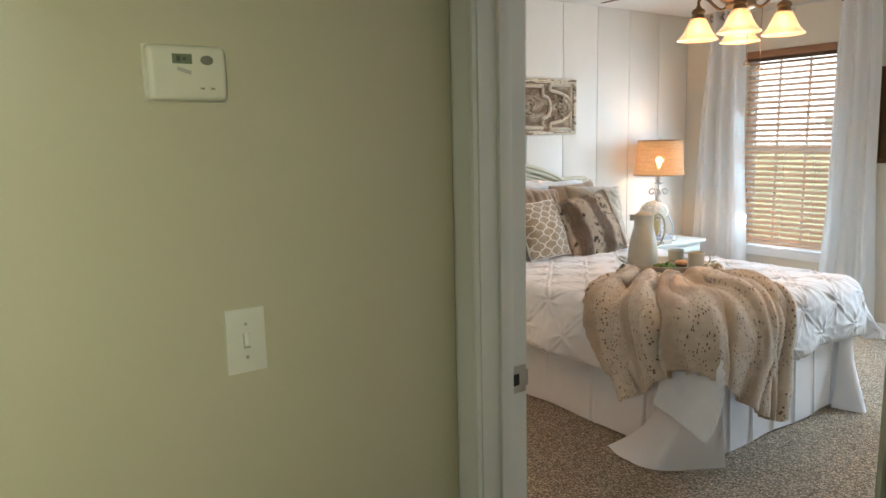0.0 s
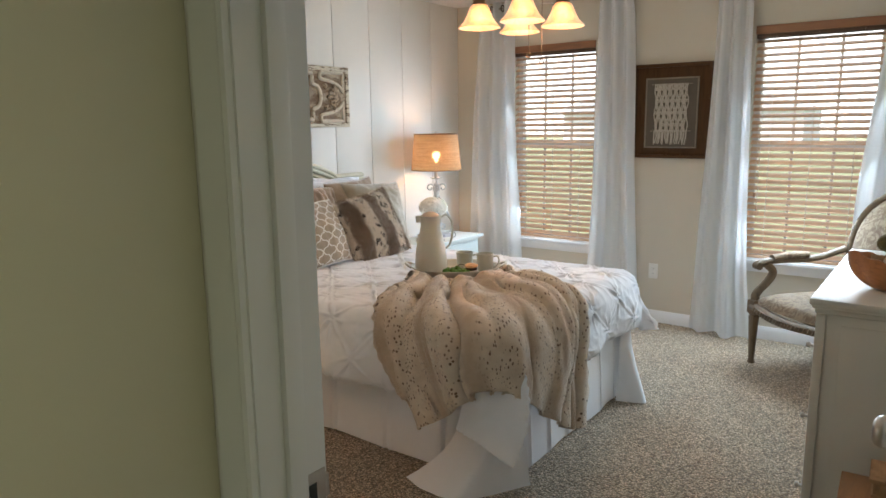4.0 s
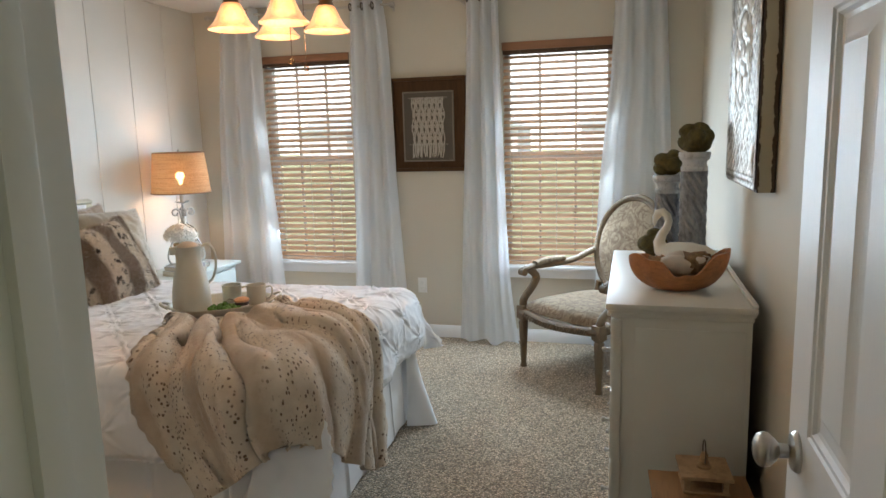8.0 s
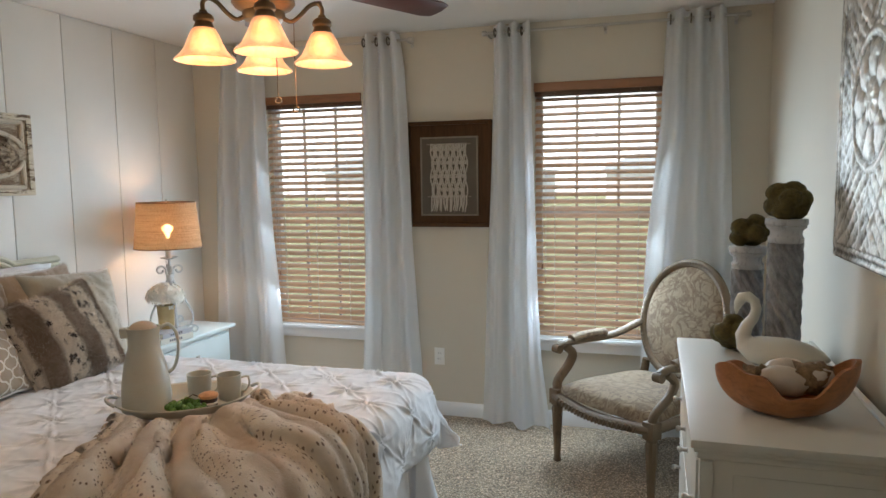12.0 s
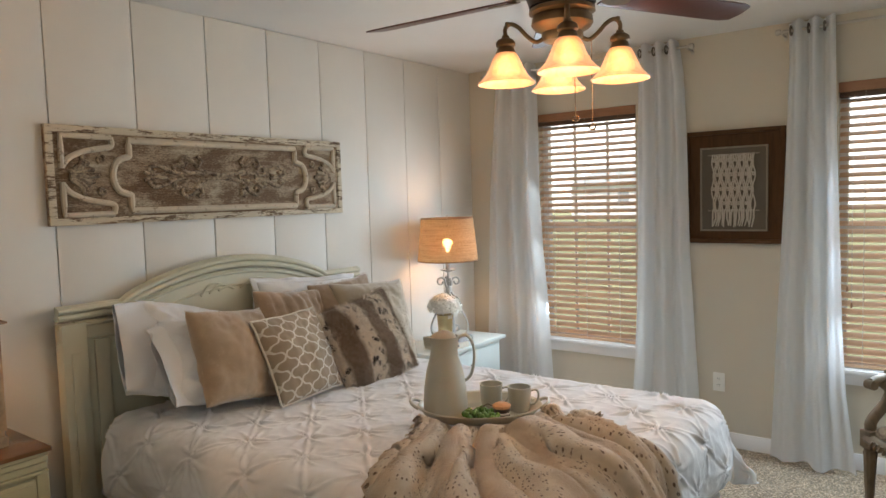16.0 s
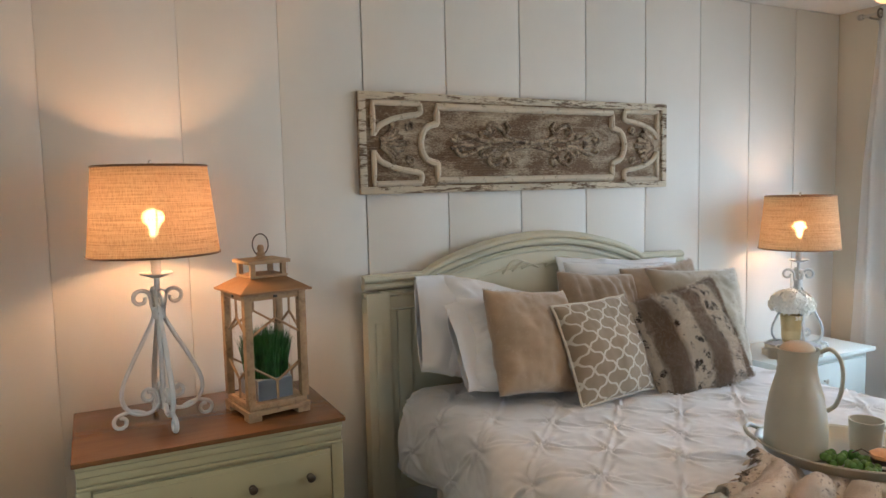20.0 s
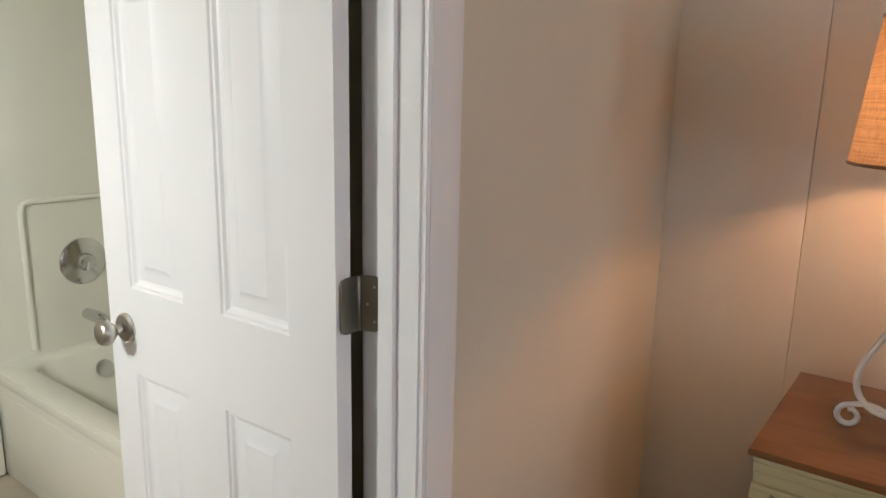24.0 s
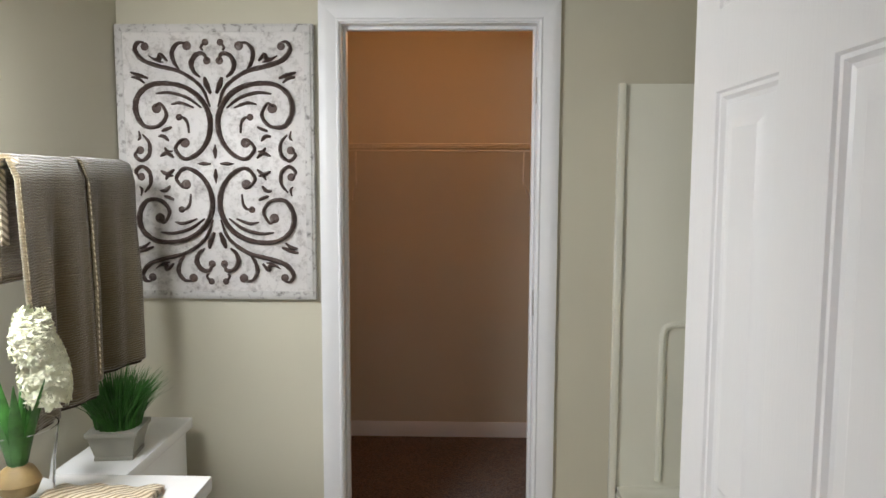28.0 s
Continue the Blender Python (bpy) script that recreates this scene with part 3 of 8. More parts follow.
def blind(x0, x1, z0, z1):
    b = thing("wooden_blind", pose(0, 0, 0), "honey-brown wooden slat blind, lowered with slats half open", "blind", "window blinds")
    y = N_W + 0.035
    part("valance", span(x0 + 0.002, x1 - 0.002, N_W - 0.012, N_W + 0.006, z1 - 0.056, z1 - 0.002, 0.004), M_valance, b)
    part("head_rail", span(x0 + 0.006, x1 - 0.006, N_W + 0.008, N_W + 0.062, z1 - 0.082, z1 - 0.004, 0.002), M_rail_shade, b)
    n = 33
    top, bot = z1 - 0.100, z0 + 0.052
    bm = bmesh.new()
    w, L = 0.0500, x1 - x0 - 0.014
    prof = [(-w / 2, 0.0), (-w / 4, 0.0022), (0, 0.003), (w / 4, 0.0022), (w / 2, 0.0)]
    ends = [[bm.verts.new((sx * L / 2, py, pz + dz)) for dz, pr in ((0.0, prof), (-0.0026, prof[::-1])) for py, pz in pr] for sx in (-1, 1)]
    k = len(ends[0])
    for i in range(k):
        bm.faces.new((ends[0][i], ends[0][(i + 1) % k], ends[1][(i + 1) % k], ends[1][i]))
    bm.faces.new(ends[0][::-1])
    bm.faces.new(ends[1])
    bmesh.ops.recalc_face_normals(bm, faces=bm.faces)
    first = part("slat", bm, M_slat, b)
    rr = random.Random(int(x0 * 100))
    for i in range(n):
        z = top + (bot - top) * i / (n - 1)
        m = pose((x0 + x1) / 2, y + rr.uniform(-0.001, 0.001), z, 28 + rr.uniform(-1.5, 1.5), rr.uniform(-0.12, 0.12), 0)
        if i == 0:
            first.matrix_local = m
        else:
            same("slat", first, b, m)
    part("bottom_rail", span(x0 + 0.007, x1 - 0.007, y - 0.024, y + 0.024, z0 + 0.008, z0 + 0.026, 0.004), M_slat, b)
    for fx in (0.17, 0.5, 0.83):
        x = x0 + (x1 - x0) * fx
        part("ladder_cord", join(span(x - 0.0012, x + 0.0012, y - 0.027, y - 0.0246, z0 + 0.02, z1 - 0.05), span(x - 0.0012, x + 0.0012, y + 0.0246, y + 0.027, z0 + 0.02, z1 - 0.05)), M_cord, b)
    for dx, zz in ((0.055, 1.02), (0.075, 0.93)):
        part("lift_cord", tube([(x0 + dx, N_W - 0.002, z1 - 0.08), (x0 + dx, N_W - 0.002, zz)], 0.0012, 6), M_cord, b)
        part("cord_tassel", lathe([(0.0, 0.03), (0.004, 0.028), (0.007, 0.0), (0.0, -0.001)], 10, pose(x0 + dx, N_W - 0.003, zz - 0.028)), M_valance, b)
    return b


def sheer(name):
    m = bpy.data.materials.new(name)
    m.use_nodes = True
    nt = m.node_tree
    nt.nodes.remove(nt.nodes["Principled BSDF"])
    out = nt.nodes["Material Output"]
    d = nt.nodes.new("ShaderNodeBsdfDiffuse")
    t = nt.nodes.new("ShaderNodeBsdfTranslucent")
    d.inputs["Color"].default_value = (0.86, 0.86, 0.85, 1)
    t.inputs["Color"].default_value = (0.82, 0.86, 0.92, 1)
    mx = nt.nodes.new("ShaderNodeMixShader")
    mx.inputs[0].default_value = 0.5
    nt.links.new(d.outputs[0], mx.inputs[1])
    nt.links.new(t.outputs[0], mx.inputs[2])
    nz = nt.nodes.new("ShaderNodeTexNoise")
    nz.inputs["Scale"].default_value = 600
    bp = nt.nodes.new("ShaderNodeBump")
    bp.inputs["Strength"].default_value = 0.2
    bp.inputs["Distance"].default_value = 0.0008
    nt.links.new(nz.outputs["Fac"], bp.inputs["Height"])
    nt.links.new(bp.outputs["Normal"], d.inputs["Normal"])
    nt.links.new(mx.outputs[0], out.inputs["Surface"])
    return m


M_sheer = sheer("white_curtain_cloth")
M_rod = mottled("satin_rod", (0.55, 0.53, 0.50), 0.35, 10, 0.05, 300, 0.03, metal=1.0)
M_grommet = mottled("dark_grommet", (0.20, 0.18, 0.16), 0.35, 10, 0.05, metal=1.0)
ROD_Y, ROD_Z = 3.905, 2.425


def along(line, z):
    """Where an edge given as (height, x) pairs, top first, stands at height z."""
    for (za, xa), (zb, xb) in zip(line, line[1:]):
        if z >= zb:
            f = (z - zb) / (za - zb)
            return xb + (xa - xb) * min(1.0, f)
    return line[-1][1]


def curtain(left, right, seed, zb=0.012, waves=3.0):
    c = thing("curtain", pose(0, 0, 0), "floor-length white curtain panel on grommets beside the window", "curtain", "white curtain panels")
    rr = random.Random(seed)
    ph = [rr.uniform(0, 6.28) for _ in range(6)]

    def fn(u, v):
        z = zb + (2.478 - zb) * (1 - v)
        s = min(1.0, v * 1.15)
        a, b = along(left, z), along(right, z)
        uu = u + (0.030 * math.sin(6.28 * u * 2 + ph[0]) * s) * math.sin(math.pi * u)
        x = a + (b - a) * uu
        fold = math.sin(6.28 * waves * uu + 0.9 + 0.5 * s * math.sin(ph[2] + 3 * u))
        fold = math.copysign(abs(fold) ** (0.75 + 0.25 * s), fold)
        amp = 0.040 * (1 - 0.42 * s) + 0.012 * s * math.sin(6.28 * u * 1.3 + ph[1])
        y = ROD_Y - 0.004 + amp * fold
        y += 0.007 * s * math.sin(6.28 * (waves * 2.1) * u + ph[3] + 1.2 * v) + 0.012 * s * math.sin(4 * v + ph[4] + 4 * u)
        y += 0.004 * s * noise.noise(Vector((u * 6, v * 9, seed)))
        y = min(y - 0.05 * max(0, v - 0.88) * 5 * (0.5 + 0.5 * math.sin(8 * u + ph[1])), N_W - 0.03)
        if v < 0.02:
            z -= 0.010 * (0.5 + 0.5 * math.cos(6.28 * waves * 2 * u))
        return (x, y, z + (0.010 * math.sin(6.28 * 2.2 * u + ph[2]) * (v > 0.985)))

    part("cloth", sheet(fn, 110, 80), M_sheer, c, angle=180)
    t0, t1 = along(left, 2.43), along(right, 2.43)
    for i in range(int(waves * 2)):
        x = t0 + (t1 - t0) * (i + 0.35) / (waves * 2)
        ring = [(x + 0.004 * math.sin(i), ROD_Y + 0.024 * math.cos(q), ROD_Z + 0.024 * math.sin(q)) for q in [6.2832 * k / 16 for k in range(16)]]
        part("grommet", tube(ring, 0.005, 6, closed=True), M_grommet, c)
    return c


def rod(x0, x1, br):
    r = thing("curtain_rod", pose(0, 0, 0), "slim satin metal curtain rod on wall brackets", "curtain rod", "curtain rods")
    part("pole", tube([(x0, ROD_Y, ROD_Z), (x1, ROD_Y, ROD_Z)], 0.008, 12), M_rod, r)
    for x, s in ((x0, -1), (x1, 1)):
        part("finial", lathe([(0.0, 0.0), (0.014, 0.0), (0.016, 0.006), (0.016, 0.022), (0.012, 0.028), (0.0, 0.03)], 14, pose(x, ROD_Y, ROD_Z, 0, 90 * s, 0)), M_rod, r)
    for x in br:
        part("bracket", join(span(x - 0.009, x + 0.009, N_W - 0.006, N_W, ROD_Z - 0.035, ROD_Z + 0.03, 0.002), span(x - 0.005, x + 0.005, ROD_Y - 0.006, N_W - 0.005, ROD_Z - 0.018, ROD_Z - 0.009, 0.002), span(x - 0.005, x + 0.005, ROD_Y - 0.012, ROD_Y - 0.0085, ROD_Z - 0.014, ROD_Z + 0.006, 0.001)), M_rod, r)


for nm, w in (("window_1", W1), ("window_2", W2)):
    window(nm, *w)
    blind(*w)
curtain([(2.48, 0.280), (2.34, 0.273), (1.59, 0.215), (0.81, 0.189), (0.0, 0.145)], [(2.48, 0.602), (2.14, 0.610), (1.58, 0.612), (1.20, 0.637), (0.81, 0.673), (0.45, 0.697), (0.0, 0.730)], 1)
curtain([(2.48, 1.338), (1.92, 1.323), (1.19, 1.320), (0.81, 1.308), (0.0, 1.265)], [(2.48, 1.584), (2.27, 1.614), (1.91, 1.632), (1.19, 1.651), (0.81, 1.673), (0.0, 1.722)], 2)
curtain([(2.48, 2.191), (2.23, 2.194), (1.54, 2.174), (0.82, 2.141), (0.0, 2.110)], [(2.48, 2.423), (1.88, 2.434), (1.18, 2.460), (0.82, 2.472), (0.45, 2.494), (0.08, 2.540), (0.0, 2.550)], 3, waves=2.8)
curtain([(2.48, 3.195), (2.18, 3.181), (1.85, 3.167), (1.51, 3.132), (1.17, 3.101), (1.0, 3.092), (0.0, 3.060)], [(2.48, 3.505), (2.16, 3.521), (1.83, 3.539), (1.50, 3.554), (0.0, 3.610)], 4)
rod(0.20, 1.655, (0.235, 0.95, 1.648))
rod(2.155, 3.60, (2.163, 2.85, 3.56))

# outlet, thermostat, light switch, ceiling vent
M_plate = mottled("white_plastic", (0.78, 0.77, 0.73), 0.35, 20, 0.02)


def outlet(m):
    o = thing("wall_outlet", m, "white duplex outlet on the beige wall", "outlet")
    part("plate", box((0.07, 0.006, 0.115), (0, -0.003, 0), 0.003), M_plate, o)
    for z in (-0.02, 0.02):
        part("socket", box((0.034, 0.003, 0.028), (0, -0.0065, z), 0.004), M_plate, o)
        for x in (-0.006, 0.006):
            part("slot", box((0.002, 0.001, 0.008), (x, -0.0083, z + 0.002)), M_dark, o)
    return o


outlet(pose(1.80, N_W, 0.394))
sw = thing("light_switch", pose(2.785, -1.021, 1.160, 0, 0, 90), "white toggle light switch on the hall wall", "light switch")
part("plate", box((0.070, 0.006, 0.115), (0, -0.003, 0), 0.003), M_plate, sw)
part("toggle", box((0.009, 0.016, 0.022), (0, -0.008, 0.002), 0.002, (-22, 0, 0)), M_plate, sw)
part("toggle_slot", box((0.012, 0.0012, 0.027), (0, -0.0064, 0), 0.0004), mat("slot_shade", (0.45, 0.44, 0.40), 0.6), sw)
for z in (-0.03, 0.03):
    part("screw", lathe([(0.003, 0), (0.003, 0.001), (0, 0.0014)], 10, pose(0, -0.006, z, 90, 0, 0)), M_steel, sw)
th = thing("thermostat", pose(2.785, -1.090, 1.612, 0, 0, 90), "cream plastic thermostat with a small display", "thermostat")
M_cream = mottled("cream_plastic", (0.76, 0.74, 0.65), 0.4, 20, 0.03)
part("body", box((0.122, 0.026, 0.085), (0, -0.013, 0), 0.011, seg=4), M_cream, th)
part("back_plate", box((0.126, 0.008, 0.089), (0, -0.004, 0), 0.004), M_cream, th)
part("display", box((0.030, 0.0014, 0.015), (-0.008, -0.0262, 0.021), 0.0006), mat("lcd", (0.20, 0.24, 0.17), 0.25), th)
part("display_digits", join(box((0.006, 0.0006, 0.009), (-0.014, -0.0272, 0.021)), box((0.005, 0.0006, 0.004), (-0.005, -0.0272, 0.021))), mat("lcd_ink", (0.08, 0.09, 0.07), 0.4), th)
part("dial_button", lathe([(0, 0.0), (0.010, 0.0), (0.0095, 0.002), (0, 0.003)], 20, pose(0.030, -0.0258, 0.020, 90, 0, 0) @ Matrix.Diagonal((1, 0.75, 1, 1))), mat("grey_button", (0.22, 0.21, 0.19), 0.5), th)
for x in (0.020, 0.036):
    part("button", box((0.010, 0.003, 0.008), (x, -0.0265, -0.024), 0.001), M_cream, th)
    part("button_mark", box((0.006, 0.0006, 0.003), (x, -0.0284, -0.024)), mat("button_ink", (0.3, 0.29, 0.27), 0.5), th)
part("badge", box((0.022, 0.0008, 0.006), (-0.006, -0.0264, 0.003), 0.0003, (0, 18, 0)), mat("grey_badge", (0.5, 0.49, 0.46), 0.5), th)

M_vent = mottled("vent_white", (0.7, 0.69, 0.66), 0.5, 20, 0.03)
vt = thing("ceiling_vent", pose(2.35, 3.15, H), "white slatted ceiling vent", "vent")
part("frame", join(span(-0.16, 0.16, -0.075, -0.06, -0.008, 0), span(-0.16, 0.16, 0.06, 0.075, -0.008, 0), span(-0.16, -0.145, -0.06, 0.06, -0.008, 0), span(0.145, 0.16, -0.06, 0.06, -0.008, 0)), M_vent, vt)
part("backing", span(-0.145, 0.145, -0.06, 0.06, -0.002, -0.001), M_dark, vt)
for i in range(9):
    part("slat", box((0.29, 0.012, 0.002), (0, -0.048 + i * 0.012, -0.005), 0, (35, 0, 0)), M_vent, vt)

# ---------------------------------------------------------------- macrame in a wooden frame
M_walnut = wood("dark_walnut", (0.082, 0.039, 0.016), 0.6, "z", 4, 0.4)
M_walnut.node_tree.nodes["Principled BSDF"].inputs["Specular IOR Level"].default_value = 0.15
M_linen = fabric("taupe_linen", (0.125, 0.103, 0.08), 0.95, 900)
M_rope = fabric("cream_cotton_rope", (0.74, 0.70, 0.62), 0.95, 900)
M_macrame = fabric("natural_cotton_cord", (0.50, 0.45, 0.38), 0.95, 900)
M_greywood = wood("grey_wood", (0.23, 0.19, 0.145), 0.6, "z", 4, 0.25)
mf = thing("framed_macrame", pose(1.889, N_W, 1.585), "cream macrame mounted in a dark walnut shadow frame", "wall art")
fw, fh, fb, dz = 0.562, 0.670, 0.024, -0.013
part("back_board", span(-fw / 2 + fb, fw / 2 - fb, -0.016, -0.003, -fh / 2 + fb, fh / 2 - fb), M_walnut, mf)
for bm in (span(-fw / 2, -fw / 2 + fb, -0.048, -0.003, -fh / 2, fh / 2, 0.003), span(fw / 2 - fb, fw / 2, -0.048, -0.003, -fh / 2, fh / 2, 0.003), span(-fw / 2 + fb, fw / 2 - fb, -0.047, -0.003, fh / 2 - fb, fh / 2, 0.003), span(-fw / 2 + fb, fw / 2 - fb, -0.047, -0.003, -fh / 2, -fh / 2 + fb, 0.003)):
    part("frame_side", bm, M_walnut, mf)
iw, ih = 0.380, 0.500
part("linen_panel", span(-iw / 2 + 0.009, iw / 2 - 0.009, -0.024, -0.016, dz - ih / 2 + 0.009, dz + ih / 2 - 0.009), M_linen, mf)
for bm in (span(-iw / 2, -iw / 2 + 0.01, -0.033, -0.016, dz - ih / 2, dz + ih / 2, 0.002), span(iw / 2 - 0.01, iw / 2, -0.033, -0.016, dz - ih / 2, dz + ih / 2, 0.002), span(-iw / 2 + 0.01, iw / 2 - 0.01, -0.033, -0.016, dz + ih / 2 - 0.01, dz + ih / 2, 0.002), span(-iw / 2 + 0.01, iw / 2 - 0.01, -0.033, -0.016, dz - ih / 2, dz - ih / 2 + 0.01, 0.002)):
    part("inner_frame", bm, M_greywood, mf)
for z in (0.190, -0.141):
    part("dowel", tube([(-0.145, -0.030, z), (0.145, -0.030, z)], 0.004, 10), M_greywood, mf)
NC = 24
for i in range(NC):
    x = -0.115 + 0.230 * i / (NC - 1)
    pts = []
    for k in range(40):
        f = k / 39
        z = 0.194 - 0.340 * f
        # pairs swing together and apart, so that long gaps open between the knotted rows
        swing = math.sin(f * math.pi * 4.0 + (math.pi if (i // 2) % 2 else 0.0))
        pts.append((x + 0.0075 * swing * (1 if i % 2 else -1) * min(1.0, 6 * f), -0.033 - 0.003 * math.cos(f * 15.7 + i), z))
    part("cord", tube(pts, 0.0042, 6), M_macrame, mf)
rr = random.Random(9)
for row in range(4):
    for i in range(6):
        x = -0.105 + 0.040 * i + (0.020 if row % 2 else 0)
        if x > 0.118 or (row == 3 and i in (0, 5)):
            continue
        z = 0.165 - row * 0.085
        part("knot", join(*[tube([(x - 0.009, -0.037, z - k * 0.008 + 0.003), (x, -0.041, z - k * 0.008), (x + 0.009, -0.037, z - k * 0.008 + 0.003)], 0.0036, 6) for k in range(3)]), M_macrame, mf)
for i in range(18):
    x = -0.115 + 0.230 * i / 17
    part("fringe", tube([(x, -0.034, -0.134), (x + rr.uniform(-0.006, 0.006), -0.036, -0.185), (x + rr.uniform(-0.012, 0.012), -0.034, -0.232 + rr.uniform(-0.008, 0.006))], 0.005, 6, taper=[0.005, 0.0055, 0.003]), M_macrame, mf)

# ---------------------------------------------------------------- bed
BX0, BX1, BY0, BY1, BZ = 0.16, 2.13, 1.14, 2.52, 0.690
BR = 0.085


def drape(u, v, lift=0.0, flare=0.07):
    """Lay the flat cloth point (u, v) over the mattress: past its edges the cloth rounds over and falls."""
    cu, cv = min(max(u, BX0), BX1), min(max(v, BY0), BY1)
    dx, dy = u - cu, v - cv
    d = math.hypot(dx, dy)
    if d < 1e-6:
        return Vector((u, v, BZ + lift)), Vector((0, 0, 1))
    ex, ey = dx / d, dy / d
    a = min(d / BR, math.pi / 2)
    fall = max(0.0, d - BR * math.pi / 2)
    r = BR + lift
    hor = r * math.sin(a) + flare * fall
    z = BZ - BR + r * math.cos(a) - fall
    return Vector((cu + ex * hor, cv + ey * hor, z)), Vector((ex * math.sin(a), ey * math.sin(a), math.cos(a)))


def pintuck(u, v, s=0.30):
    """Height of a pinch-pleated quilt: flat diamonds, tucked ridges along their edges, sharp creases fanning out of each pinch."""
    a, b = (u + v) / s, (u - v) / s
    ra, rb = round(a), round(b)
    fa, fb = a - ra, b - rb
    puff = (abs(math.sin(math.pi * a)) * abs(math.sin(math.pi * b))) ** 0.5
    d = math.hypot(fa, fb)
    th = math.atan2(fb, fa) + 0.35 * math.sin(5 * ra + 3 * rb) + 0.5 * d
    k = 4 if (ra + 2 * rb) % 3 else 3
    star = math.exp(-(d / 0.36) ** 2) * (1 - abs(math.sin(k * th))) ** 2.2
    tuck = math.exp(-((min(abs(fa), abs(fb)) + 0.012 * noise.noise(Vector((u * 20, v * 20, 7.0)))) / 0.032) ** 2) * (0.42 + 0.65 * math.exp(-(d / 0.30) ** 2))
    pinch = math.exp(-(d / 0.07) ** 2)
    drift = noise.noise(Vector((u * 7, v * 7, 1.3)))
    w = drift * 0.006 + (0.3 - abs(noise.noise(Vector((u * 13 + drift, v * 13, 4.1))))) * 0.006 + noise.noise(Vector((u * 34, v * 34, 2.1))) * 0.0014
    return 0.013 * puff + 0.017 * star + 0.014 * tuck - 0.012 * pinch + w


def white_cotton(name, c=(0.81, 0.82, 0.855)):
    m = fabric(name, c, 0.85, 700, 0.02, 0.15, 0.15)
    return m


M_cotton = white_cotton("white_cotton")
M_skirt = white_cotton("white_bed_skirt", (0.84, 0.84, 0.86))
M_headboard = distressed("sage_cream_paint", (0.66, 0.635, 0.50), (0.44, 0.39, 0.27), 0.5, 9, 0.26, (1, 1, 1), 0.05)

bed = thing("bed", pose(0, 0, 0), "cream painted wooden bed with an arched panel headboard", "bed")
hc = 1.795


def arch(y, base, top, half):
    """The line of the headboard's top: flat shoulders and an arched middle."""
    t = abs(y) / half
    return base + (top - base) * max(0.0, math.cos(min(1, t) * math.pi / 2)) ** 0.75 if t < 1 else base


def yz_prism(outline, x0, x1, bevel=0.003):
    bm = prism([(y, z) for y, z in outline], x1 - x0, bevel)
    return moved(bm, Matrix(((0, 1, 0, x0), (1, 0, 0, hc), (0, 0, 1, 0), (0, 0, 0, 1))))


N = 40
line = [(-0.62 + 1.24 * i / N) for i in range(N + 1)]
outl = [(-0.80, 0.25)] + [(-0.80, 1.105)] + [(y, arch(y, 1.105, 1.245, 0.60)) for y in line] + [(0.80, 1.105), (0.80, 0.25)]
part("headboard_panel", yz_prism(outl, 0.035, 0.062, 0.002), M_headboard, bed)
for s in (-1, 1):
    part("post", span(0.022, 0.085, hc + s * 0.815 - 0.05, hc + s * 0.815 + 0.05, 0.0, 1.10, 0.004), M_headboard, bed)
    part("post_moulding", span(0.085, 0.092, hc + s * 0.815 - 0.018, hc + s * 0.815 + 0.018, 0.30, 0.98, 0.003), M_headboard, bed)
    part("side_frame", span(0.062, 0.078, hc + s * 0.70 - 0.030, hc + s * 0.70 + 0.030, 0.3, 1.02, 0.004), M_headboard, bed)


def crown(off, x1, r, z0):
    pts = [(-0.875 if i == 0 else 0, 0) for i in range(0)]
    ys = [-0.872, -0.62] + [-0.60 + 1.2 * i / 36 for i in range(37)] + [0.62, 0.872]
    path = [Vector((x1, hc + y, arch(y, z0, z0 + 0.140, 0.60) + off)) for y in ys]
    return tube(path, r, 10, flat=0.7)


for off, x1, r in ((0.040, 0.066, 0.020), (0.012, 0.060, 0.024), (-0.026, 0.058, 0.014), (-0.090, 0.060, 0.008)):
    part("crown_moulding", crown(off, x1, r, 1.115), M_headboard, bed)
part("top_cap", moved(crown(0.052, 0.056, 0.012, 1.115), pose(0, 0, 0)), M_headboard, bed)
for s in (-1, 1):
    part("carved_leaf", join(*[tube(bez([(0.064, hc + s * 0.02, 1.15), (0.07, hc + s * (0.06 + 0.04 * k), 1.165 + 0.012 * k), (0.066, hc + s * (0.11 + 0.05 * k), 1.15 - 0.008 * k)], 5), 0.006, 6) for k in range(3)]), M_headboard, bed)
    part("side_rail", span(0.09, 2.05, hc + s * 0.55 - 0.012, hc + s * 0.55 + 0.012, 0.20, 0.335, 0.004), M_headboard, bed)
    part("foot", lathe([(0.025, 0), (0.03, 0.02), (0.03, 0.2)], 12, pose(2.0, hc + s * 0.5, 0)), M_headboard, bed)
tagged(part("mattress", span(0.10, 2.12, 1.15, 2.51, 0.36, 0.672, 0.05), M_cotton), "white mattress under the quilt", "mattress")


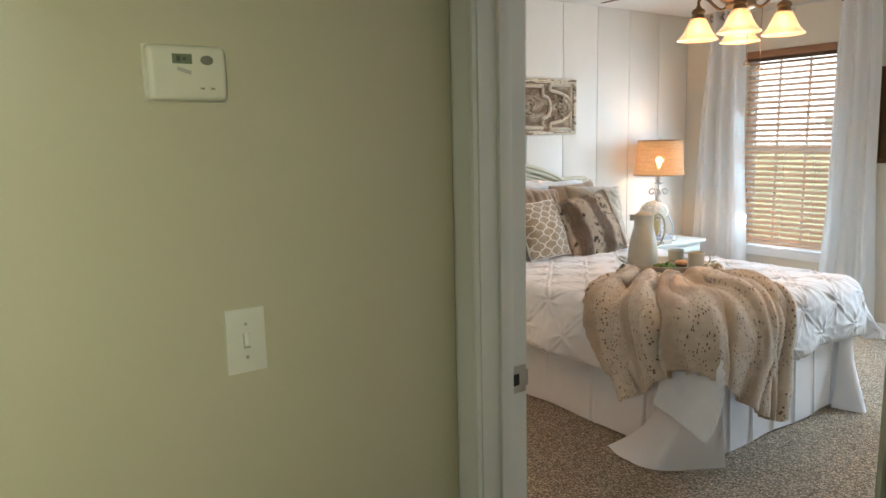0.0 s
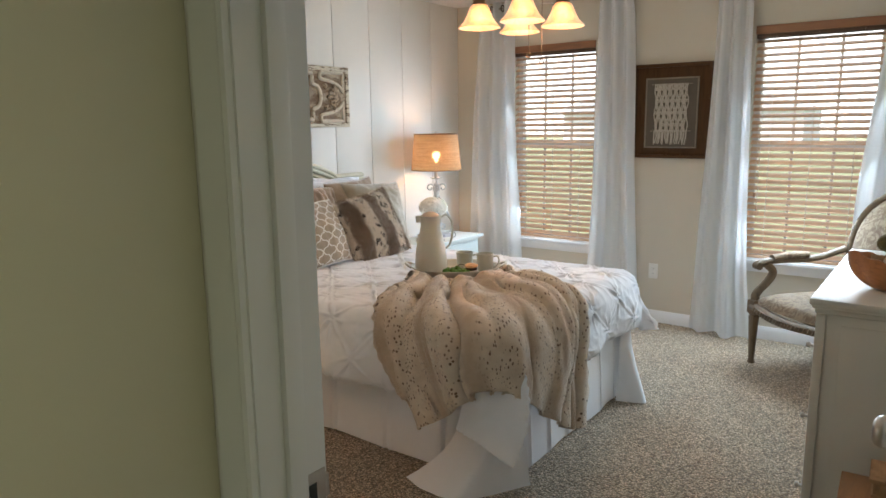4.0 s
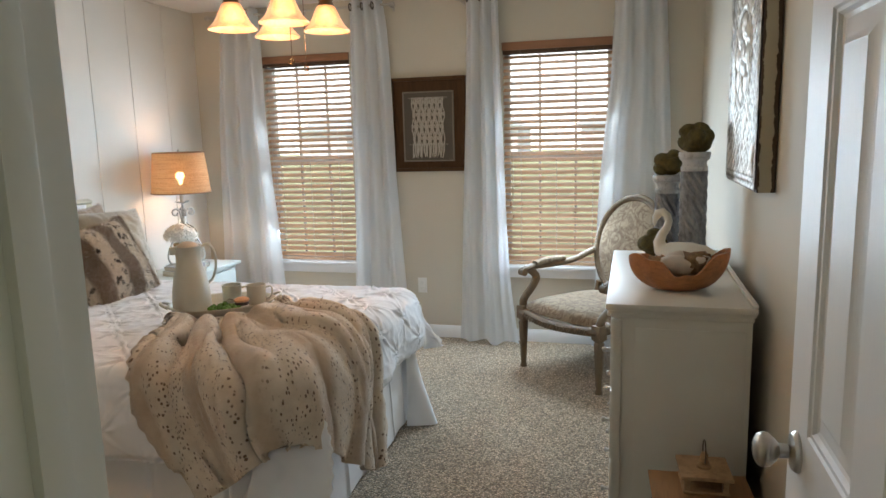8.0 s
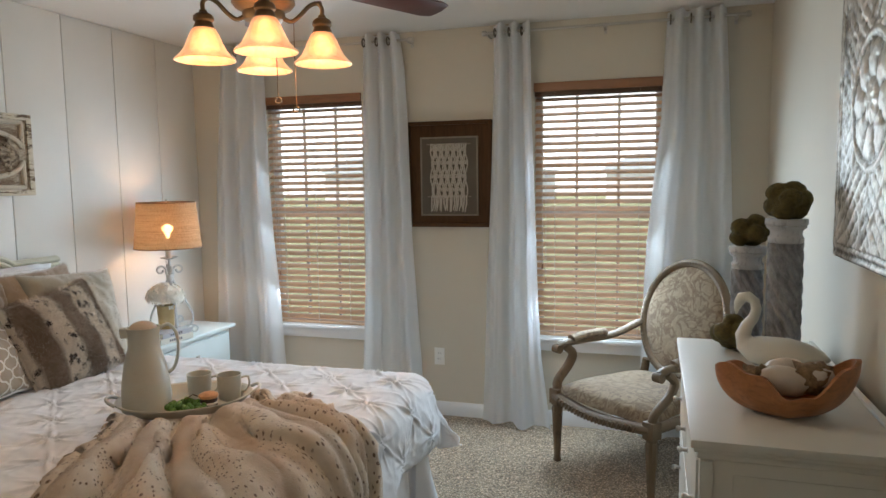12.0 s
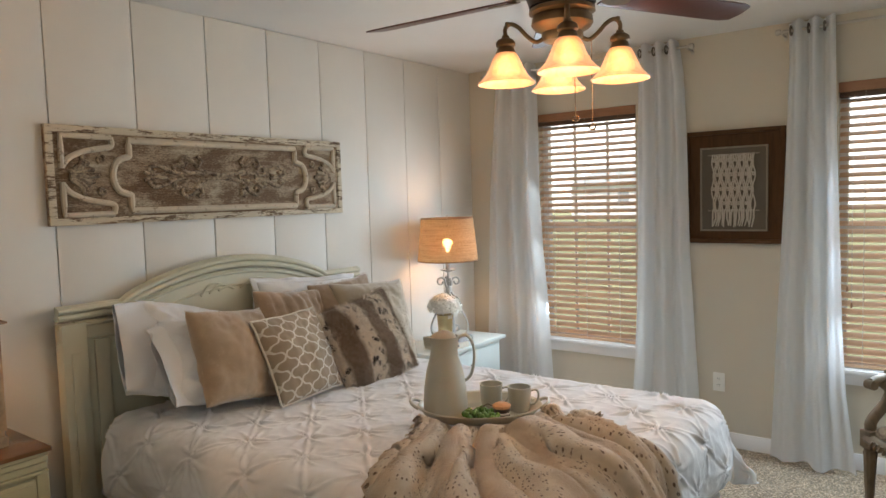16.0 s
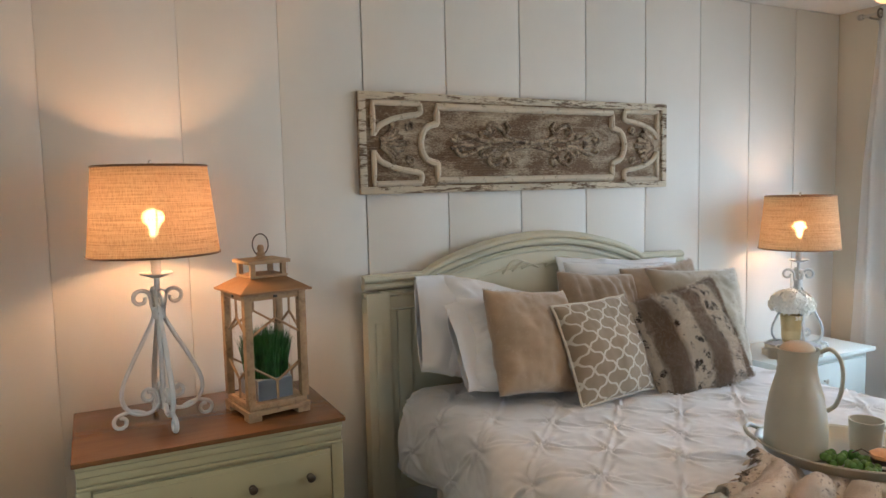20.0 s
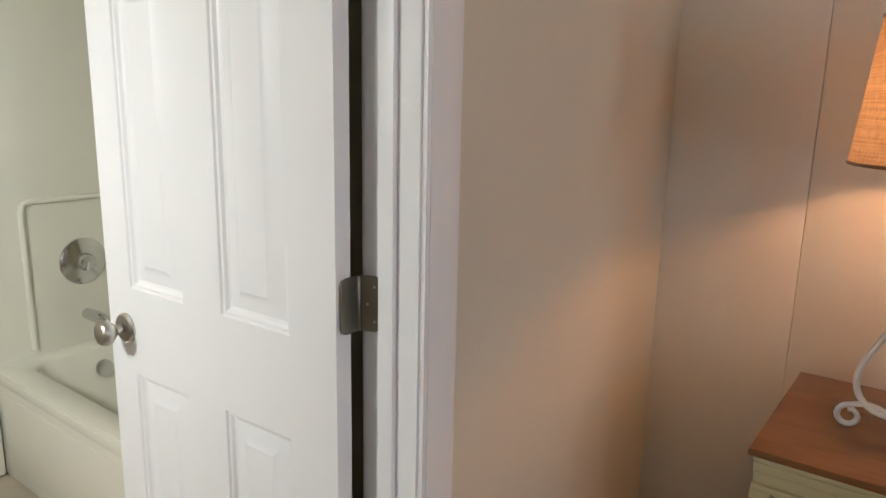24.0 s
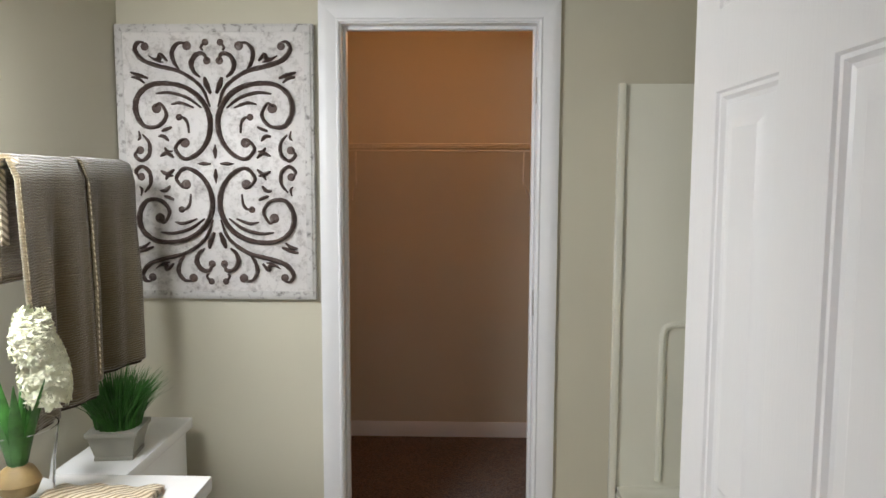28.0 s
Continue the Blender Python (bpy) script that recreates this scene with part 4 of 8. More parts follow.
def quilt_fn(u, v):
    U = 0.14 + (BX1 + 0.36 - 0.14) * u
    V = (BY0 - 0.375) + (BY1 - BY0 + 0.75) * v
    U += 0.015 * math.sin(V * 7)
    dx, dy = max(0, U - BX1), max(0, BY0 - V, V - BY1)
    h = pintuck(U, V)
    d = math.hypot(dx, dy)
    if d > 0.365:
        f = 0.365 / d
        U, V = min(U, BX1) + dx * f, min(max(V, BY0), BY1) + dy * f * (1 if V > BY1 else -1)
        d = 0.365
    p, n = drape(U, V)
    k = max(0.0, d - 0.1)
    h += 0.016 * math.sin(math.pi * min(1.0, k / 0.26)) - 0.022 * min(1.0, max(0.0, (k - 0.228) / 0.03)) ** 2
    wave = 0.020 * k / 0.3 * math.sin(11 * (U - V) + 2) + 0.010 * k / 0.3 * math.sin(23 * U + 17 * V)
    q = p + n * (h + wave)
    q.z += 0.014 * math.sin(U * 9 + V * 5) * min(1, k / 0.3)
    if dx > 0 and dy > 0:
        # the loose corner swings out from the bed
        c = math.sin(2 * math.atan2(dy, dx)) ** 2 * max(0.0, (d - 0.15) / 0.215)
        q += Vector((0.15, -0.01, 0.02)) * c ** 1.5 if V > BY1 else Vector((0.03, -0.03, 0.0)) * c
    q.z = max(q.z, 0.05)
    return q


def flap_fn(u, v):
    """The folded corner of the quilt that hangs out below the throw."""
    a = Vector((2.12, 1.010, 0.60)).lerp(Vector((2.32, 1.12, 0.60)), u)
    b = Vector((2.085, 0.990, 0.335)).lerp(Vector((2.335, 1.005, 0.235)), u)
    p = a.lerp(b, v)
    bulge = math.sin(math.pi * min(1.0, v * 0.9)) * 0.030 + 0.012 * math.sin(5 * u + 3 * v) + 0.008 * noise.noise(Vector((u * 5, v * 5, 3.0)))
    p += Vector((0.70, -0.70, 0)) * bulge
    p += Vector((0.7, 0.7, 0)) * (0.035 * math.sin(math.pi * v) * u + 0.004 * math.sin(60 * v) * (u > 0.97))
    p.z += 0.003 * math.sin(70 * u) * (v > 0.97)
    return p


quilt = thing("quilt", pose(0, 0, 0), "white pinch-pleated quilt spread over the bed", "bedding")
part("quilt_cloth", sheet(quilt_fn, 380, 370), M_cotton, quilt, angle=180)
part("quilt_corner", sheet(flap_fn, 50, 40, 0.008), M_cotton, quilt, angle=180)
st = None
for i in range(-30, 31):
    for j in range(-30, 31):
        U, V = 0.15 * (i + j), 0.15 * (i - j)
        if 0.75 < U < BX1 + 0.3 and BY0 - 0.32 < V < BY1 + 0.32 and not (U > BX1 and (V < BY0 or V > BY1)):
            p, n = drape(U, V)
            m = Matrix.Translation(p + n * 0.006) @ n.to_track_quat("Z", "Y").to_matrix().to_4x4()
            if st is None:
                st = part("pinch_stitch", lathe([(0.0, 0.004), (0.004, 0.003), (0.006, 0.0), (0.004, -0.004)], 8), M_cotton, quilt)
                st.matrix_local = m
            else:
                same("pinch_stitch", st, quilt, m)


sk = thing("bed_skirt", pose(0, 0, 0), "white box-pleated bed skirt, its corners trailing on the carpet", "bed skirt")


def skirt_panel(x0, y0, x1, y1, nx, ny, pleats):
    """A flat hanging panel from one floor point to the other, folded into box pleats; it stands out along (nx, ny)."""
    L = math.hypot(x1 - x0, y1 - y0)

    def fn(u, v):
        s = u * L
        f = (s * pleats / L + 0.35) % 1.0
        groove = -0.011 * math.exp(-((f - 0.5) / 0.022) ** 2) + 0.006 * math.exp(-((abs(f - 0.5) - 0.05) / 0.03) ** 2)
        out = 0.016 * v + groove * (0.5 + 0.5 * v) + 0.005 * v * math.sin(s * 9) + 0.003 * noise.noise(Vector((s * 8, v * 3, 2.0)))
        return (x0 + (x1 - x0) * u + nx * out, y0 + (y1 - y0) * u + ny * out, 0.43 - 0.418 * v + 0.004 * math.sin(s * 13) * (v > 0.95))

    return sheet(fn, 190, 12)


part("side_panel", skirt_panel(0.14, 1.205, 2.165, 1.205, 0, -1, 6), M_skirt, sk, angle=60)
part("foot_panel", skirt_panel(2.165, 1.205, 2.165, 2.52, 1, 0, 7), M_skirt, sk, angle=60)
part("far_panel", skirt_panel(0.14, 2.50, 2.165, 2.50, 0, 1, 6), M_skirt, sk, angle=60)
part("skirt_deck", span(0.13, 2.16, 1.21, 2.495, 0.34, 0.42), M_skirt, sk)


def corner_panel(tops, bottoms, trail, seed):
    """A loose corner of the skirt that falls and slides out over the carpet."""
    t, b = bez(tops, 10), bez(bottoms, 10)

    def pick(c, u):
        f = u * (len(c) - 1)
        i = min(int(f), len(c) - 2)
        return c[i].lerp(c[i + 1], f - i)

    def fn(u, v):
        p, q = pick(t, u), pick(b, u)
        k = v ** (1.0 + trail * (1 - u) ** 1.5)
        r = p.lerp(q, k)
        r.z = max(q.z, p.z + (q.z - p.z) * v ** 0.85)
        side = Vector((q.x - p.x, q.y - p.y, 0.02)).normalized()
        r += side * (0.012 * math.sin(7.5 * u + 2.0 * v + seed) * math.sin(math.pi * v) + 0.010 * noise.noise(Vector((u * 4, v * 3, seed))) * v)
        r.z = max(r.z, 0.006)
        return r

    return sheet(fn, 60, 40)


part("corner_panel", corner_panel([(1.99, 1.195, 0.40), (2.10, 1.185, 0.42), (2.18, 1.185, 0.42), (2.185, 1.32, 0.42)], [(1.785, 1.035, 0.008), (1.93, 0.995, 0.007), (2.10, 1.03, 0.007), (2.262, 1.285, 0.008)], 1.6, 0.7), M_skirt, sk, angle=180)
part("corner_panel", corner_panel([(2.185, 2.56, 0.40), (2.20, 2.50, 0.42), (2.19, 2.40, 0.42)], [(2.27, 2.52, 0.010), (2.345, 2.40, 0.010), (2.20, 2.34, 0.010)], 0.6, 2.0), M_skirt, sk, angle=180)


def spotted_fur(name, base, spot, tip, sx=(26, 26, 26), size=0.30, band=None, hair=160.0):
    """Short plush fur with scattered soft spots; band: broad tonal stripes."""
    m = mat(name, base, 0.95, 0, 0.15)
    k = Nodes(m)
    v = k.coord("UV" if False else "Object")
    vz = k.n("ShaderNodeMapping", Vector=v)
    vz.inputs["Scale"].default_value = sx
    wob = k.n("ShaderNodeTexNoise", Vector=v, Scale=hair * 0.5, Detail=3.0)
    vec = k.n("ShaderNodeVectorMath", in0=vz.outputs[0], in1=wob.outputs["Color"])
    vec.operation = "ADD"
    vor = k.n("ShaderNodeTexVoronoi", Vector=vec.outputs[0], Scale=1.0)
    vor.inputs["Randomness"].default_value = 0.85
    mask = k.ramp(vor.outputs["Distance"], [(size - 0.10, (1, 1, 1)), (size + 0.04, (0, 0, 0))])
    keep = k.ramp(k.noise(v, 6.0, 2.0), [(0.34, (0, 0, 0)), (0.44, (1, 1, 1))])
    mask = k.mix(1.0, mask, keep, "MULTIPLY")
    soft = k.ramp(k.noise(v, 5.0, 4.0), [(0.35, shade(base, 0.86)), (0.65, tip)])
    if band:
        bd = k.ramp(k.math("ADD", k.math("MULTIPLY", k.math("SINE", k.math("MULTIPLY_ADD", k.sep(v)["X"], 33.0, 3.55)), 0.5), k.noise(k.coord("Object", (16, 5, 5)), 1.0, 3.0, 0.6, 0.6)), [(0.34, band), (0.66, tip)])
        soft = k.mix(0.85, soft, bd)
        mask = k.mix(1.0, mask, k.ramp(k.sep(bd)["X"], [(0.20, (0.1, 0.1, 0.1)), (0.40, (1, 1, 1))]), "MULTIPLY")
    k.color(k.mix(mask, soft, spot))
    h = k.noise(v, hair, 4.0, 0.7, 1.0)
    k.bump(h, 0.8, 0.006)
    k.p.inputs["Sheen Weight"].default_value = 0.6
    k.p.inputs["Sheen Roughness"].default_value = 0.4
    return m


def throw_plush(name):
    """Cream plush: tan and pale stripes down its length, the pale ones strewn with brown dashes."""
    m = mat(name, (0.55, 0.42, 0.31), 0.95, 0, 0.15)
    k = Nodes(m)
    v = k.coord("UV")
    wob = k.noise(v, 9.0, 3.0)
    x = k.math("ADD", k.sep(v)["X"], k.math("MULTIPLY", k.math("SUBTRACT", wob, 0.5), 0.05))
    stripe = k.math("MULTIPLY_ADD", k.math("COSINE", k.math("MULTIPLY", x, 6.2832 * 6.3)), 0.5, 0.5)
    band = k.ramp(stripe, [(0.06, (0, 0, 0)), (0.38, (1, 1, 1))])
    nap = k.noise(k.coord("Object"), 14.0, 4.0, 0.6)
    tan = k.ramp(nap, [(0.3, (0.45, 0.345, 0.25)), (0.7, (0.58, 0.465, 0.355))])
    pale = k.ramp(nap, [(0.3, (0.60, 0.495, 0.385)), (0.7, (0.74, 0.64, 0.525))])
    cell = k.n("ShaderNodeTexVoronoi", Vector=k.coord("UV", (146, 60, 1), (0, 0, 0.12)), Scale=1.0)
    cell.inputs["Randomness"].default_value = 0.8
    dash = k.ramp(k.math("ADD", cell.outputs["Distance"], k.math("MULTIPLY", k.noise(k.coord("Object"), 160.0, 2.0), 0.12)), [(0.27, (1, 1, 1)), (0.42, (0, 0, 0))])
    col = k.mix(band, tan, pale)
    k.color(k.mix(k.mix(1.0, dash, band, "MULTIPLY"), col, (0.17, 0.105, 0.065)))
    k.bump(k.noise(k.coord("Object"), 190.0, 4.0, 0.7, 1.0), 0.8, 0.006)
    k.p.inputs["Sheen Weight"].default_value = 0.5
    k.p.inputs["Sheen Roughness"].default_value = 0.4
    return m


M_throw = throw_plush("cream_spotted_plush")


def throw_fn(u, v):
    a = u
    p0 = Vector((1.42, 1.54, 0)).lerp(Vector((1.93, 1.98, 0)), a)
    ang = radians(-103 + 98 * a)
    if a < 0.42:
        end = Vector((1.97, 0.68, 0)).lerp(Vector((2.25, 0.84, 0)), a / 0.42)
    elif a < 0.58:
        end = Vector((2.25, 0.84, 0)).lerp(Vector((2.46, 1.03, 0)), (a - 0.42) / 0.16)
    else:
        end = Vector((2.46, 1.03, 0)).lerp(Vector((2.66, 1.54, 0)), (a - 0.58) / 0.42)
    mid = Vector((1.52, 1.27, 0)).lerp(Vector((1.98, 1.76, 0)), min(1.0, a * 1.15))
    t = v
    p = p0 * (1 - t) ** 2 + mid * 2 * t * (1 - t) + end * t * t
    p += (end - mid).normalized() * t ** 3 * (0.045 * math.sin(11 * a + 1) + 0.05 * noise.noise(Vector((a * 6, 0.3, 9.0))) + 0.10 * max(0.0, 1 - abs(a - 0.10) / 0.14) + 0.07 * max(0.0, 1 - abs(a - 0.50) / 0.20))
    pos, n = drape(p.x, p.y, 0.024, 0.10)
    fold = 0.012 * math.sin(40 * a)
    lump = 0.016 * noise.noise(Vector((a * 6, t * 5, 2.0))) + 0.007 * noise.noise(Vector((a * 17, t * 12, 5.0)))
    hang = 0.016 * min(1.0, max(0.0, (BZ - pos.z) / 0.12))
    q = pos + n * max(0.014 + hang, 0.022 + hang + fold + lump)
    side = Vector((-math.sin(ang), math.cos(ang), 0))
    q += side * 0.02 * math.sin(9 * t + 5 * a)
    # it is pressed flat under the tray
    e = math.hypot(q.x - 1.535, q.y - 1.775)
    if e < 0.36:
        q.z = min(q.z, 0.744 + max(0.0, e - 0.24) * 0.5)
    q.z = max(q.z, 0.03)
    return q


def uv_sheet(fn, nu, nv, thick):
    bm = sheet(fn, nu, nv)
    lay = bm.loops.layers.uv.new("cloth")
    bm.verts.index_update()
    for f in bm.faces:
        for lp in f.loops:
            k = lp.vert.index
            lp[lay].uv = (k // (nv + 1) / nu, k % (nv + 1) / nv)
    bm.normal_update()
    back = bm.copy()
    back.normal_update()
    for v in back.verts:
        v.co -= v.normal * thick
    bmesh.ops.reverse_faces(back, faces=back.faces[:])
    return join(bm, back)


# valleys between the rolls: place across the cloth at the tray, at a third, at two thirds and at the hem, then the height of the roll before it
THROW_VALLEYS = [
    (0.0, 0.0, 0.0, 0.0, 0.0), (0.07, 0.06, 0.05, 0.045, 0.016), (0.19, 0.165, 0.135, 0.11, 0.036), (0.285, 0.265, 0.24, 0.21, 0.034),
    (0.372, 0.370, 0.366, 0.366, 0.042), (0.408, 0.428, 0.452, 0.470, 0.034), (0.445, 0.49, 0.55, 0.585, 0.038), (0.52, 0.595, 0.675, 0.69, 0.042), (0.61, 0.705, 0.785, 0.775, 0.046),
    (0.71, 0.795, 0.860, 0.845, 0.044), (0.81, 0.875, 0.912, 0.905, 0.036), (0.91, 0.945, 0.958, 0.958, 0.028), (1.0, 1.0, 1.0, 1.0, 0.016),
]


def roll_height(a, t):
    """Height of the folds of the throw at a across and t along it."""
    k = min(2, int(t * 3))
    f = t * 3 - k
    f = f * f * (3 - 2 * f)
    line = [v[k] + (v[k + 1] - v[k]) * f for v in THROW_VALLEYS]
    for i in range(1, len(line)):
        if a <= line[i] or i == len(line) - 1:
            s = min(1.0, max(0.0, (a - line[i - 1]) / max(1e-6, line[i] - line[i - 1])))
            skew = s ** (0.75 if i % 2 else 1.25)
            rise = math.sin(math.pi * skew) ** 0.72
            # a valley is deep in places and fades in others, but for the one long crease
            j = i - 1 if s < 0.5 else i
            deep = 1.0 if j == 4 else min(1.0, max(0.05, 0.55 + 1.3 * noise.noise(Vector((j * 7.13, t * 2.1, 0.4)))))
            swell = 0.85 + 0.8 * noise.noise(Vector((i * 3.7, t * 2.4, 5.5)))
            return 1.45 * THROW_VALLEYS[i][4] * swell * (rise + (1 - deep) * (1 - rise) * 0.85) - 0.012 - 0.075 * math.exp(-((a - 0.366) / 0.016) ** 2) * min(1.0, 2.5 * t)
    return 0.0


def settle_throw(nu=150, nv=100, wide=1.20, long=1.05, steps=120):
    """Let the throw fall into folds over the bed corner: stretch, shear and bend springs, gravity and contact with the quilt."""
    P = np.array([[tuple(throw_fn(i / nu, j / nv)) for j in range(nv + 1)] for i in range(nu + 1)])
    hu, hv = wide / nu, long / nv
    hd = math.hypot(hu, hv)
    pin, edge0, edge1 = P[:, 0].copy(), P[0, :, :2].copy(), P[-1, :, :2].copy()
    V = np.zeros_like(P)
    R, top = BR + 0.052, BZ - BR

    def pull(A, B, rest, k):
        d = B - A
        n = np.sqrt((d * d).sum(-1, keepdims=True)) + 1e-9
        c = d * (0.5 * k * (1 - rest / n))
        A += c
        B -= c

    for _ in range(steps):
        V[..., 2] -= 5.0 * 0.012
        V *= 0.965
        Q = P.copy()
        P += V * 0.012
        for it in range(9):
            for o in (0, 1):
                m = (nu + 1 - o) // 2 * 2
                pull(P[o : o + m : 2], P[o + 1 : o + m : 2], hu, 1.0)
                m = (nv + 1 - o) // 2 * 2
                pull(P[:, o : o + m : 2], P[:, o + 1 : o + m : 2], hv, 1.0)
            for o in (0, 1):
                pull(P[o:nu:2, :-1], P[o + 1 : nu + 1 : 2, 1:], hd, 0.35)
                pull(P[o + 1 : nu + 1 : 2, :-1], P[o:nu:2, 1:], hd, 0.35)
            for o in range(0, 6):
                a, b = P[o:-3:6], P[o + 3 :: 6]
                m = min(len(a), len(b))
                pull(a[:m], b[:m], 3 * hu, 0.05)
                a, b = P[:, o:-3:6], P[:, o + 3 :: 6]
                m = min(a.shape[1], b.shape[1])
                pull(a[:, :m], b[:, :m], 3 * hv, 0.05)
            P[:, 0] = pin
            P[0, :, :2] += 0.3 * (edge0 - P[0, :, :2])
            P[-1, :, :2] += 0.3 * (edge1 - P[-1, :, :2])
            # contact with the rounded bed
            C = np.stack([np.clip(P[..., 0], BX0, BX1), np.clip(P[..., 1], BY0, BY1), np.minimum(P[..., 2], top)], -1)
            d = P - C
            n = np.sqrt((d * d).sum(-1))
            need = R + 0.13 * np.maximum(0.0, top - P[..., 2])
            hit = n < need
            k = np.where(hit, need / np.maximum(n, 1e-6), 1.0)[..., None]
            P = C + d * k
            inside = (n < 1e-6)
            P[..., 2] = np.where(inside, top + R, P[..., 2])
            e = np.hypot(P[..., 0] - 1.535, P[..., 1] - 1.775)
            P[..., 2] = np.where(e < 0.30, np.minimum(P[..., 2], 0.744 + np.maximum(0.0, e - 0.20) * 0.6), P[..., 2])
            P[..., 2] = np.maximum(P[..., 2], 0.03)
        V = (P - Q) / 0.012
        V *= np.where(hit, 0.12, 1.0)[..., None]
    for it in range(18):
        S = P.copy()
        S[1:-1, 1:-1] = 0.4 * P[1:-1, 1:-1] + 0.15 * (P[2:, 1:-1] + P[:-2, 1:-1] + P[1:-1, 2:] + P[1:-1, :-2])
        P = S
    # the plush's own folds: rounded rolls between sharp valleys that fan out from the tray
    N = np.cross(np.gradient(P, axis=0), np.gradient(P, axis=1))
    N /= np.sqrt((N * N).sum(-1, keepdims=True)) + 1e-9
    N *= np.sign((N[nu // 2, nv // 5, 2])) if abs(N[nu // 2, nv // 5, 2]) > 0.1 else 1.0
    for i in range(nu + 1):
        for j in range(nv + 1):
            a, t = i / nu, j / nv
            w = a + 0.016 * noise.noise(Vector((a * 4, t * 2.6, 7.0))) + 0.007 * noise.noise(Vector((a * 9, t * 7, 1.0)))
            lean_on = a - 0.20 * t * max(0.0, min(1.0, (a - 0.37) / 0.3)) * (1 - max(0.0, a - 0.8) * 4) + 0.05 * t * (a < 0.37)
            n1 = noise.noise(Vector((lean_on * 9.5, t * 0.75, 12.7 + (a > 0.366) * 3)))
            n2 = noise.noise(Vector((lean_on * 21.0, t * 1.5, 31.0)))
            h = 0.62 * roll_height(min(max(w, 0.0), 1.0), t) + 0.060 * math.copysign(abs(n1) ** 0.8, n1) + 0.036 * n2
            h += 0.016 * (0.22 - abs(noise.noise(Vector((a * 6.5 - t * 2.0, t * 1.3, 2.7))))) + 0.012 * noise.noise(Vector((a * 7 + t * 3, t * 4, 2.7))) + 0.004 * noise.noise(Vector((a * 17, t * 12, 5.0)))
            h += 0.016 * (0.22 - abs(noise.noise(Vector((lean_on * 24.0 + 1.5 * n1, t * 3.4, 8.8)))))
            P[i, j] += N[i, j] * max(-0.030, h)
            e = math.hypot(P[i, j, 0] - 1.535, P[i, j, 1] - 1.775)
            if e < 0.34:
                P[i, j, 2] = min(P[i, j, 2], 0.744 + max(0.0, e - 0.20) * 0.75)
    return lambda u, v: tuple(P[round(u * nu), round(v * nv)])


tagged(part("throw_blanket", uv_sheet(settle_throw(), 150, 100, 0.014), M_throw, angle=180), "cream plush throw with brown spots bunched over the bed corner", "blanket")


# pillows
def pillow(name, w, h, t, m, material, label, seed=0, piping=None, pleats=0, tuck=0.0, flange=0.0, fur=0, nap=0.02, sleeve=0.0):
    """A stuffed cushion with pointed corners. flange: a loose flat border; fur: how many tufts of hair, nap their length; sleeve: how far the open end of the case hangs out."""
    def rim(a, b):
        x = a * w / 2 * (1 - 0.060 * (1 - abs(b) ** 2) * abs(a) ** 3)
        z = b * h / 2 * (1 - (0.060 if b > 0 else 0.004) * (1 - abs(a) ** 2) * abs(b) ** 3)
        sag = 0.012 * noise.noise(Vector((a * 2.2 + seed, b * 2.2, seed * 0.7)))
        return Vector((x + sag * abs(b), -0.012 * (1 - b) * (1 - abs(a)), z + sag * abs(a)))

    def side(sg):
        def fn(u, v):
            a, b = 2 * u - 1, 2 * v - 1
            ea, eb = 1 - abs(a) ** 2.4, 1 - abs(b) ** 2.4
            th = t * 0.5 * max(0.0, ea * eb) ** 0.46
            wr = 0.026 * noise.noise(Vector((a * 1.6 + seed, b * 1.6, seed * 1.7))) + 0.006 * noise.noise(Vector((a * 6, b * 6 + seed, 3.0)))
            # creases that run in from the seams
            pull = abs(noise.noise(Vector((a * 5.0 + seed, b * 1.3, seed * 0.9)))) * abs(b) + abs(noise.noise(Vector((a * 1.3, b * 5.0 - seed, seed * 1.9)))) * abs(a)
            wr -= 0.030 * max(0.0, 0.22 - pull) * (abs(a) + abs(b)) * 0.5
            if pleats:
                wr += 0.012 * (abs(math.sin(pleats * 1.5708 * (a + 0.12 * b))) ** 0.6 - 0.6)
            p = rim(a, b)
            if tuck:
                crease = noise.noise(Vector((a * 1.4 + b * 2.6 + seed, b * 1.1 - a * 0.7, seed * 2.3)))
                wr += 0.030 * (0.35 - abs(crease)) + 0.016 * (0.3 - abs(noise.noise(Vector((a * 4.4 - b * 2.2, b * 3.6 + a + seed, seed * 1.1)))))
                wr += tuck * (pintuck(p.x + seed, p.z + 0.3 * seed, 0.21) - 0.012)
            th += wr * min(1.0, 4 * max(0.0, ea * eb))
            return (p.x, sg * max(th, 0.0) + p.y, p.z)
        return fn

    n = 60 if tuck else 44
    bm = join(sheet(side(-1), n, n), sheet(side(1), n, n))
    bmesh.ops.remove_doubles(bm, verts=bm.verts, dist=1e-4)
    bmesh.ops.recalc_face_normals(bm, faces=bm.faces)
    if piping is None and not flange and not fur and not sleeve:
        o = part(name, bm, material, angle=180)
        o.matrix_world = m
        return tagged(o, label, "pillow", "pillows on the bed")
    r = thing(name, m, label, "pillow", "pillows on the bed")
    part("cover", bm, material, r, angle=180)
    walk_round = []
    for i in range(80):
        k, f = i // 20, (i % 20) / 20
        walk_round.append([(2 * f - 1, -1), (1, 2 * f - 1), (1 - 2 * f, 1), (-1, 1 - 2 * f)][k])
    if piping is not None:
        part("piping", tube([rim(a, b) for a, b in walk_round], 0.0055, 6, closed=True), piping, r)
    if flange:
        def border(u, v):
            q = (u % 1.0) * 4
            k, f = int(q) % 4, q - int(q)
            a, b = [(2 * f - 1, -1), (1, 2 * f - 1), (1 - 2 * f, 1), (-1, 1 - 2 * f)][k]
            p = rim(a, b)
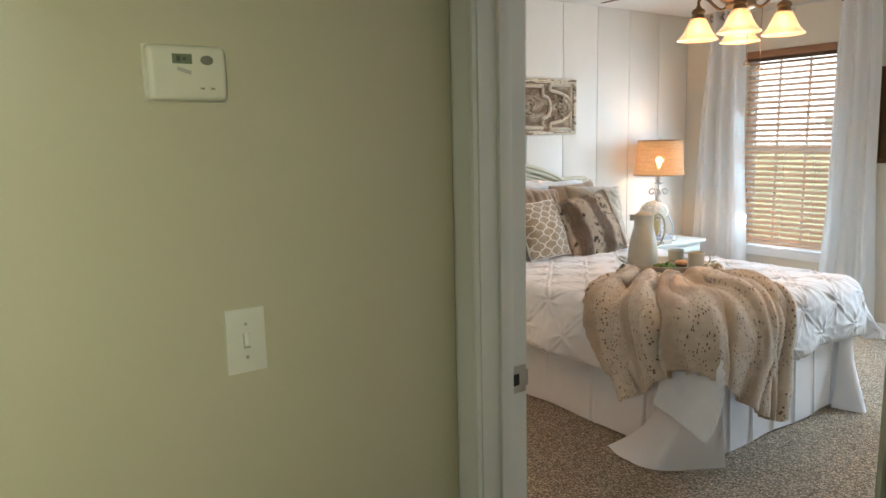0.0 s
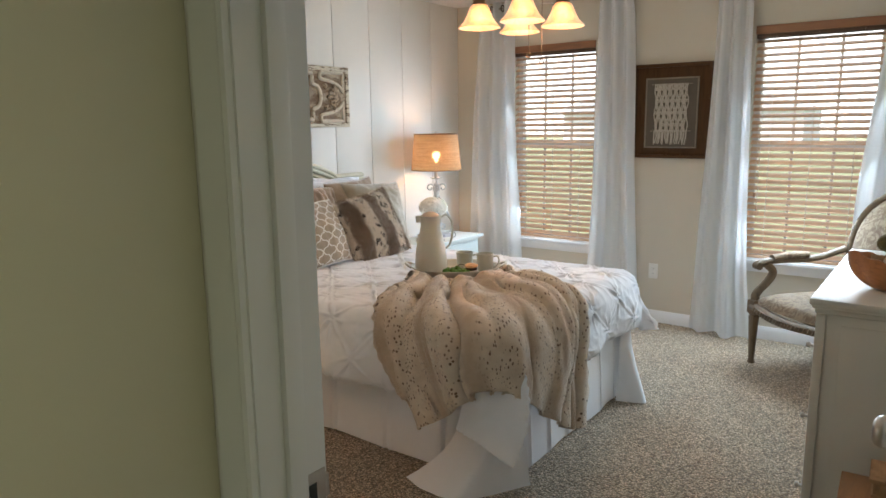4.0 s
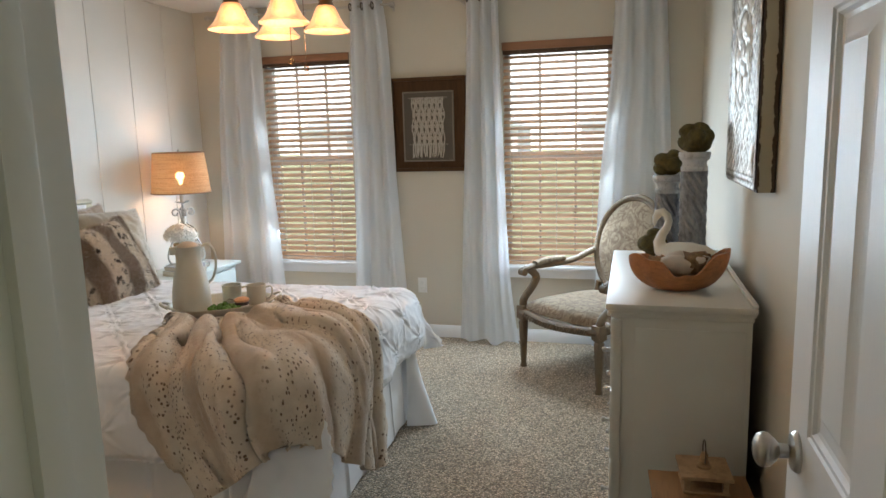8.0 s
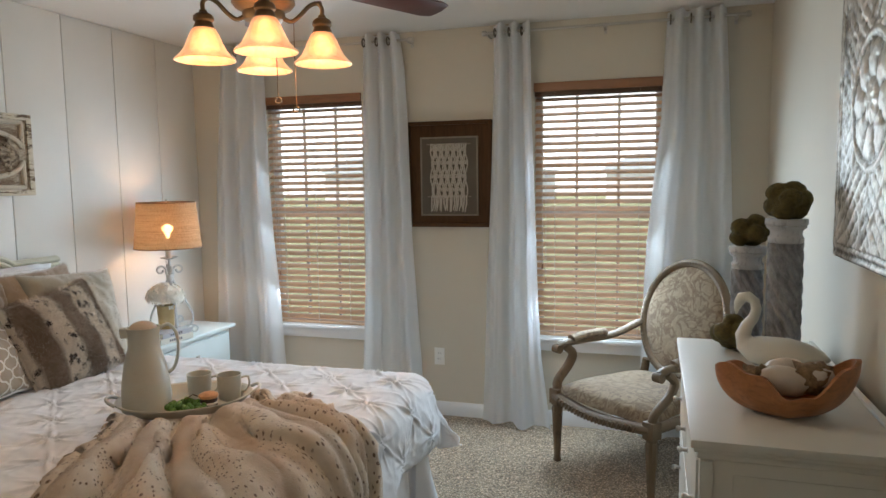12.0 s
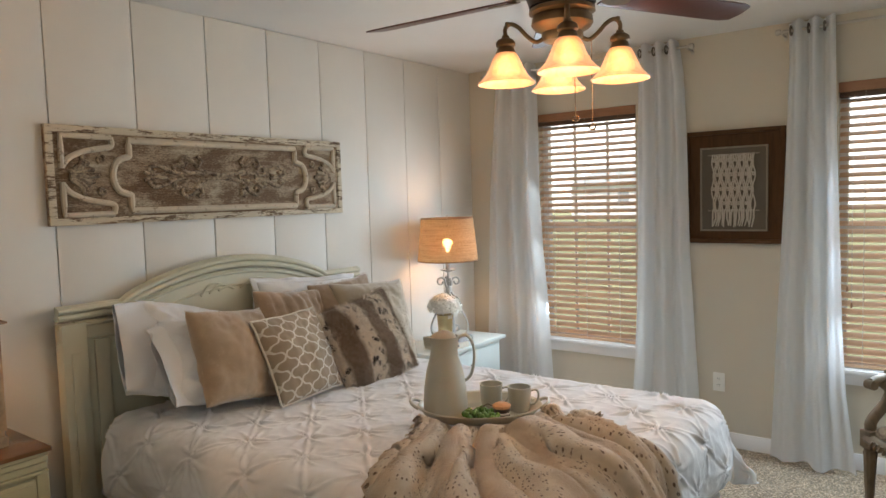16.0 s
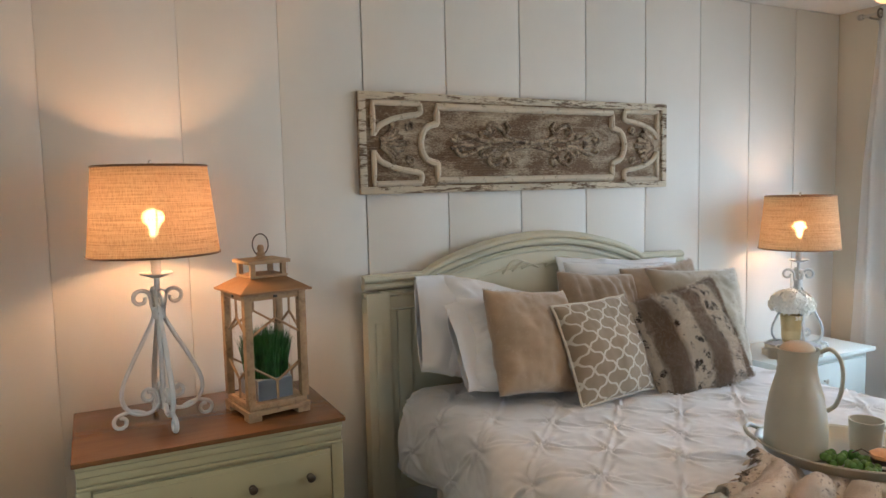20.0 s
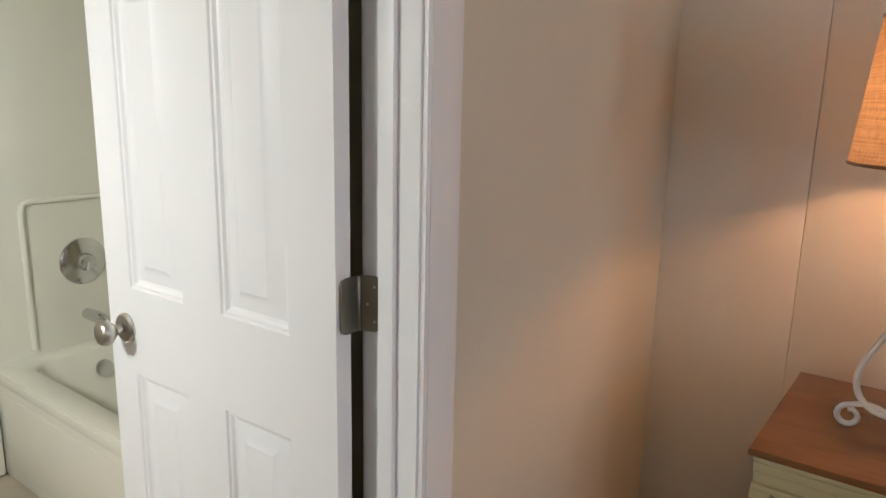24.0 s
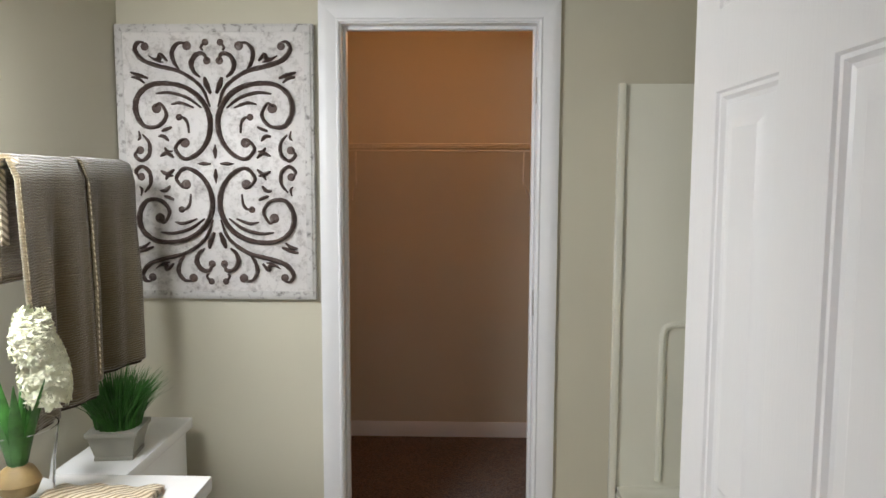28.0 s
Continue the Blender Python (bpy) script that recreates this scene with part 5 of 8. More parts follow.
            out = Vector((math.copysign(abs(a) ** 6, a), 0, math.copysign(abs(b) ** 6, b)))
            ripple = 0.014 * math.sin(17 * u * 3.1 + seed) + 0.030 * noise.noise(Vector((a * 5, b * 5, seed)))
            return p + out * flange * v + Vector((0, ripple * v + 0.022 * v, 0))
        part("flange", sheet(border, 160, 4, 0.002), material, r, angle=180)
    if sleeve:
        def hem(u, v):
            q = 6.2832 * u
            k = 0.55 + 0.45 * v
            wob = noise.noise(Vector((math.cos(q) * 1.6, math.sin(q) * 1.6, seed + 1.3 * v)))
            y = math.sin(q) * (t * 0.28 - 0.050 * v) + 0.040 * v * wob - 0.012 * v
            z = math.cos(q) * h * 0.5 * (1.02 - 0.10 * v) + 0.018 * v * wob - 0.030 * v * k
            x = -w / 2 + 0.075 - (sleeve + 0.075) * v - 0.020 * math.cos(q) * v + 0.016 * wob * v
            return (x, y, z)
        part("open_end", sheet(hem, 72, 14, 0.0025), material, r, "open end of the pillowcase")
    if fur:
        rr = random.Random(seed * 31)
        bm = bmesh.new()
        front = side(-1)
        for i in range(fur):
            u, v = rr.random(), rr.random()
            if i % 4 == 0:
                e = rr.choice((0.003, 0.997))
                u, v = (e, v) if rr.random() < 0.5 else (u, e)
            p, pu, pv = (Vector(front(*q)) for q in ((u, v), (min(1, u + 0.01), v), (u, min(1, v + 0.01))))
            nrm = (pu - p).cross(pv - p)
            nrm = nrm.normalized() if nrm.length > 1e-9 else Vector((0, -1, 0))
            away = Vector((p.x, 0, p.z)) * 0.9 + Vector((rr.uniform(-0.3, 0.3), 0, rr.uniform(-0.45, 0.15)))
            L = nap * rr.uniform(0.6, 1.25)
            tip = p + nrm * L * rr.uniform(0.35, 0.75) + away.normalized() * L * 0.8
            w0 = Vector((rr.uniform(-1, 1), 0, rr.uniform(-1, 1))).normalized() * 0.0009
            mid = p.lerp(tip, 0.55) + nrm * L * 0.12
            va, vb, vc, vd, ve = (bm.verts.new(q) for q in (p - w0, p + w0, mid + w0 * 0.7, mid - w0 * 0.7, tip))
            bm.faces.new((va, vb, vc, vd))
            bm.faces.new((vd, vc, ve))
        part("fur", bm, material, r, angle=180)
    return r


def trellis(name, ground, line):
    m = fabric(name, ground, 0.9, 800)
    k = Nodes(m)
    v = k.coord("Object", (11.2, 1, 12.2))
    s = k.sep(v)
    x, z = s["X"], s["Z"]
    # ogee lattice: two families of diagonal lines, each bent into an S by the other
    p, q = k.math("ADD", x, z), k.math("SUBTRACT", x, z)
    
    def saw(c):
        one = k.math("SINE", k.math("MULTIPLY", c, 6.2832))
        two = k.math("MULTIPLY", k.math("SINE", k.math("MULTIPLY", c, 12.5664)), 0.22)
        return k.math("MULTIPLY", k.math("ADD", one, two), -0.075)

    pw = k.math("ADD", p, saw(q))
    qw = k.math("ADD", q, saw(p))
    ca = k.math("ABSOLUTE", k.math("COSINE", k.math("MULTIPLY", pw, 3.1416)))
    cb = k.math("ABSOLUTE", k.math("COSINE", k.math("MULTIPLY", qw, 3.1416)))
    mask = k.ramp(k.math("MINIMUM", ca, cb), [(0.16, (1, 1, 1)), (0.24, (0, 0, 0))])
    k.color(k.mix(mask, ground, line))
    return m


def plush(name, c, amt=0.14):
    m = fabric(name, c, 0.95, 300, amt, 0.5, 0.7)
    return m


M_trellis = trellis("trellis_cloth", (0.34, 0.27, 0.20), (0.66, 0.62, 0.55))
M_tan = plush("tan_plush", (0.44, 0.32, 0.22))
M_tan2 = plush("fawn_plush", (0.36, 0.26, 0.18), 0.2)
M_brown_fur = spotted_fur("brown_spotted_fur", (0.32, 0.235, 0.165), (0.040, 0.024, 0.016), (0.72, 0.63, 0.52), (34, 14, 24), 0.38, (0.17, 0.11, 0.07), 220)
M_olive = plush("greige_plush", (0.42, 0.37, 0.29))


def lean(x, y, z, tilt, yaw=0.0, roll=0.0):
    return pose(x, y, z) @ pose(0, 0, 0, 0, 0, 90 + yaw) @ pose(0, 0, 0, -tilt, 0, 0) @ pose(0, 0, 0, 0, roll, 0)


pillow("pillow", 0.60, 0.44, 0.26, lean(0.240, 1.465, 0.905, 32, 4, 19), M_cotton, "white cotton pillow in an open-ended case leaning on the headboard", 1, tuck=0.12, sleeve=0.085)
pillow("pillow", 0.66, 0.44, 0.24, lean(0.205, 2.18, 0.940, 16, -2, 4), M_cotton, "white cotton pillow with a flat border leaning on the headboard", 2, tuck=0.12, flange=0.028)
pillow("pillow", 0.47, 0.38, 0.23, lean(0.365, 1.435, 0.880, 33, 10, 14), M_cotton, "white pinch-pleated sham pillow", 3, tuck=0.7, sleeve=0.04)
pillow("throw_pillow", 0.41, 0.43, 0.17, lean(0.365, 1.895, 0.935, 20, 0, 6), M_tan2, "fawn ribbed plush pillow", 4, pleats=7, fur=1500, nap=0.007)
pillow("throw_pillow", 0.43, 0.43, 0.16, lean(0.355, 2.29, 0.945, 20, -3, -3), M_tan2, "fawn plush pillow behind the others", 5, fur=1500, nap=0.008)
pillow("throw_pillow", 0.46, 0.46, 0.18, lean(0.455, 2.375, 0.915, 22, -12, 3), M_olive, "greige plush pillow beside the fur one", 6, fur=2500, nap=0.006)
pillow("throw_pillow", 0.40, 0.41, 0.17, lean(0.480, 1.460, 0.925, 24, 6, 7), M_tan, "tan velvet plush pillow", 7, fur=1500, nap=0.006)
pillow("throw_pillow", 0.385, 0.39, 0.15, lean(0.595, 1.715, 0.888, 25, 4, -1), M_trellis, "taupe and cream trellis pattern pillow", 8, piping=M_rope)
pillow("throw_pillow", 0.48, 0.44, 0.19, lean(0.625, 2.130, 0.868, 24, -5, -8), M_brown_fur, "brown and cream striped faux fur pillow with dark spots", 9, fur=14000, nap=0.016)

# ---------------------------------------------------------------- carved wall panel above the bed
M_carved = distressed("whitewashed_wood", (0.64, 0.56, 0.43), (0.15, 0.09, 0.05), 0.75, 13, 0.47, (0.6, 1, 3.6), 0.03, 70)
M_carved_hi = distressed("whitewashed_relief", (0.64, 0.555, 0.435), (0.24, 0.16, 0.10), 0.75, 26, 0.40, (1, 1, 1), 0.06, 90)
M_carved_mid = distressed("brown_relief", (0.46, 0.36, 0.25), (0.10, 0.06, 0.034), 0.75, 26, 0.50, (1, 1, 1), 0.08, 90)
M_board = distressed("dry_brushed_board", (0.60, 0.505, 0.375), (0.17, 0.10, 0.052), 0.75, 5.5, 0.55, (0.8, 1, 2.2), 0.09, 90)
wp = thing("carved_panel", pose(0.0, 1.767, 1.708, 0, 0, 90), "whitewashed carved wooden panel hung above the headboard", "wall art")
PW, PH = 1.652, 0.415
part("board", span(-PW / 2, PW / 2, -0.022, -0.002, -PH / 2, PH / 2, 0.002), M_board, wp)
# combed lines across the field
for i in range(27):
    z = -0.148 + i * 0.0114
    part("comb_line", span(-0.466, 0.466, -0.0242, -0.0215, z - 0.0032, z + 0.0032, 0.0012), M_board, wp)
for bm in (span(-PW / 2, PW / 2, -0.032, -0.022, PH / 2 - 0.030, PH / 2, 0.003), span(-PW / 2, PW / 2, -0.032, -0.022, -PH / 2, -PH / 2 + 0.030, 0.003), span(-PW / 2, -PW / 2 + 0.03, -0.0325, -0.022, -PH / 2 + 0.03, PH / 2 - 0.03, 0.003), span(PW / 2 - 0.03, PW / 2, -0.0325, -0.022, -PH / 2 + 0.03, PH / 2 - 0.03, 0.003)):
    part("border", bm, M_carved, wp)


def ridge(pts, r=0.010, y=-0.026):
    return tube([(x, y, z) for x, z in pts], r * 1.15, 8, flat=1.0)


def pts2(p, n=8):
    return [(q.x, q.z) for q in bez([(a, 0, b) for a, b in p], n)]


def straight(p, n=3):
    out = []
    for a, b in zip(p, p[1:]):
        out += [(a[0] + (b[0] - a[0]) * i / n, a[1] + (b[1] - a[1]) * i / n) for i in range(n)]
    return out + [p[-1]]


half = straight([(0.0, 0.155), (0.475, 0.155), (0.475, 0.085)]) + pts2([(0.475, 0.085), (0.53, 0.062), (0.552, 0.0), (0.53, -0.062), (0.475, -0.085)]) + straight([(0.475, -0.085), (0.475, -0.155), (0.0, -0.155)])
for s in (-1, 1):
    part("cartouche_moulding", ridge([(s * x, z) for x, z in half], 0.013), M_carved_hi, wp)
    for v in (-1, 1):
        q = straight([(0.555, 0.165), (0.765, 0.165), (0.765, 0.028)]) + pts2([(0.765, 0.036), (0.735, 0.072), (0.68, 0.098), (0.62, 0.112), (0.555, 0.126), (0.555, 0.165)])
        part("corner_moulding", ridge([(s * x, v * z) for x, z in q], 0.011), M_carved_hi, wp)
    for k in range(-3, 4):
        tip = (0.70 - 0.018 * abs(k) , 0.030 * k)
        part("shell_petal", ridge([(s * x, z) for x, z in pts2([(0.735, 0.004 * k), (0.69, 0.016 * k), (0.645 + 0.012 * abs(k), 0.027 * k), (0.615 + 0.02 * abs(k), 0.024 * k)])], 0.0095), M_carved_mid, wp)
    for v in (-1, 1):
        part("shell_scroll", ridge([(s * (0.600 + 0.018 * math.cos(radians(a)) * (1 - a / 700)), v * (0.070 + 0.018 * math.sin(radians(a)) * (1 - a / 700))) for a in range(-60, 400, 30)], 0.006), M_carved_mid, wp)
        part("scroll", ridge([(s * x, v * z) for x, z in pts2([(0.0, 0.006), (0.06, 0.014), (0.12, 0.030), (0.165, 0.075), (0.205, 0.092), (0.225, 0.072), (0.210, 0.052), (0.193, 0.062)])], 0.0092), M_carved_mid, wp)
        part("scroll", ridge([(s * x, v * z) for x, z in pts2([(0.10, 0.010), (0.15, 0.020), (0.19, 0.018), (0.235, 0.050), (0.262, 0.046), (0.258, 0.026)])], 0.0088), M_carved_mid, wp)
        part("scroll", ridge([(s * x, v * z) for x, z in pts2([(0.20, 0.006), (0.27, 0.018), (0.32, 0.042), (0.365, 0.048), (0.385, 0.030), (0.366, 0.018), (0.355, 0.030)])], 0.0088), M_carved_mid, wp)
        part("leaf", ridge([(s * x, v * z) for x, z in pts2([(0.135, 0.045), (0.115, 0.075), (0.135, 0.098)])], 0.0092), M_carved_mid, wp)
        part("leaf", ridge([(s * x, v * z) for x, z in pts2([(0.30, 0.010), (0.36, 0.004), (0.41, 0.018)])], 0.008), M_carved_mid, wp)

# ---------------------------------------------------------------- tray with breakfast things
M_cream_glaze = mottled("cream_glaze", (0.57, 0.55, 0.475), 0.32, 9, 0.05, 120, 0.05)
M_grape = mottled("green_grapes", (0.10, 0.22, 0.04), 0.25, 30, 0.2)
M_cake = mottled("glazed_cake", (0.62, 0.32, 0.16), 0.6, 40, 0.3, 200, 0.5)
M_choc = mottled("chocolate", (0.05, 0.022, 0.012), 0.5, 30, 0.2)
M_creamy = mottled("whipped_cream", (0.75, 0.70, 0.62), 0.6, 20, 0.05)
TZ = 0.748
tr = thing("serving_tray", pose(1.535, 1.775, TZ, 0, 0, 33), "oval cream enamel tray resting on the throw", "tray")
sx = Matrix.Diagonal((1.12, 0.84, 1, 1))
part("dish", lathe([(0.0, 0.0), (0.165, 0.0), (0.184, 0.010), (0.201, 0.034), (0.210, 0.040), (0.209, 0.044), (0.198, 0.041), (0.180, 0.016), (0.163, 0.005), (0.0, 0.005)], 48, sx), M_cream_glaze, tr)
for s in (-1, 1):
    part("handle", tube(bez([(s * 0.226, -0.05, 0.040), (s * 0.250, -0.035, 0.052), (s * 0.260, 0.0, 0.056), (s * 0.250, 0.035, 0.052), (s * 0.226, 0.05, 0.040)], 5), 0.006, 8), M_cream_glaze, tr)
pt = thing("pitcher", pose(1.432, 1.700, TZ + 0.005, 0, 0, 38), "tall cream ceramic pitcher with a lid", "pitcher")
part("body", lathe([(0.0, 0.0), (0.076, 0.0), (0.082, 0.006), (0.083, 0.05), (0.080, 0.10), (0.069, 0.17), (0.054, 0.225), (0.0505, 0.25), (0.054, 0.288), (0.057, 0.300), (0.0535, 0.300), (0.049, 0.285), (0.046, 0.25), (0.0, 0.245)], 36), M_cream_glaze, pt)
part("spout", moved(lathe([(0.020, -0.02), (0.022, 0.012), (0.017, 0.014), (0.012, -0.01)], 14), pose(-0.050, 0, 0.286) @ Matrix.Diagonal((1.25, 0.8, 1, 1))), M_cream_glaze, pt)
part("handle", tube(bez([(0.052, 0, 0.290), (0.082, 0, 0.302), (0.108, 0, 0.268), (0.112, 0, 0.205), (0.098, 0, 0.150), (0.076, 0, 0.128)], 6), 0.0085, 10, flat=0.7), M_cream_glaze, pt)
part("lid", lathe([(0.0, 0.319), (0.02, 0.318), (0.036, 0.311), (0.046, 0.299), (0.046, 0.293), (0.0, 0.293)], 28), mottled("wooden_lid", (0.50, 0.42, 0.33), 0.5, 12, 0.1), pt)


def mug(m):
    g = thing("mug", m, "cream ceramic mug on the tray", "mug", "mugs on the tray")
    part("cup", lathe([(0.0, 0.0), (0.034, 0.0), (0.039, 0.004), (0.0425, 0.05), (0.044, 0.090), (0.0455, 0.094), (0.042, 0.094), (0.040, 0.05), (0.036, 0.008), (0.0, 0.007)], 30), M_cream_glaze, g)
    part("handle", tube(bez([(0.042, 0, 0.078), (0.066, 0, 0.080), (0.072, 0, 0.055), (0.060, 0, 0.030), (0.040, 0, 0.024)], 6), 0.0055, 8, flat=0.75), M_cream_glaze, g)


mug(pose(1.530, 1.865, TZ + 0.005, 0, 0, 25))
mug(pose(1.645, 1.885, TZ + 0.005, 0, 0, 32))
pl = tagged(part("saucer", lathe([(0.0, 0.0), (0.045, 0.0), (0.075, 0.008), (0.077, 0.010), (0.045, 0.004), (0.0, 0.004)], 32), M_cream_glaze), "small cream saucer on the tray", "saucer")
pl.matrix_world = pose(1.625, 1.755, TZ + 0.006)
gr = thing("grapes", pose(1.585, 1.715, TZ + 0.012), "bunch of green grapes on the tray", "grapes")
rg = random.Random(3)
g0 = None
for i in range(34):
    a, r = rg.uniform(0, 6.28), 0.055 * math.sqrt(rg.random())
    z = 0.011 + 0.030 * rg.random() * (1 - r / 0.06)
    m = pose(r * math.cos(a) * 1.3, r * math.sin(a), z)
    if g0 is None:
        g0 = part("grape", lathe([(0, -0.012), (0.006, -0.0105), (0.0105, -0.005), (0.0112, 0.001), (0.0095, 0.007), (0.005, 0.011), (0, 0.012)], 10), M_grape, gr)
        g0.matrix_local = m
    else:
        same("grape", g0, gr, m)
part("stem", tube([(0.0, 0, 0.04), (0.02, 0.01, 0.055), (0.04, 0.01, 0.05)], 0.002, 6), M_bark, gr)
ck = thing("cake", pose(1.640, 1.765, TZ + 0.011), "small layered cake on the saucer", "cake")
for z0, z1, mm in ((0, 0.014, M_choc), (0.014, 0.022, M_creamy), (0.022, 0.036, M_choc)):
    part("layer", lathe([(0.0, z0), (0.029, z0), (0.031, (z0 + z1) / 2), (0.029, z1), (0.0, z1)], 22), mm, ck)
part("icing", lathe([(0.030, 0.036), (0.034, 0.040), (0.033, 0.047), (0.022, 0.054), (0.0, 0.056)], 22, lobes=7, lobe=0.05), M_cake, ck)

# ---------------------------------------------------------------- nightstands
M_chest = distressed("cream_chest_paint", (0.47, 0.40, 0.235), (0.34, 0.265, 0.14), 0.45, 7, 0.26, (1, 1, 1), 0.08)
M_topwood = wood("orange_brown_top", (0.175, 0.074, 0.027), 0.17, "y", 4, 0.22)
M_knob = mottled("antique_knob", (0.10, 0.075, 0.055), 0.35, 40, 0.3, metal=0.8)
ns = thing("nightstand_chest", pose(0.02, 0.27, 0), "cream painted chest with a brown wooden top and dark knobs", "nightstand")
y0, y1, d, h = -0.395, 0.395, 0.50, 0.775
part("top", span(0.0, d + 0.018, y0 - 0.008, y1 + 0.008, h - 0.016, h, 0.004), M_topwood, ns)
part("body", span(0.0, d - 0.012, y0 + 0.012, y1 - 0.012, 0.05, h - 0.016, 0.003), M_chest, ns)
for z0, z1, e in ((h - 0.030, h - 0.016, 0.012), (h - 0.052, h - 0.030, 0.008), (h - 0.078, h - 0.052, 0.003), (h - 0.092, h - 0.078, 0.008)):
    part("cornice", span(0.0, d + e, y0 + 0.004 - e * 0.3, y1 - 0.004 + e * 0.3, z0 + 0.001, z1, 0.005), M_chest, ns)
for sgn in (-1, 1):
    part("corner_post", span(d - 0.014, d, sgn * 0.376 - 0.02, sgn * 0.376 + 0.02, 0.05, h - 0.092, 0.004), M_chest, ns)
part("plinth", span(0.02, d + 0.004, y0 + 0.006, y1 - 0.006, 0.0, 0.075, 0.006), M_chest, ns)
for z0, z1 in ((0.515, 0.672), (0.305, 0.495), (0.095, 0.285)):
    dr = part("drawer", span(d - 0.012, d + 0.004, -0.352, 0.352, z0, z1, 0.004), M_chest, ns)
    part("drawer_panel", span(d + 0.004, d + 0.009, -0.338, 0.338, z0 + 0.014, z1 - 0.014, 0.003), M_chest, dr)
    for y in (-0.277, -0.092, 0.092, 0.277):
        part("drawer_knob", lathe([(0.0, 0.0), (0.012, 0.0), (0.012, 0.003), (0.005, 0.006), (0.005, 0.012), (0.012, 0.017), (0.0135, 0.022), (0.010, 0.027), (0.004, 0.029), (0.0, 0.029)], 18, pose(d + 0.009, y, (z0 + z1) / 2, 0, 90, 0)), M_knob, dr)

M_blue = mottled("pale_blue_paint", (0.61, 0.66, 0.65), 0.4, 5, 0.05)
n2 = thing("nightstand", pose(0.02, 3.36, 0), "pale blue painted nightstand beside the bed", "nightstand")
part("top", span(0.0, 0.40, -0.39, 0.40, 0.578, 0.600, 0.005), M_blue, n2)
part("body", span(0.0, 0.365, -0.365, 0.37, 0.12, 0.578, 0.004), M_blue, n2)
for z0, z1 in ((0.37, 0.55), (0.16, 0.345)):
    dr = part("drawer", span(0.365, 0.376, -0.33, 0.335, z0, z1, 0.004), M_blue, n2)
    part("drawer_knob", lathe([(0.006, 0), (0.006, 0.012), (0.014, 0.018), (0.0, 0.024)], 16, pose(0.376, 0, (z0 + z1) / 2, 0, 90, 0)), M_steel, dr)
for a in (0.03, 0.335):
    for b in (-0.335, 0.34):
        part("leg", span(a - 0.022, a + 0.022, b - 0.022, b + 0.022, 0.0, 0.12, 0.004), M_blue, n2)

# ---------------------------------------------------------------- scrolled iron table lamps
M_iron = distressed("white_iron", (0.62, 0.63, 0.63), (0.30, 0.28, 0.25), 0.5, 40, 0.34, (1, 1, 1), 0.06, 120)


def burlap(name):
    m = bpy.data.materials.new(name)
    m.use_nodes = True
    nt = m.node_tree
    k = Nodes(m)
    uv = k.coord("Object", (1, 1, 1))
    hor = k.noise(k.coord("Object", (5, 5, 260)), 1.0, 3.0, 0.7)
    fine = k.noise(k.coord("Object", (300, 300, 40)), 1.0, 2.0, 0.6)
    th = k.math("ADD", k.math("MULTIPLY", hor, 0.6), k.math("MULTIPLY", fine, 0.4))
    col = k.ramp(th, [(0.34, (0.20, 0.138, 0.083)), (0.60, (0.43, 0.32, 0.205))])
    nt.nodes.remove(k.p)
    d, t, mx = nt.nodes.new("ShaderNodeBsdfDiffuse"), nt.nodes.new("ShaderNodeBsdfTranslucent"), nt.nodes.new("ShaderNodeMixShader")
    tr = nt.nodes.new("ShaderNodeBsdfTransparent")
    m2 = nt.nodes.new("ShaderNodeMixShader")
    m3 = nt.nodes.new("ShaderNodeMixShader")
    soft = nt.nodes.new("ShaderNodeBsdfRefraction")
    soft.inputs["IOR"].default_value, soft.inputs["Roughness"].default_value = 1.15, 0.32
    soft.inputs["Color"].default_value = (1.0, 0.62, 0.32, 1)
    m3.inputs[0].default_value = 0.09
    mx.inputs[0].default_value = 0.32
    m2.inputs[0].default_value = 0.022
    nt.links.new(col, d.inputs["Color"])
    nt.links.new(col, t.inputs["Color"])
    nt.links.new(d.outputs[0], mx.inputs[1])
    nt.links.new(t.outputs[0], mx.inputs[2])
    nt.links.new(mx.outputs[0], m3.inputs[1])
    nt.links.new(soft.outputs[0], m3.inputs[2])
    nt.links.new(m3.outputs[0], m2.inputs[1])
    nt.links.new(tr.outputs[0], m2.inputs[2])
    b = nt.nodes.new("ShaderNodeBump")
    b.inputs["Strength"].default_value, b.inputs["Distance"].default_value = 0.5, 0.001
    nt.links.new(th, b.inputs["Height"])
    nt.links.new(b.outputs["Normal"], d.inputs["Normal"])
    nt.links.new(m2.outputs[0], nt.nodes["Material Output"].inputs["Surface"])
    return m


M_burlap = burlap("burlap_shade")
M_trimtape = fabric("brown_trim_tape", (0.16, 0.09, 0.05), 0.9, 500)
M_bulb = glow("lamp_bulb", (1.0, 0.76, 0.48), 34.0)


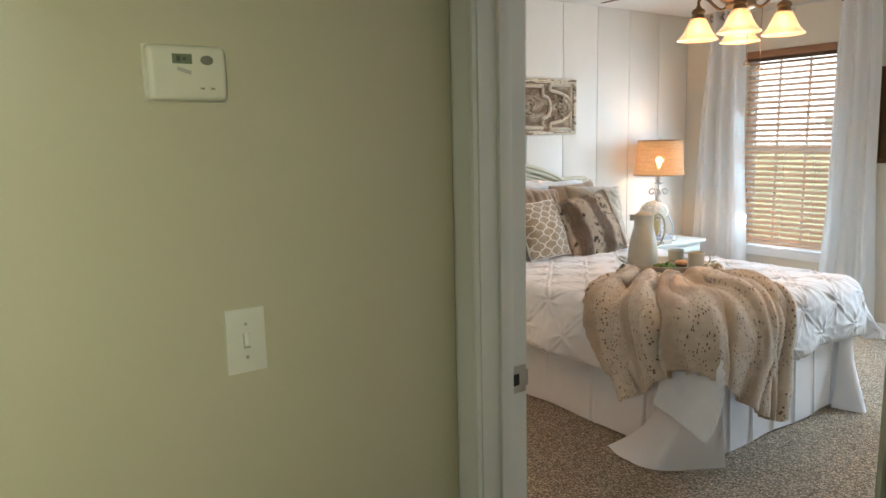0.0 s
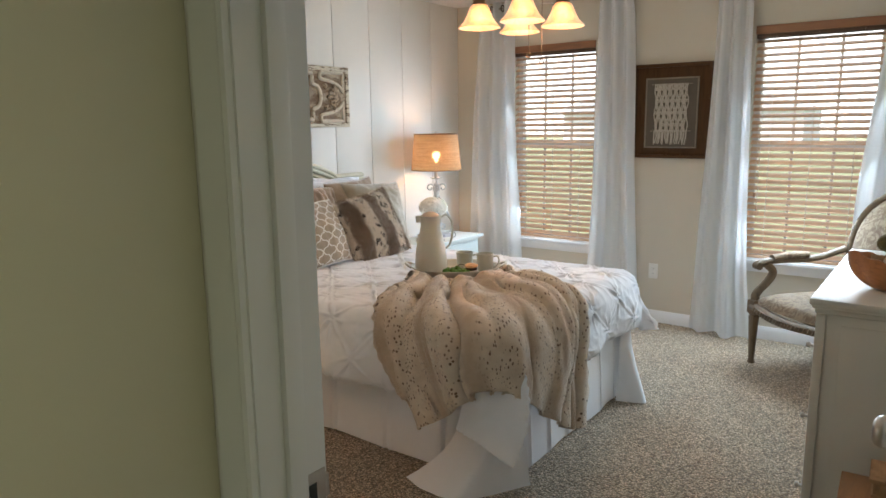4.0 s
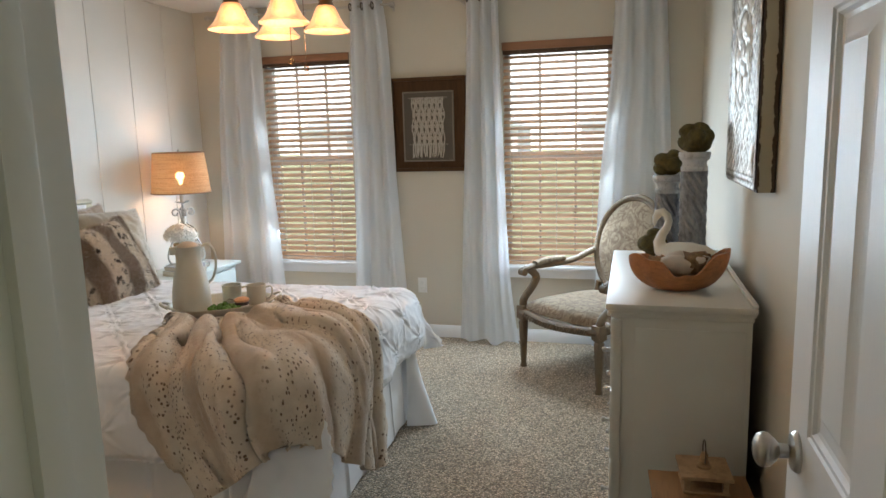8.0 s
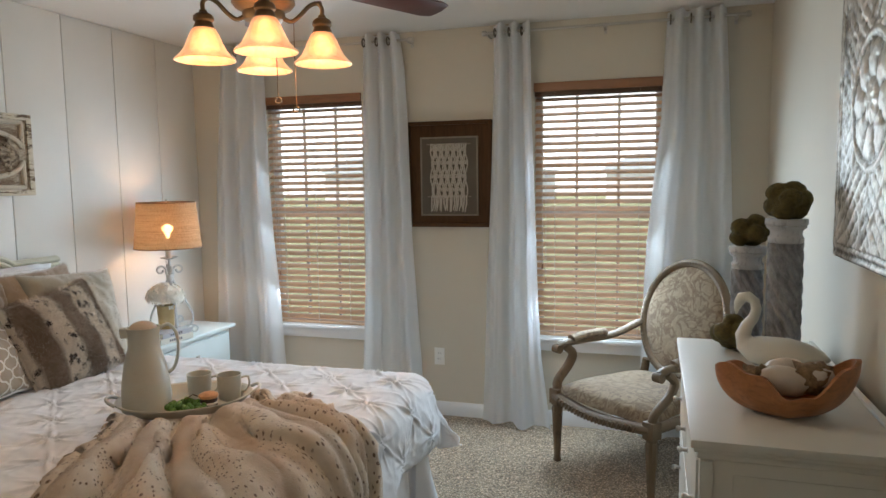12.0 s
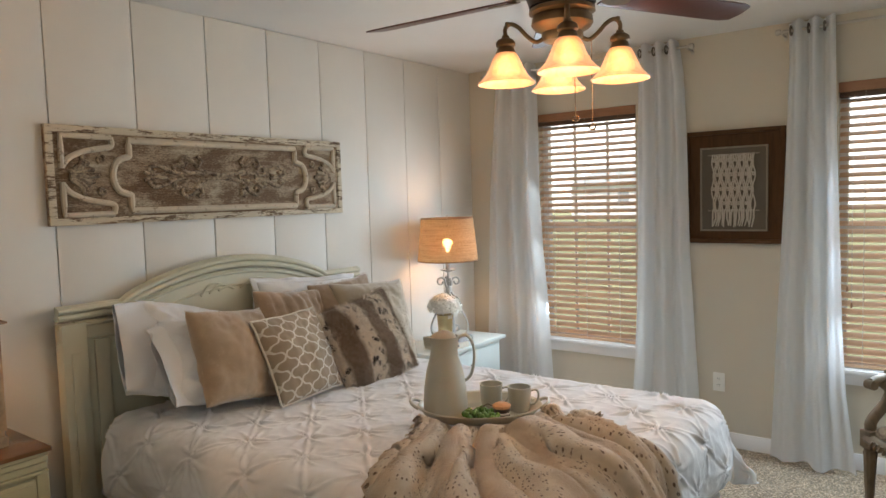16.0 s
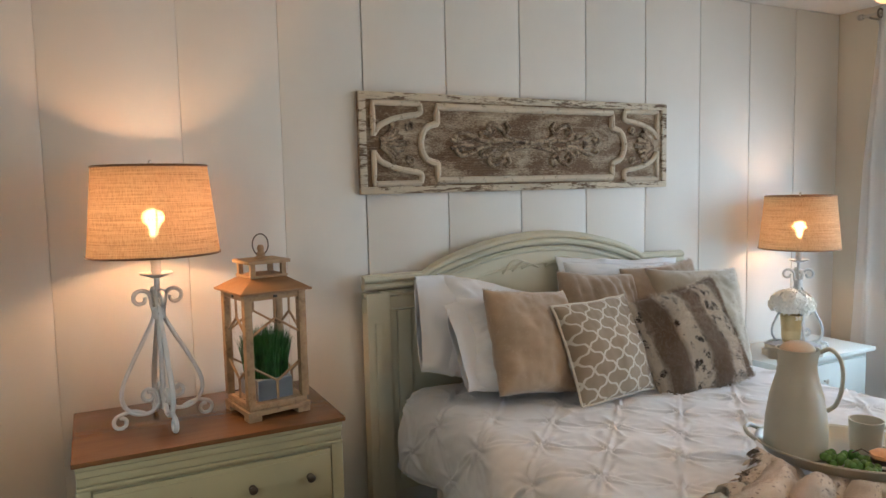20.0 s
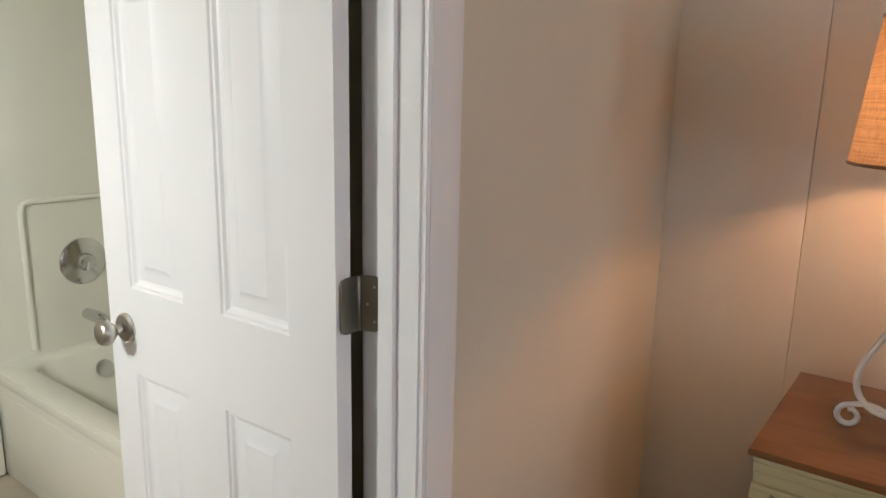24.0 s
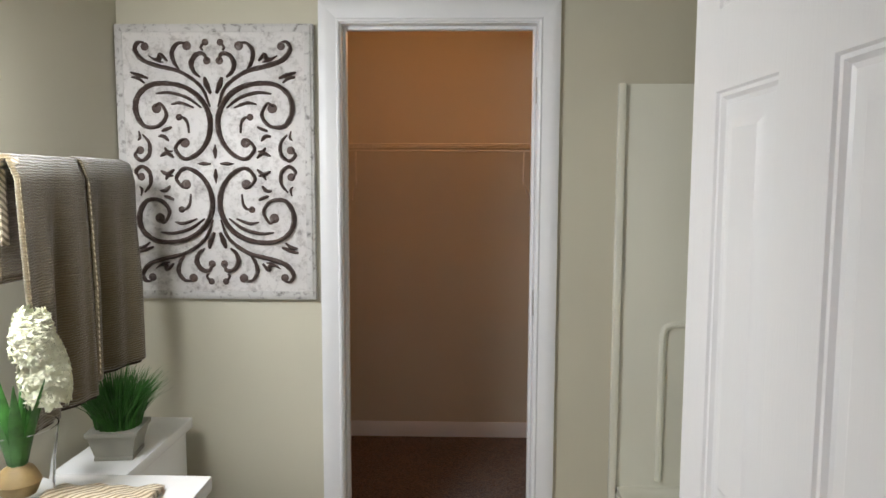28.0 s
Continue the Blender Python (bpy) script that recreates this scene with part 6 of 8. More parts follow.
def table_lamp(m, watts):
    L = thing("table_lamp", m, "white scrolled iron table lamp with a burlap drum shade, lit", "lamp", "table lamps by the bed")
    part("stem", tube([(0, 0, 0.045), (0, 0, 0.50)], 0.0085, 10), M_iron, L)
    part("candle_cup", lathe([(0.0, 0.478), (0.012, 0.478), (0.022, 0.482), (0.050, 0.492), (0.051, 0.495), (0.020, 0.488), (0.0, 0.488)], 24), M_iron, L)
    part("socket", lathe([(0.014, 0.49), (0.016, 0.50), (0.016, 0.60), (0.0, 0.60)], 16), M_iron, L)
    part("collar", lathe([(0.0, 0.345), (0.019, 0.345), (0.021, 0.352), (0.021, 0.378), (0.019, 0.385), (0.0, 0.385)], 14), M_iron, L)
    leg = [(0.052 + 0.030 * math.cos(radians(a)) * (1 - i / 26), 0, 0.415 + 0.030 * math.sin(radians(a)) * (1 - i / 26)) for i, a in list(enumerate(range(170, -200, -24)))[::-1]]
    leg = leg + [tuple(p) for p in bez([(0.020, 0, 0.395), (0.016, 0, 0.355), (0.040, 0, 0.300), (0.086, 0, 0.215), (0.122, 0, 0.135), (0.122, 0, 0.082), (0.090, 0, 0.046), (0.042, 0, 0.042), (0.014, 0, 0.068)], 6)]
    foot = [tuple(p) for p in bez([(0.060, 0, 0.044), (0.085, 0, 0.054), (0.108, 0, 0.056), (0.132, 0, 0.050)], 5)]
    foot += [(0.132 + 0.024 * math.sin(radians(a)) * (1 - a / 900), 0, 0.026 + 0.024 * math.cos(radians(a)) * (1 - a / 900)) for a in range(10, 400, 26)]
    inner = [tuple(p) for p in bez([(0.014, 0, 0.068), (0.022, 0, 0.105), (0.045, 0, 0.120)], 5)]
    inner += [(0.045 + 0.022 * math.sin(radians(a)) * (1 - a / 800), 0, 0.098 + 0.022 * math.cos(radians(a)) * (1 - a / 800)) for a in range(10, 380, 26)]
    for i in range(4):
        r = pose(0, 0, 0, 0, 0, 90 * i)
        part("leg", moved(tube(leg, 0.0085, 8, flat=0.8), r), M_iron, L)
        part("foot_scroll", moved(tube(foot, 0.0078, 8, flat=0.8), r), M_iron, L)
        part("inner_scroll", moved(tube(inner, 0.0075, 8, flat=0.8), r), M_iron, L)
    z0, z1, r0, r1 = 0.553, 0.838, 0.200, 0.172
    sh = part("shade", lathe([(r0, z0), (r0 + (r1 - r0) * 0.5, (z0 + z1) / 2), (r1, z1)], 64), M_burlap, L, "burlap drum shade glowing from the bulb")
    bm = bmesh.new()
    bm.from_mesh(sh.data)
    bmesh.ops.delete(bm, geom=[f for f in bm.faces if len(f.verts) > 4], context="FACES")
    bm.to_mesh(sh.data)
    bm.free()
    for z, r in ((z0 + 0.004, r0), (z1 - 0.004, r1)):
        part("trim", tube([(r * math.cos(q), r * math.sin(q), z) for q in [6.2832 * k / 48 for k in range(48)]], 0.0035, 6, closed=True), M_trimtape, L)
    part("spider", join(*[tube([(0, 0, z1 - 0.02), (r1 * math.cos(q), r1 * math.sin(q), z1 - 0.006)], 0.0018, 6) for q in (0.3, 2.4, 4.5)]), M_steel, L)
    part("harp", tube(bez([(0.016, 0, 0.59), (0.045, 0, 0.66), (0.040, 0, 0.76), (0, 0, 0.818), (-0.040, 0, 0.76), (-0.045, 0, 0.66), (-0.016, 0, 0.59)], 5), 0.002, 6), M_steel, L)
    part("finial", lathe([(0.003, 0.815), (0.003, 0.835), (0.007, 0.842), (0.006, 0.852), (0.0, 0.858)], 12), M_steel, L)
    part("bulb", lathe([(0.011, 0.612), (0.012, 0.632), (0.018, 0.648), (0.025, 0.666), (0.025, 0.680), (0.018, 0.694), (0.0, 0.701)], 20), M_bulb, L).visible_shadow = False
    lamp("lamp_light", "POINT", m @ pose(0, 0, 0.672), watts, (1.0, 0.47, 0.195), 0.028)
    return L


table_lamp(pose(0.285, 0.138, 0.775, 0, 0, 8), 7.0)
table_lamp(pose(0.255, 3.325, 0.601, 0, 0, 50), 3.4)

# ---------------------------------------------------------------- wooden lanterns
M_lantern = distressed("limed_lantern_wood", (0.40, 0.255, 0.135), (0.22, 0.12, 0.056), 0.55, 22, 0.42, (1, 1, 1), 0.12)
M_roofwood = wood("lantern_roof_wood", (0.30, 0.155, 0.065), 0.5, "y", 5, 0.3)
M_clear = mat("clear_glass", (1, 1, 1), 0.02)
M_clear.node_tree.nodes["Principled BSDF"].inputs["Transmission Weight"].default_value = 1.0
M_clear.node_tree.nodes["Principled BSDF"].inputs["IOR"].default_value = 1.1
M_grass = mottled("artificial_grass", (0.022, 0.105, 0.014), 0.6, 40, 0.7, 100, 0.1)
M_zinc = mottled("zinc_pot", (0.34, 0.35, 0.37), 0.5, 15, 0.15, metal=0.5)


def frustum(a0, b0, z0, a1, b1, z1):
    bm = bmesh.new()
    v = [bm.verts.new(p) for p in ((-a0, -b0, z0), (a0, -b0, z0), (a0, b0, z0), (-a0, b0, z0), (-a1, -b1, z1), (a1, -b1, z1), (a1, b1, z1), (-a1, b1, z1))]
    for f in ((3, 2, 1, 0), (4, 5, 6, 7), (0, 1, 5, 4), (1, 2, 6, 5), (2, 3, 7, 6), (3, 0, 4, 7)):
        bm.faces.new([v[i] for i in f])
    return bm


def lantern(m, sw, h, roofw, label):
    """A square lantern: base on feet, corner posts, fretwork, hipped roof, cap and ring. sw: half width, h: height of the posts."""
    L = thing("lantern", m, label, "lantern", "wooden lanterns")
    part("base", join(span(-sw - 0.016, sw + 0.016, -sw - 0.016, sw + 0.016, 0.018, 0.034, 0.003), span(-sw - 0.008, sw + 0.008, -sw - 0.008, sw + 0.008, 0.034, 0.055, 0.003)), M_lantern, L)
    for a in (-1, 1):
        for b in (-1, 1):
            part("foot", box((0.045, 0.045, 0.018), (a * (sw - 0.008), b * (sw - 0.008), 0.009), 0.003), M_lantern, L)
            part("post", span(a * sw - 0.013, a * sw + 0.013, b * sw - 0.013, b * sw + 0.013, 0.055, h, 0.002), M_lantern, L)
    part("top_frame", join(span(-sw + 0.010, sw - 0.010, -sw - 0.009, -sw + 0.009, h - 0.022, h), span(-sw + 0.010, sw - 0.010, sw - 0.009, sw + 0.009, h - 0.022, h), span(-sw - 0.009, -sw + 0.009, -sw + 0.010, sw - 0.010, h - 0.022, h), span(sw - 0.009, sw + 0.009, -sw + 0.010, sw - 0.010, h - 0.022, h)), M_lantern, L)
    w = sw - 0.010
    for q in range(4):
        r = pose(0, 0, 0, 0, 0, 90 * q)
        for zs, z0 in ((1, 0.060), (-1, h - 0.024)):
            e = 0.055
            fret = [[(0, z0), (0, z0 + zs * 0.062)]] + [[(0, z0 + zs * 0.062), (s * w, z0 + zs * (0.062 + e))] for s in (-1, 1)]
            for line in fret:
                part("fretwork", moved(tube([(x, -sw, z) for x, z in line], 0.0048, 6, flat=0.9), r), M_lantern, L)
        part("glass", moved(span(-w, w, -sw + 0.004, -sw + 0.006, 0.058, h - 0.024), r), M_clear, L).visible_shadow = False
    part("roof", join(span(-roofw, roofw, -roofw, roofw, h, h + 0.008, 0.002), frustum(roofw - 0.004, roofw - 0.004, h + 0.008, 0.060, 0.060, h + 0.046)), M_roofwood, L)
    zt = h + 0.046
    part("cap", join(span(-0.066, 0.066, -0.066, 0.066, zt, zt + 0.008, 0.002), *[span(a * 0.054 - 0.008, a * 0.054 + 0.008, b * 0.054 - 0.008, b * 0.054 + 0.008, zt + 0.008, zt + 0.046) for a in (-1, 1) for b in (-1, 1)], span(-0.074, 0.074, -0.074, 0.074, zt + 0.046, zt + 0.058, 0.003)), M_lantern, L)
    part("finial", lathe([(0.022, zt + 0.058), (0.022, zt + 0.064), (0.014, zt + 0.068), (0.015, zt + 0.078), (0.010, zt + 0.082), (0.012, zt + 0.095), (0.008, zt + 0.104), (0.0, zt + 0.106)], 16), M_lantern, L)
    part("ring", tube([(0.0, 0.028 * math.cos(q), zt + 0.106 + 0.036 * math.sin(q)) for q in [6.2832 * k / 24 for k in range(24)]], 0.0022, 6, closed=True), M_knob, L)
    for q in range(4):
        part("clasp", moved(box((0.014, 0.004, 0.008), (0, -sw - 0.011, h - 0.012), 0.001), pose(0, 0, 0, 0, 0, 90 * q)), M_knob, L)
    return L


def grass_tuft(m, radius, hgt, n, seed, w0=0.0032, lean_out=0.35):
    bm = bmesh.new()
    rr = random.Random(seed)
    for i in range(n):
        a, r = rr.uniform(0, 6.28), radius * math.sqrt(rr.random())
        x, y = r * math.cos(a), r * math.sin(a)
        h = hgt * rr.uniform(0.62, 1.0) * (1 - 0.22 * (r / radius) ** 2)
        out = lean_out * (r / radius) * rr.uniform(0.4, 1.3)
        ta = rr.uniform(0, 6.28)
        px, py = math.cos(ta) * w0, math.sin(ta) * w0
        prev = None
        for k in range(4):
            f = k / 3
            cx, cy = x + math.cos(a) * out * h * f * f, y + math.sin(a) * out * h * f * f
            s = 1 - f * 0.92
            pair = [bm.verts.new((cx - px * s, cy - py * s, h * f * (1 - 0.12 * f * out))), bm.verts.new((cx + px * s, cy + py * s, h * f * (1 - 0.12 * f * out)))]
            if prev:
                bm.faces.new((prev[0], prev[1], pair[1], pair[0]))
            prev = pair
    return moved(bm, m)


LAN = pose(0.325, 0.465, 0.775, 0, 0, 10)
lantern(LAN, 0.094, 0.418, 0.124, "limed wooden lantern with a grass pot inside, standing on the chest")
gp = thing("grass_pot", LAN @ pose(0, 0, 0.055), "zinc box of artificial grass inside the lantern", "plant")
part("pot", join(*[span(-0.078 + k * 0.053, -0.030 + k * 0.053, -0.062, 0.062, 0, 0.070, 0.004) for k in range(3)], span(-0.078, 0.076, -0.058, 0.058, 0.002, 0.066)), M_zinc, gp)
part("grass", grass_tuft(pose(0, 0, 0.06), 0.072, 0.190, 2200, 5, 0.0026, 0.16), M_grass, gp)
lantern(pose(3.535, 1.185, 0.0, 0, 0, 3), 0.100, 0.388, 0.150, "small wooden lantern standing on the carpet beside the dresser")

# ---------------------------------------------------------------- books, flowers on the nightstand
M_book1 = mottled("grey_book_cover", (0.42, 0.41, 0.43), 0.5, 15, 0.08)
M_book2 = mottled("cream_book_cover", (0.64, 0.60, 0.52), 0.6, 15, 0.06)
M_pages = mottled("book_pages", (0.66, 0.61, 0.50), 0.9, 60, 0.1)


def book(m, w, l, t, cover, label):
    b = thing("book", m, label, "book", "books on the nightstand")
    part("pages", span(-w / 2 + 0.004, w / 2 - 0.004, -l / 2 + 0.004, l / 2 - 0.004, 0.003, t - 0.003), M_pages, b)
    part("cover", join(span(-w / 2, w / 2, -l / 2, l / 2, 0, 0.003, 0.001), span(-w / 2, w / 2, -l / 2, l / 2, t - 0.003, t, 0.001), span(w / 2 - 0.003, w / 2, -l / 2, l / 2, 0.003, t - 0.003)), cover, b)
    part("spine_title", join(*[box((0.0006, 0.012, t * 0.4), (w / 2 + 0.0003, -0.05 + 0.016 * i, t / 2)) for i in range(6)]), mat("title_ink", (0.14, 0.13, 0.14), 0.6), b)
    return b


book(pose(0.315, 3.20, 0.601, 0, 0, -12), 0.17, 0.24, 0.034, M_book2, "cream hardback book lying on the nightstand")
book(pose(0.318, 3.20, 0.636, 0, 0, -8), 0.16, 0.225, 0.030, M_book1, "grey hardback book lying on top of another")
fv = thing("flower_pot", pose(0.285, 3.235, 0.667), "gold pot of cream hydrangeas on the books", "flowers")
part("pot", lathe([(0.0, 0.0), (0.040, 0.0), (0.043, 0.006), (0.055, 0.140), (0.057, 0.144), (0.052, 0.143), (0.046, 0.02), (0.0, 0.015)], 30), mottled("gold_glaze", (0.60, 0.46, 0.24), 0.3, 8, 0.15, metal=0.7), fv)
M_petal = mottled("cream_petals", (0.86, 0.82, 0.74), 0.7, 20, 0.06)
bm = bmesh.new()
rr = random.Random(8)
for i in range(430):
    dv = Vector((rr.gauss(0, 1), rr.gauss(0, 1), abs(rr.gauss(0, 1)) * 0.9 - 0.25)).normalized()
    c = Vector((dv.x * 0.105, dv.y * 0.105, 0.195 + dv.z * 0.080)) * 1.0
    n = (dv + Vector((rr.uniform(-0.4, 0.4), rr.uniform(-0.4, 0.4), rr.uniform(-0.4, 0.4)))).normalized()
    u = n.orthogonal().normalized()
    w = n.cross(u)
    ph = rr.uniform(0, 6.28)
    for k in range(4):
        q = ph + k * 1.5708
        d1 = u * math.cos(q) + w * math.sin(q)
        d2 = u * math.cos(q + 0.6) + w * math.sin(q + 0.6)
        d3 = u * math.cos(q - 0.6) + w * math.sin(q - 0.6)
        bm.faces.new([bm.verts.new(p) for p in (c, c + d3 * 0.013 + n * 0.005, c + d1 * 0.020 + n * 0.002, c + d2 * 0.013 + n * 0.005)])
part("blossom", bm, M_petal, fv)

# ---------------------------------------------------------------- ceiling fan with four lights
M_brass = mottled("aged_brass", (0.21, 0.145, 0.085), 0.40, 14, 0.25, 200, 0.04, metal=1.0)
M_bronze = mottled("dark_bronze", (0.055, 0.038, 0.028), 0.35, 14, 0.2, 200, 0.04, metal=0.9)
M_blade = wood("mahogany_blade", (0.075, 0.022, 0.014), 0.35, "x", 4, 0.35)


def amber_glass(name):
    m = mat(name, (0.85, 0.52, 0.25), 0.45)
    k = Nodes(m)
    v = k.coord("Object")
    a = k.noise(v, 26, 4, 0.6, 1.0)
    col = k.ramp(a, [(0.3, (1.0, 0.52, 0.22)), (0.7, (1.0, 0.64, 0.36))])
    k.color(col)
    k.put(k.p.inputs["Emission Color"], col)
    z = k.sep(v)["Z"]
    k.put(k.p.inputs["Emission Strength"], k.math("MULTIPLY", k.ramp(k.math("MULTIPLY", z, 10.0), [(0.0, (0.46, 0.46, 0.46)), (0.12, (0.60, 0.60, 0.60)), (0.45, (0.72, 0.72, 0.72)), (0.70, (0.62, 0.62, 0.62)), (1.0, (0.34, 0.34, 0.34))]), 0.86))
    k.p.inputs["Transmission Weight"].default_value = 0.22
    k.p.inputs["IOR"].default_value = 1.15
    return m


M_amber = amber_glass("amber_alabaster_glass")
FX, FY = 1.859, 1.868
fan = thing("ceiling_fan", pose(FX, FY, 0), "bronze ceiling fan with mahogany blades and four amber glass lights, lit", "ceiling fan")
part("canopy", lathe([(0.0, H), (0.075, H), (0.075, H - 0.012), (0.055, H - 0.045), (0.020, H - 0.055), (0.020, H - 0.085), (0.0, H - 0.085)], 32), M_bronze, fan)
part("motor", lathe([(0.0, 2.405), (0.06, 2.405), (0.115, 2.385), (0.140, 2.35), (0.142, 2.30), (0.130, 2.262), (0.118, 2.235), (0.112, 2.215), (0.0, 2.215)], 40), M_bronze, fan)
part("switch_housing", lathe([(0.0, 2.214), (0.100, 2.214), (0.112, 2.208), (0.114, 2.195), (0.098, 2.186), (0.104, 2.176), (0.106, 2.155), (0.094, 2.140), (0.070, 2.128), (0.072, 2.118), (0.066, 2.100), (0.030, 2.088), (0.0, 2.086)], 40), M_brass, fan)
for i in range(6):
    a = 2 + 60 * i
    r = pose(0, 0, 2.268, 0, 0, a)
    outl = [(0.19, -0.055), (0.30, -0.062), (0.60, -0.068), (0.80, -0.070), (0.845, -0.055), (0.855, 0.0), (0.845, 0.055), (0.80, 0.070), (0.60, 0.068), (0.30, 0.062), (0.19, 0.055)]
    bl = moved(prism(outl, 0.006, 0.002), pose(0, 0, 0, -90, 0, 0))
    part("blade", moved(bl, r @ pose(0, 0, 0, -12, 0, 0)), M_blade, fan)
    part("blade_iron", moved(join(box((0.12, 0.030, 0.006), (0.155, 0, 0.0), 0.002), moved(lathe([(0.0, 0), (0.040, 0), (0.038, 0.006), (0, 0.006)], 20), pose(0.235, 0, -0.010, -12, 0, 0) @ Matrix.Diagonal((1.5, 0.9, 1, 1)))), r), M_brass, fan)
for i in range(4):
    q = 32 + 90 * i
    r = pose(0, 0, 0, 0, 0, q)
    part("arm", moved(tube(bez([(0.062, 0, 2.112), (0.090, 0, 2.100), (0.120, 0, 2.120), (0.150, 0, 2.152), (0.178, 0, 2.165), (0.196, 0, 2.150), (0.196, 0, 2.120)], 6), 0.0075, 10), r), M_brass, fan)
    part("arm_cap", moved(lathe([(0.0, 2.182), (0.008, 2.180), (0.010, 2.172), (0.006, 2.164), (0.0, 2.164)], 12), r @ pose(0.188, 0, -0.008)), M_brass, fan)
    part("lamp_holder", moved(lathe([(0.0, 2.128), (0.012, 2.126), (0.014, 2.118), (0.026, 2.112), (0.033, 2.104), (0.034, 2.092), (0.028, 2.086), (0.031, 2.076), (0.036, 2.066), (0.0, 2.066)], 24), r @ pose(0.196, 0, 0)), M_brass, fan)
    sh = part("glass_shade", lathe([(0.033, 0.104), (0.039, 0.099), (0.048, 0.082), (0.060, 0.054), (0.074, 0.028), (0.089, 0.011), (0.098, 0.004), (0.1005, 0.0), (0.098, -0.003), (0.091, 0.003), (0.082, 0.012), (0.069, 0.027), (0.056, 0.052), (0.044, 0.080), (0.030, 0.10)], 40), M_amber, fan, "bell-shaped amber glass shade, lit")
    sh.matrix_local = r @ pose(0.196, 0, 1.962)
    sh.visible_shadow = False
    part("bulb", moved(lathe([(0.010, 2.06), (0.014, 2.05), (0.026, 2.02), (0.027, 2.005), (0.018, 1.985), (0.0, 1.978)], 16), r @ pose(0.196, 0, 0)), M_bulb, fan).visible_shadow = False
    c = pose(FX, FY, 0) @ r @ Vector((0.196, 0, 2.0))
    lamp("fan_light", "POINT", pose(*c), 0.50, (1.0, 0.74, 0.48), 0.024)
for x, y, z in ((0.055, -0.02, 1.835), (0.085, 0.05, 1.81)):
    beads = [(0.0007 + 0.0017 * (i % 2), z + i * 0.0028) for i in range(int((2.10 - z) / 0.0028))]
    part("pull_chain", lathe(beads, 6, pose(x, y, 0)), M_brass, fan)
    part("chain_pull", moved(tube([(0.012 * math.cos(t), 0, 0.010 * math.sin(t)) for t in [6.2832 * k / 14 for k in range(14)]], 0.003, 6, closed=True), pose(x, y, z - 0.008)), M_brass, fan)

# ---------------------------------------------------------------- dresser
M_dresser = mottled("white_dresser_paint", (0.68, 0.655, 0.59), 0.35, 4, 0.04, 150, 0.06)
ds = thing("dresser", pose(3.245, 1.40, 0), "white painted dresser with small metal knobs standing against the wall", "dresser")
DW, DL, DHt = 0.46, 1.09, 0.935
part("top", span(-0.012, DW, -0.004, DL + 0.004, DHt - 0.022, DHt, 0.006), M_dresser, ds)
part("cove_moulding", join(span(-0.004, DW - 0.004, 0.006, DL - 0.006, DHt - 0.034, DHt - 0.022, 0.004), span(0.004, DW - 0.008, 0.013, DL - 0.013, DHt - 0.052, DHt - 0.034, 0.006)), M_dresser, ds)
part("back_rail", span(DW - 0.018, DW, 0.0, DL, DHt, DHt + 0.012, 0.004), M_dresser, ds)
part("body", span(0.022, DW - 0.012, 0.018, DL - 0.018, 0.07, DHt - 0.052, 0.003), M_dresser, ds)
part("plinth", span(0.014, DW - 0.012, 0.010, DL - 0.010, 0.0, 0.07, 0.005), M_dresser, ds)
for y in (0.018, DL - 0.018):
    part("side_post", span(0.010, 0.040, y - 0.010 if y < 0.5 else y - 0.022, y + 0.022 if y < 0.5 else y + 0.010, 0.07, DHt - 0.054, 0.004), M_dresser, ds)
part("side_panel", span(0.085, DW - 0.03, 0.0155, 0.019, 0.10, DHt - 0.085, 0.002), M_dresser, ds)
for col in ((0.055, 0.535), (0.555, 1.035)):
    for z0, z1 in ((0.095, 0.345), (0.36, 0.61), (0.625, 0.865)):
        dw = part("drawer", span(0.004, 0.022, col[0], col[1], z0, z1, 0.005), M_dresser, ds)
        for y in (col[0] + 0.05, col[1] - 0.11):
            part("drawer_knob", lathe([(0.0, 0.0), (0.010, 0.0), (0.006, 0.004), (0.005, 0.014), (0.009, 0.019), (0.010, 0.024), (0.007, 0.029), (0.0, 0.030)], 14, pose(0.004, y, (z0 + z1) / 2, 0, -90, 0)), M_steel, dw)

# ---------------------------------------------------------------- pressed metal wall panel
def antiqued_tin(name):
    """Pressed tin: pale on the raised work, dark grime left in the hollows."""
    m = mat(name, (0.5, 0.48, 0.45), 0.44, 0.4)
    k = Nodes(m)
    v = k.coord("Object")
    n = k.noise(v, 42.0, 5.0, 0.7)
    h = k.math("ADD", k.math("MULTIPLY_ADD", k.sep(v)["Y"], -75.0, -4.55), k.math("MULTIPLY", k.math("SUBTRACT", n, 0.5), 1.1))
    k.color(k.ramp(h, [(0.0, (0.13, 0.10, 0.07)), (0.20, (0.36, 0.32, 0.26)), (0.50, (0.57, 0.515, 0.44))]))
    k.bump(k.noise(v, 120.0, 4.0, 0.7), 0.4, 0.002)
    return m


M_tin = antiqued_tin("antiqued_tin")
def chipped_cream(name):
    """Cream enamel, chipped to brown rust along the front and back edges."""
    m = distressed(name, (0.52, 0.45, 0.32), (0.46, 0.39, 0.27), 0.5, 12, 0.3)
    k = Nodes(m)
    v = k.coord("Object")
    near = k.math("ABSOLUTE", k.math("ADD", k.sep(v)["Y"], 0.034))
    chips = k.math("ADD", k.math("MULTIPLY", near, 30.0), k.math("MULTIPLY", k.noise(v, 26.0, 4.0, 0.65), 0.9))
    base = k.p.inputs["Base Color"].links[0].from_socket
    k.color(k.mix(k.ramp(chips, [(0.985, (0, 0, 0)), (1.0, (1, 1, 1))]), base, (0.075, 0.042, 0.022)))
    return m


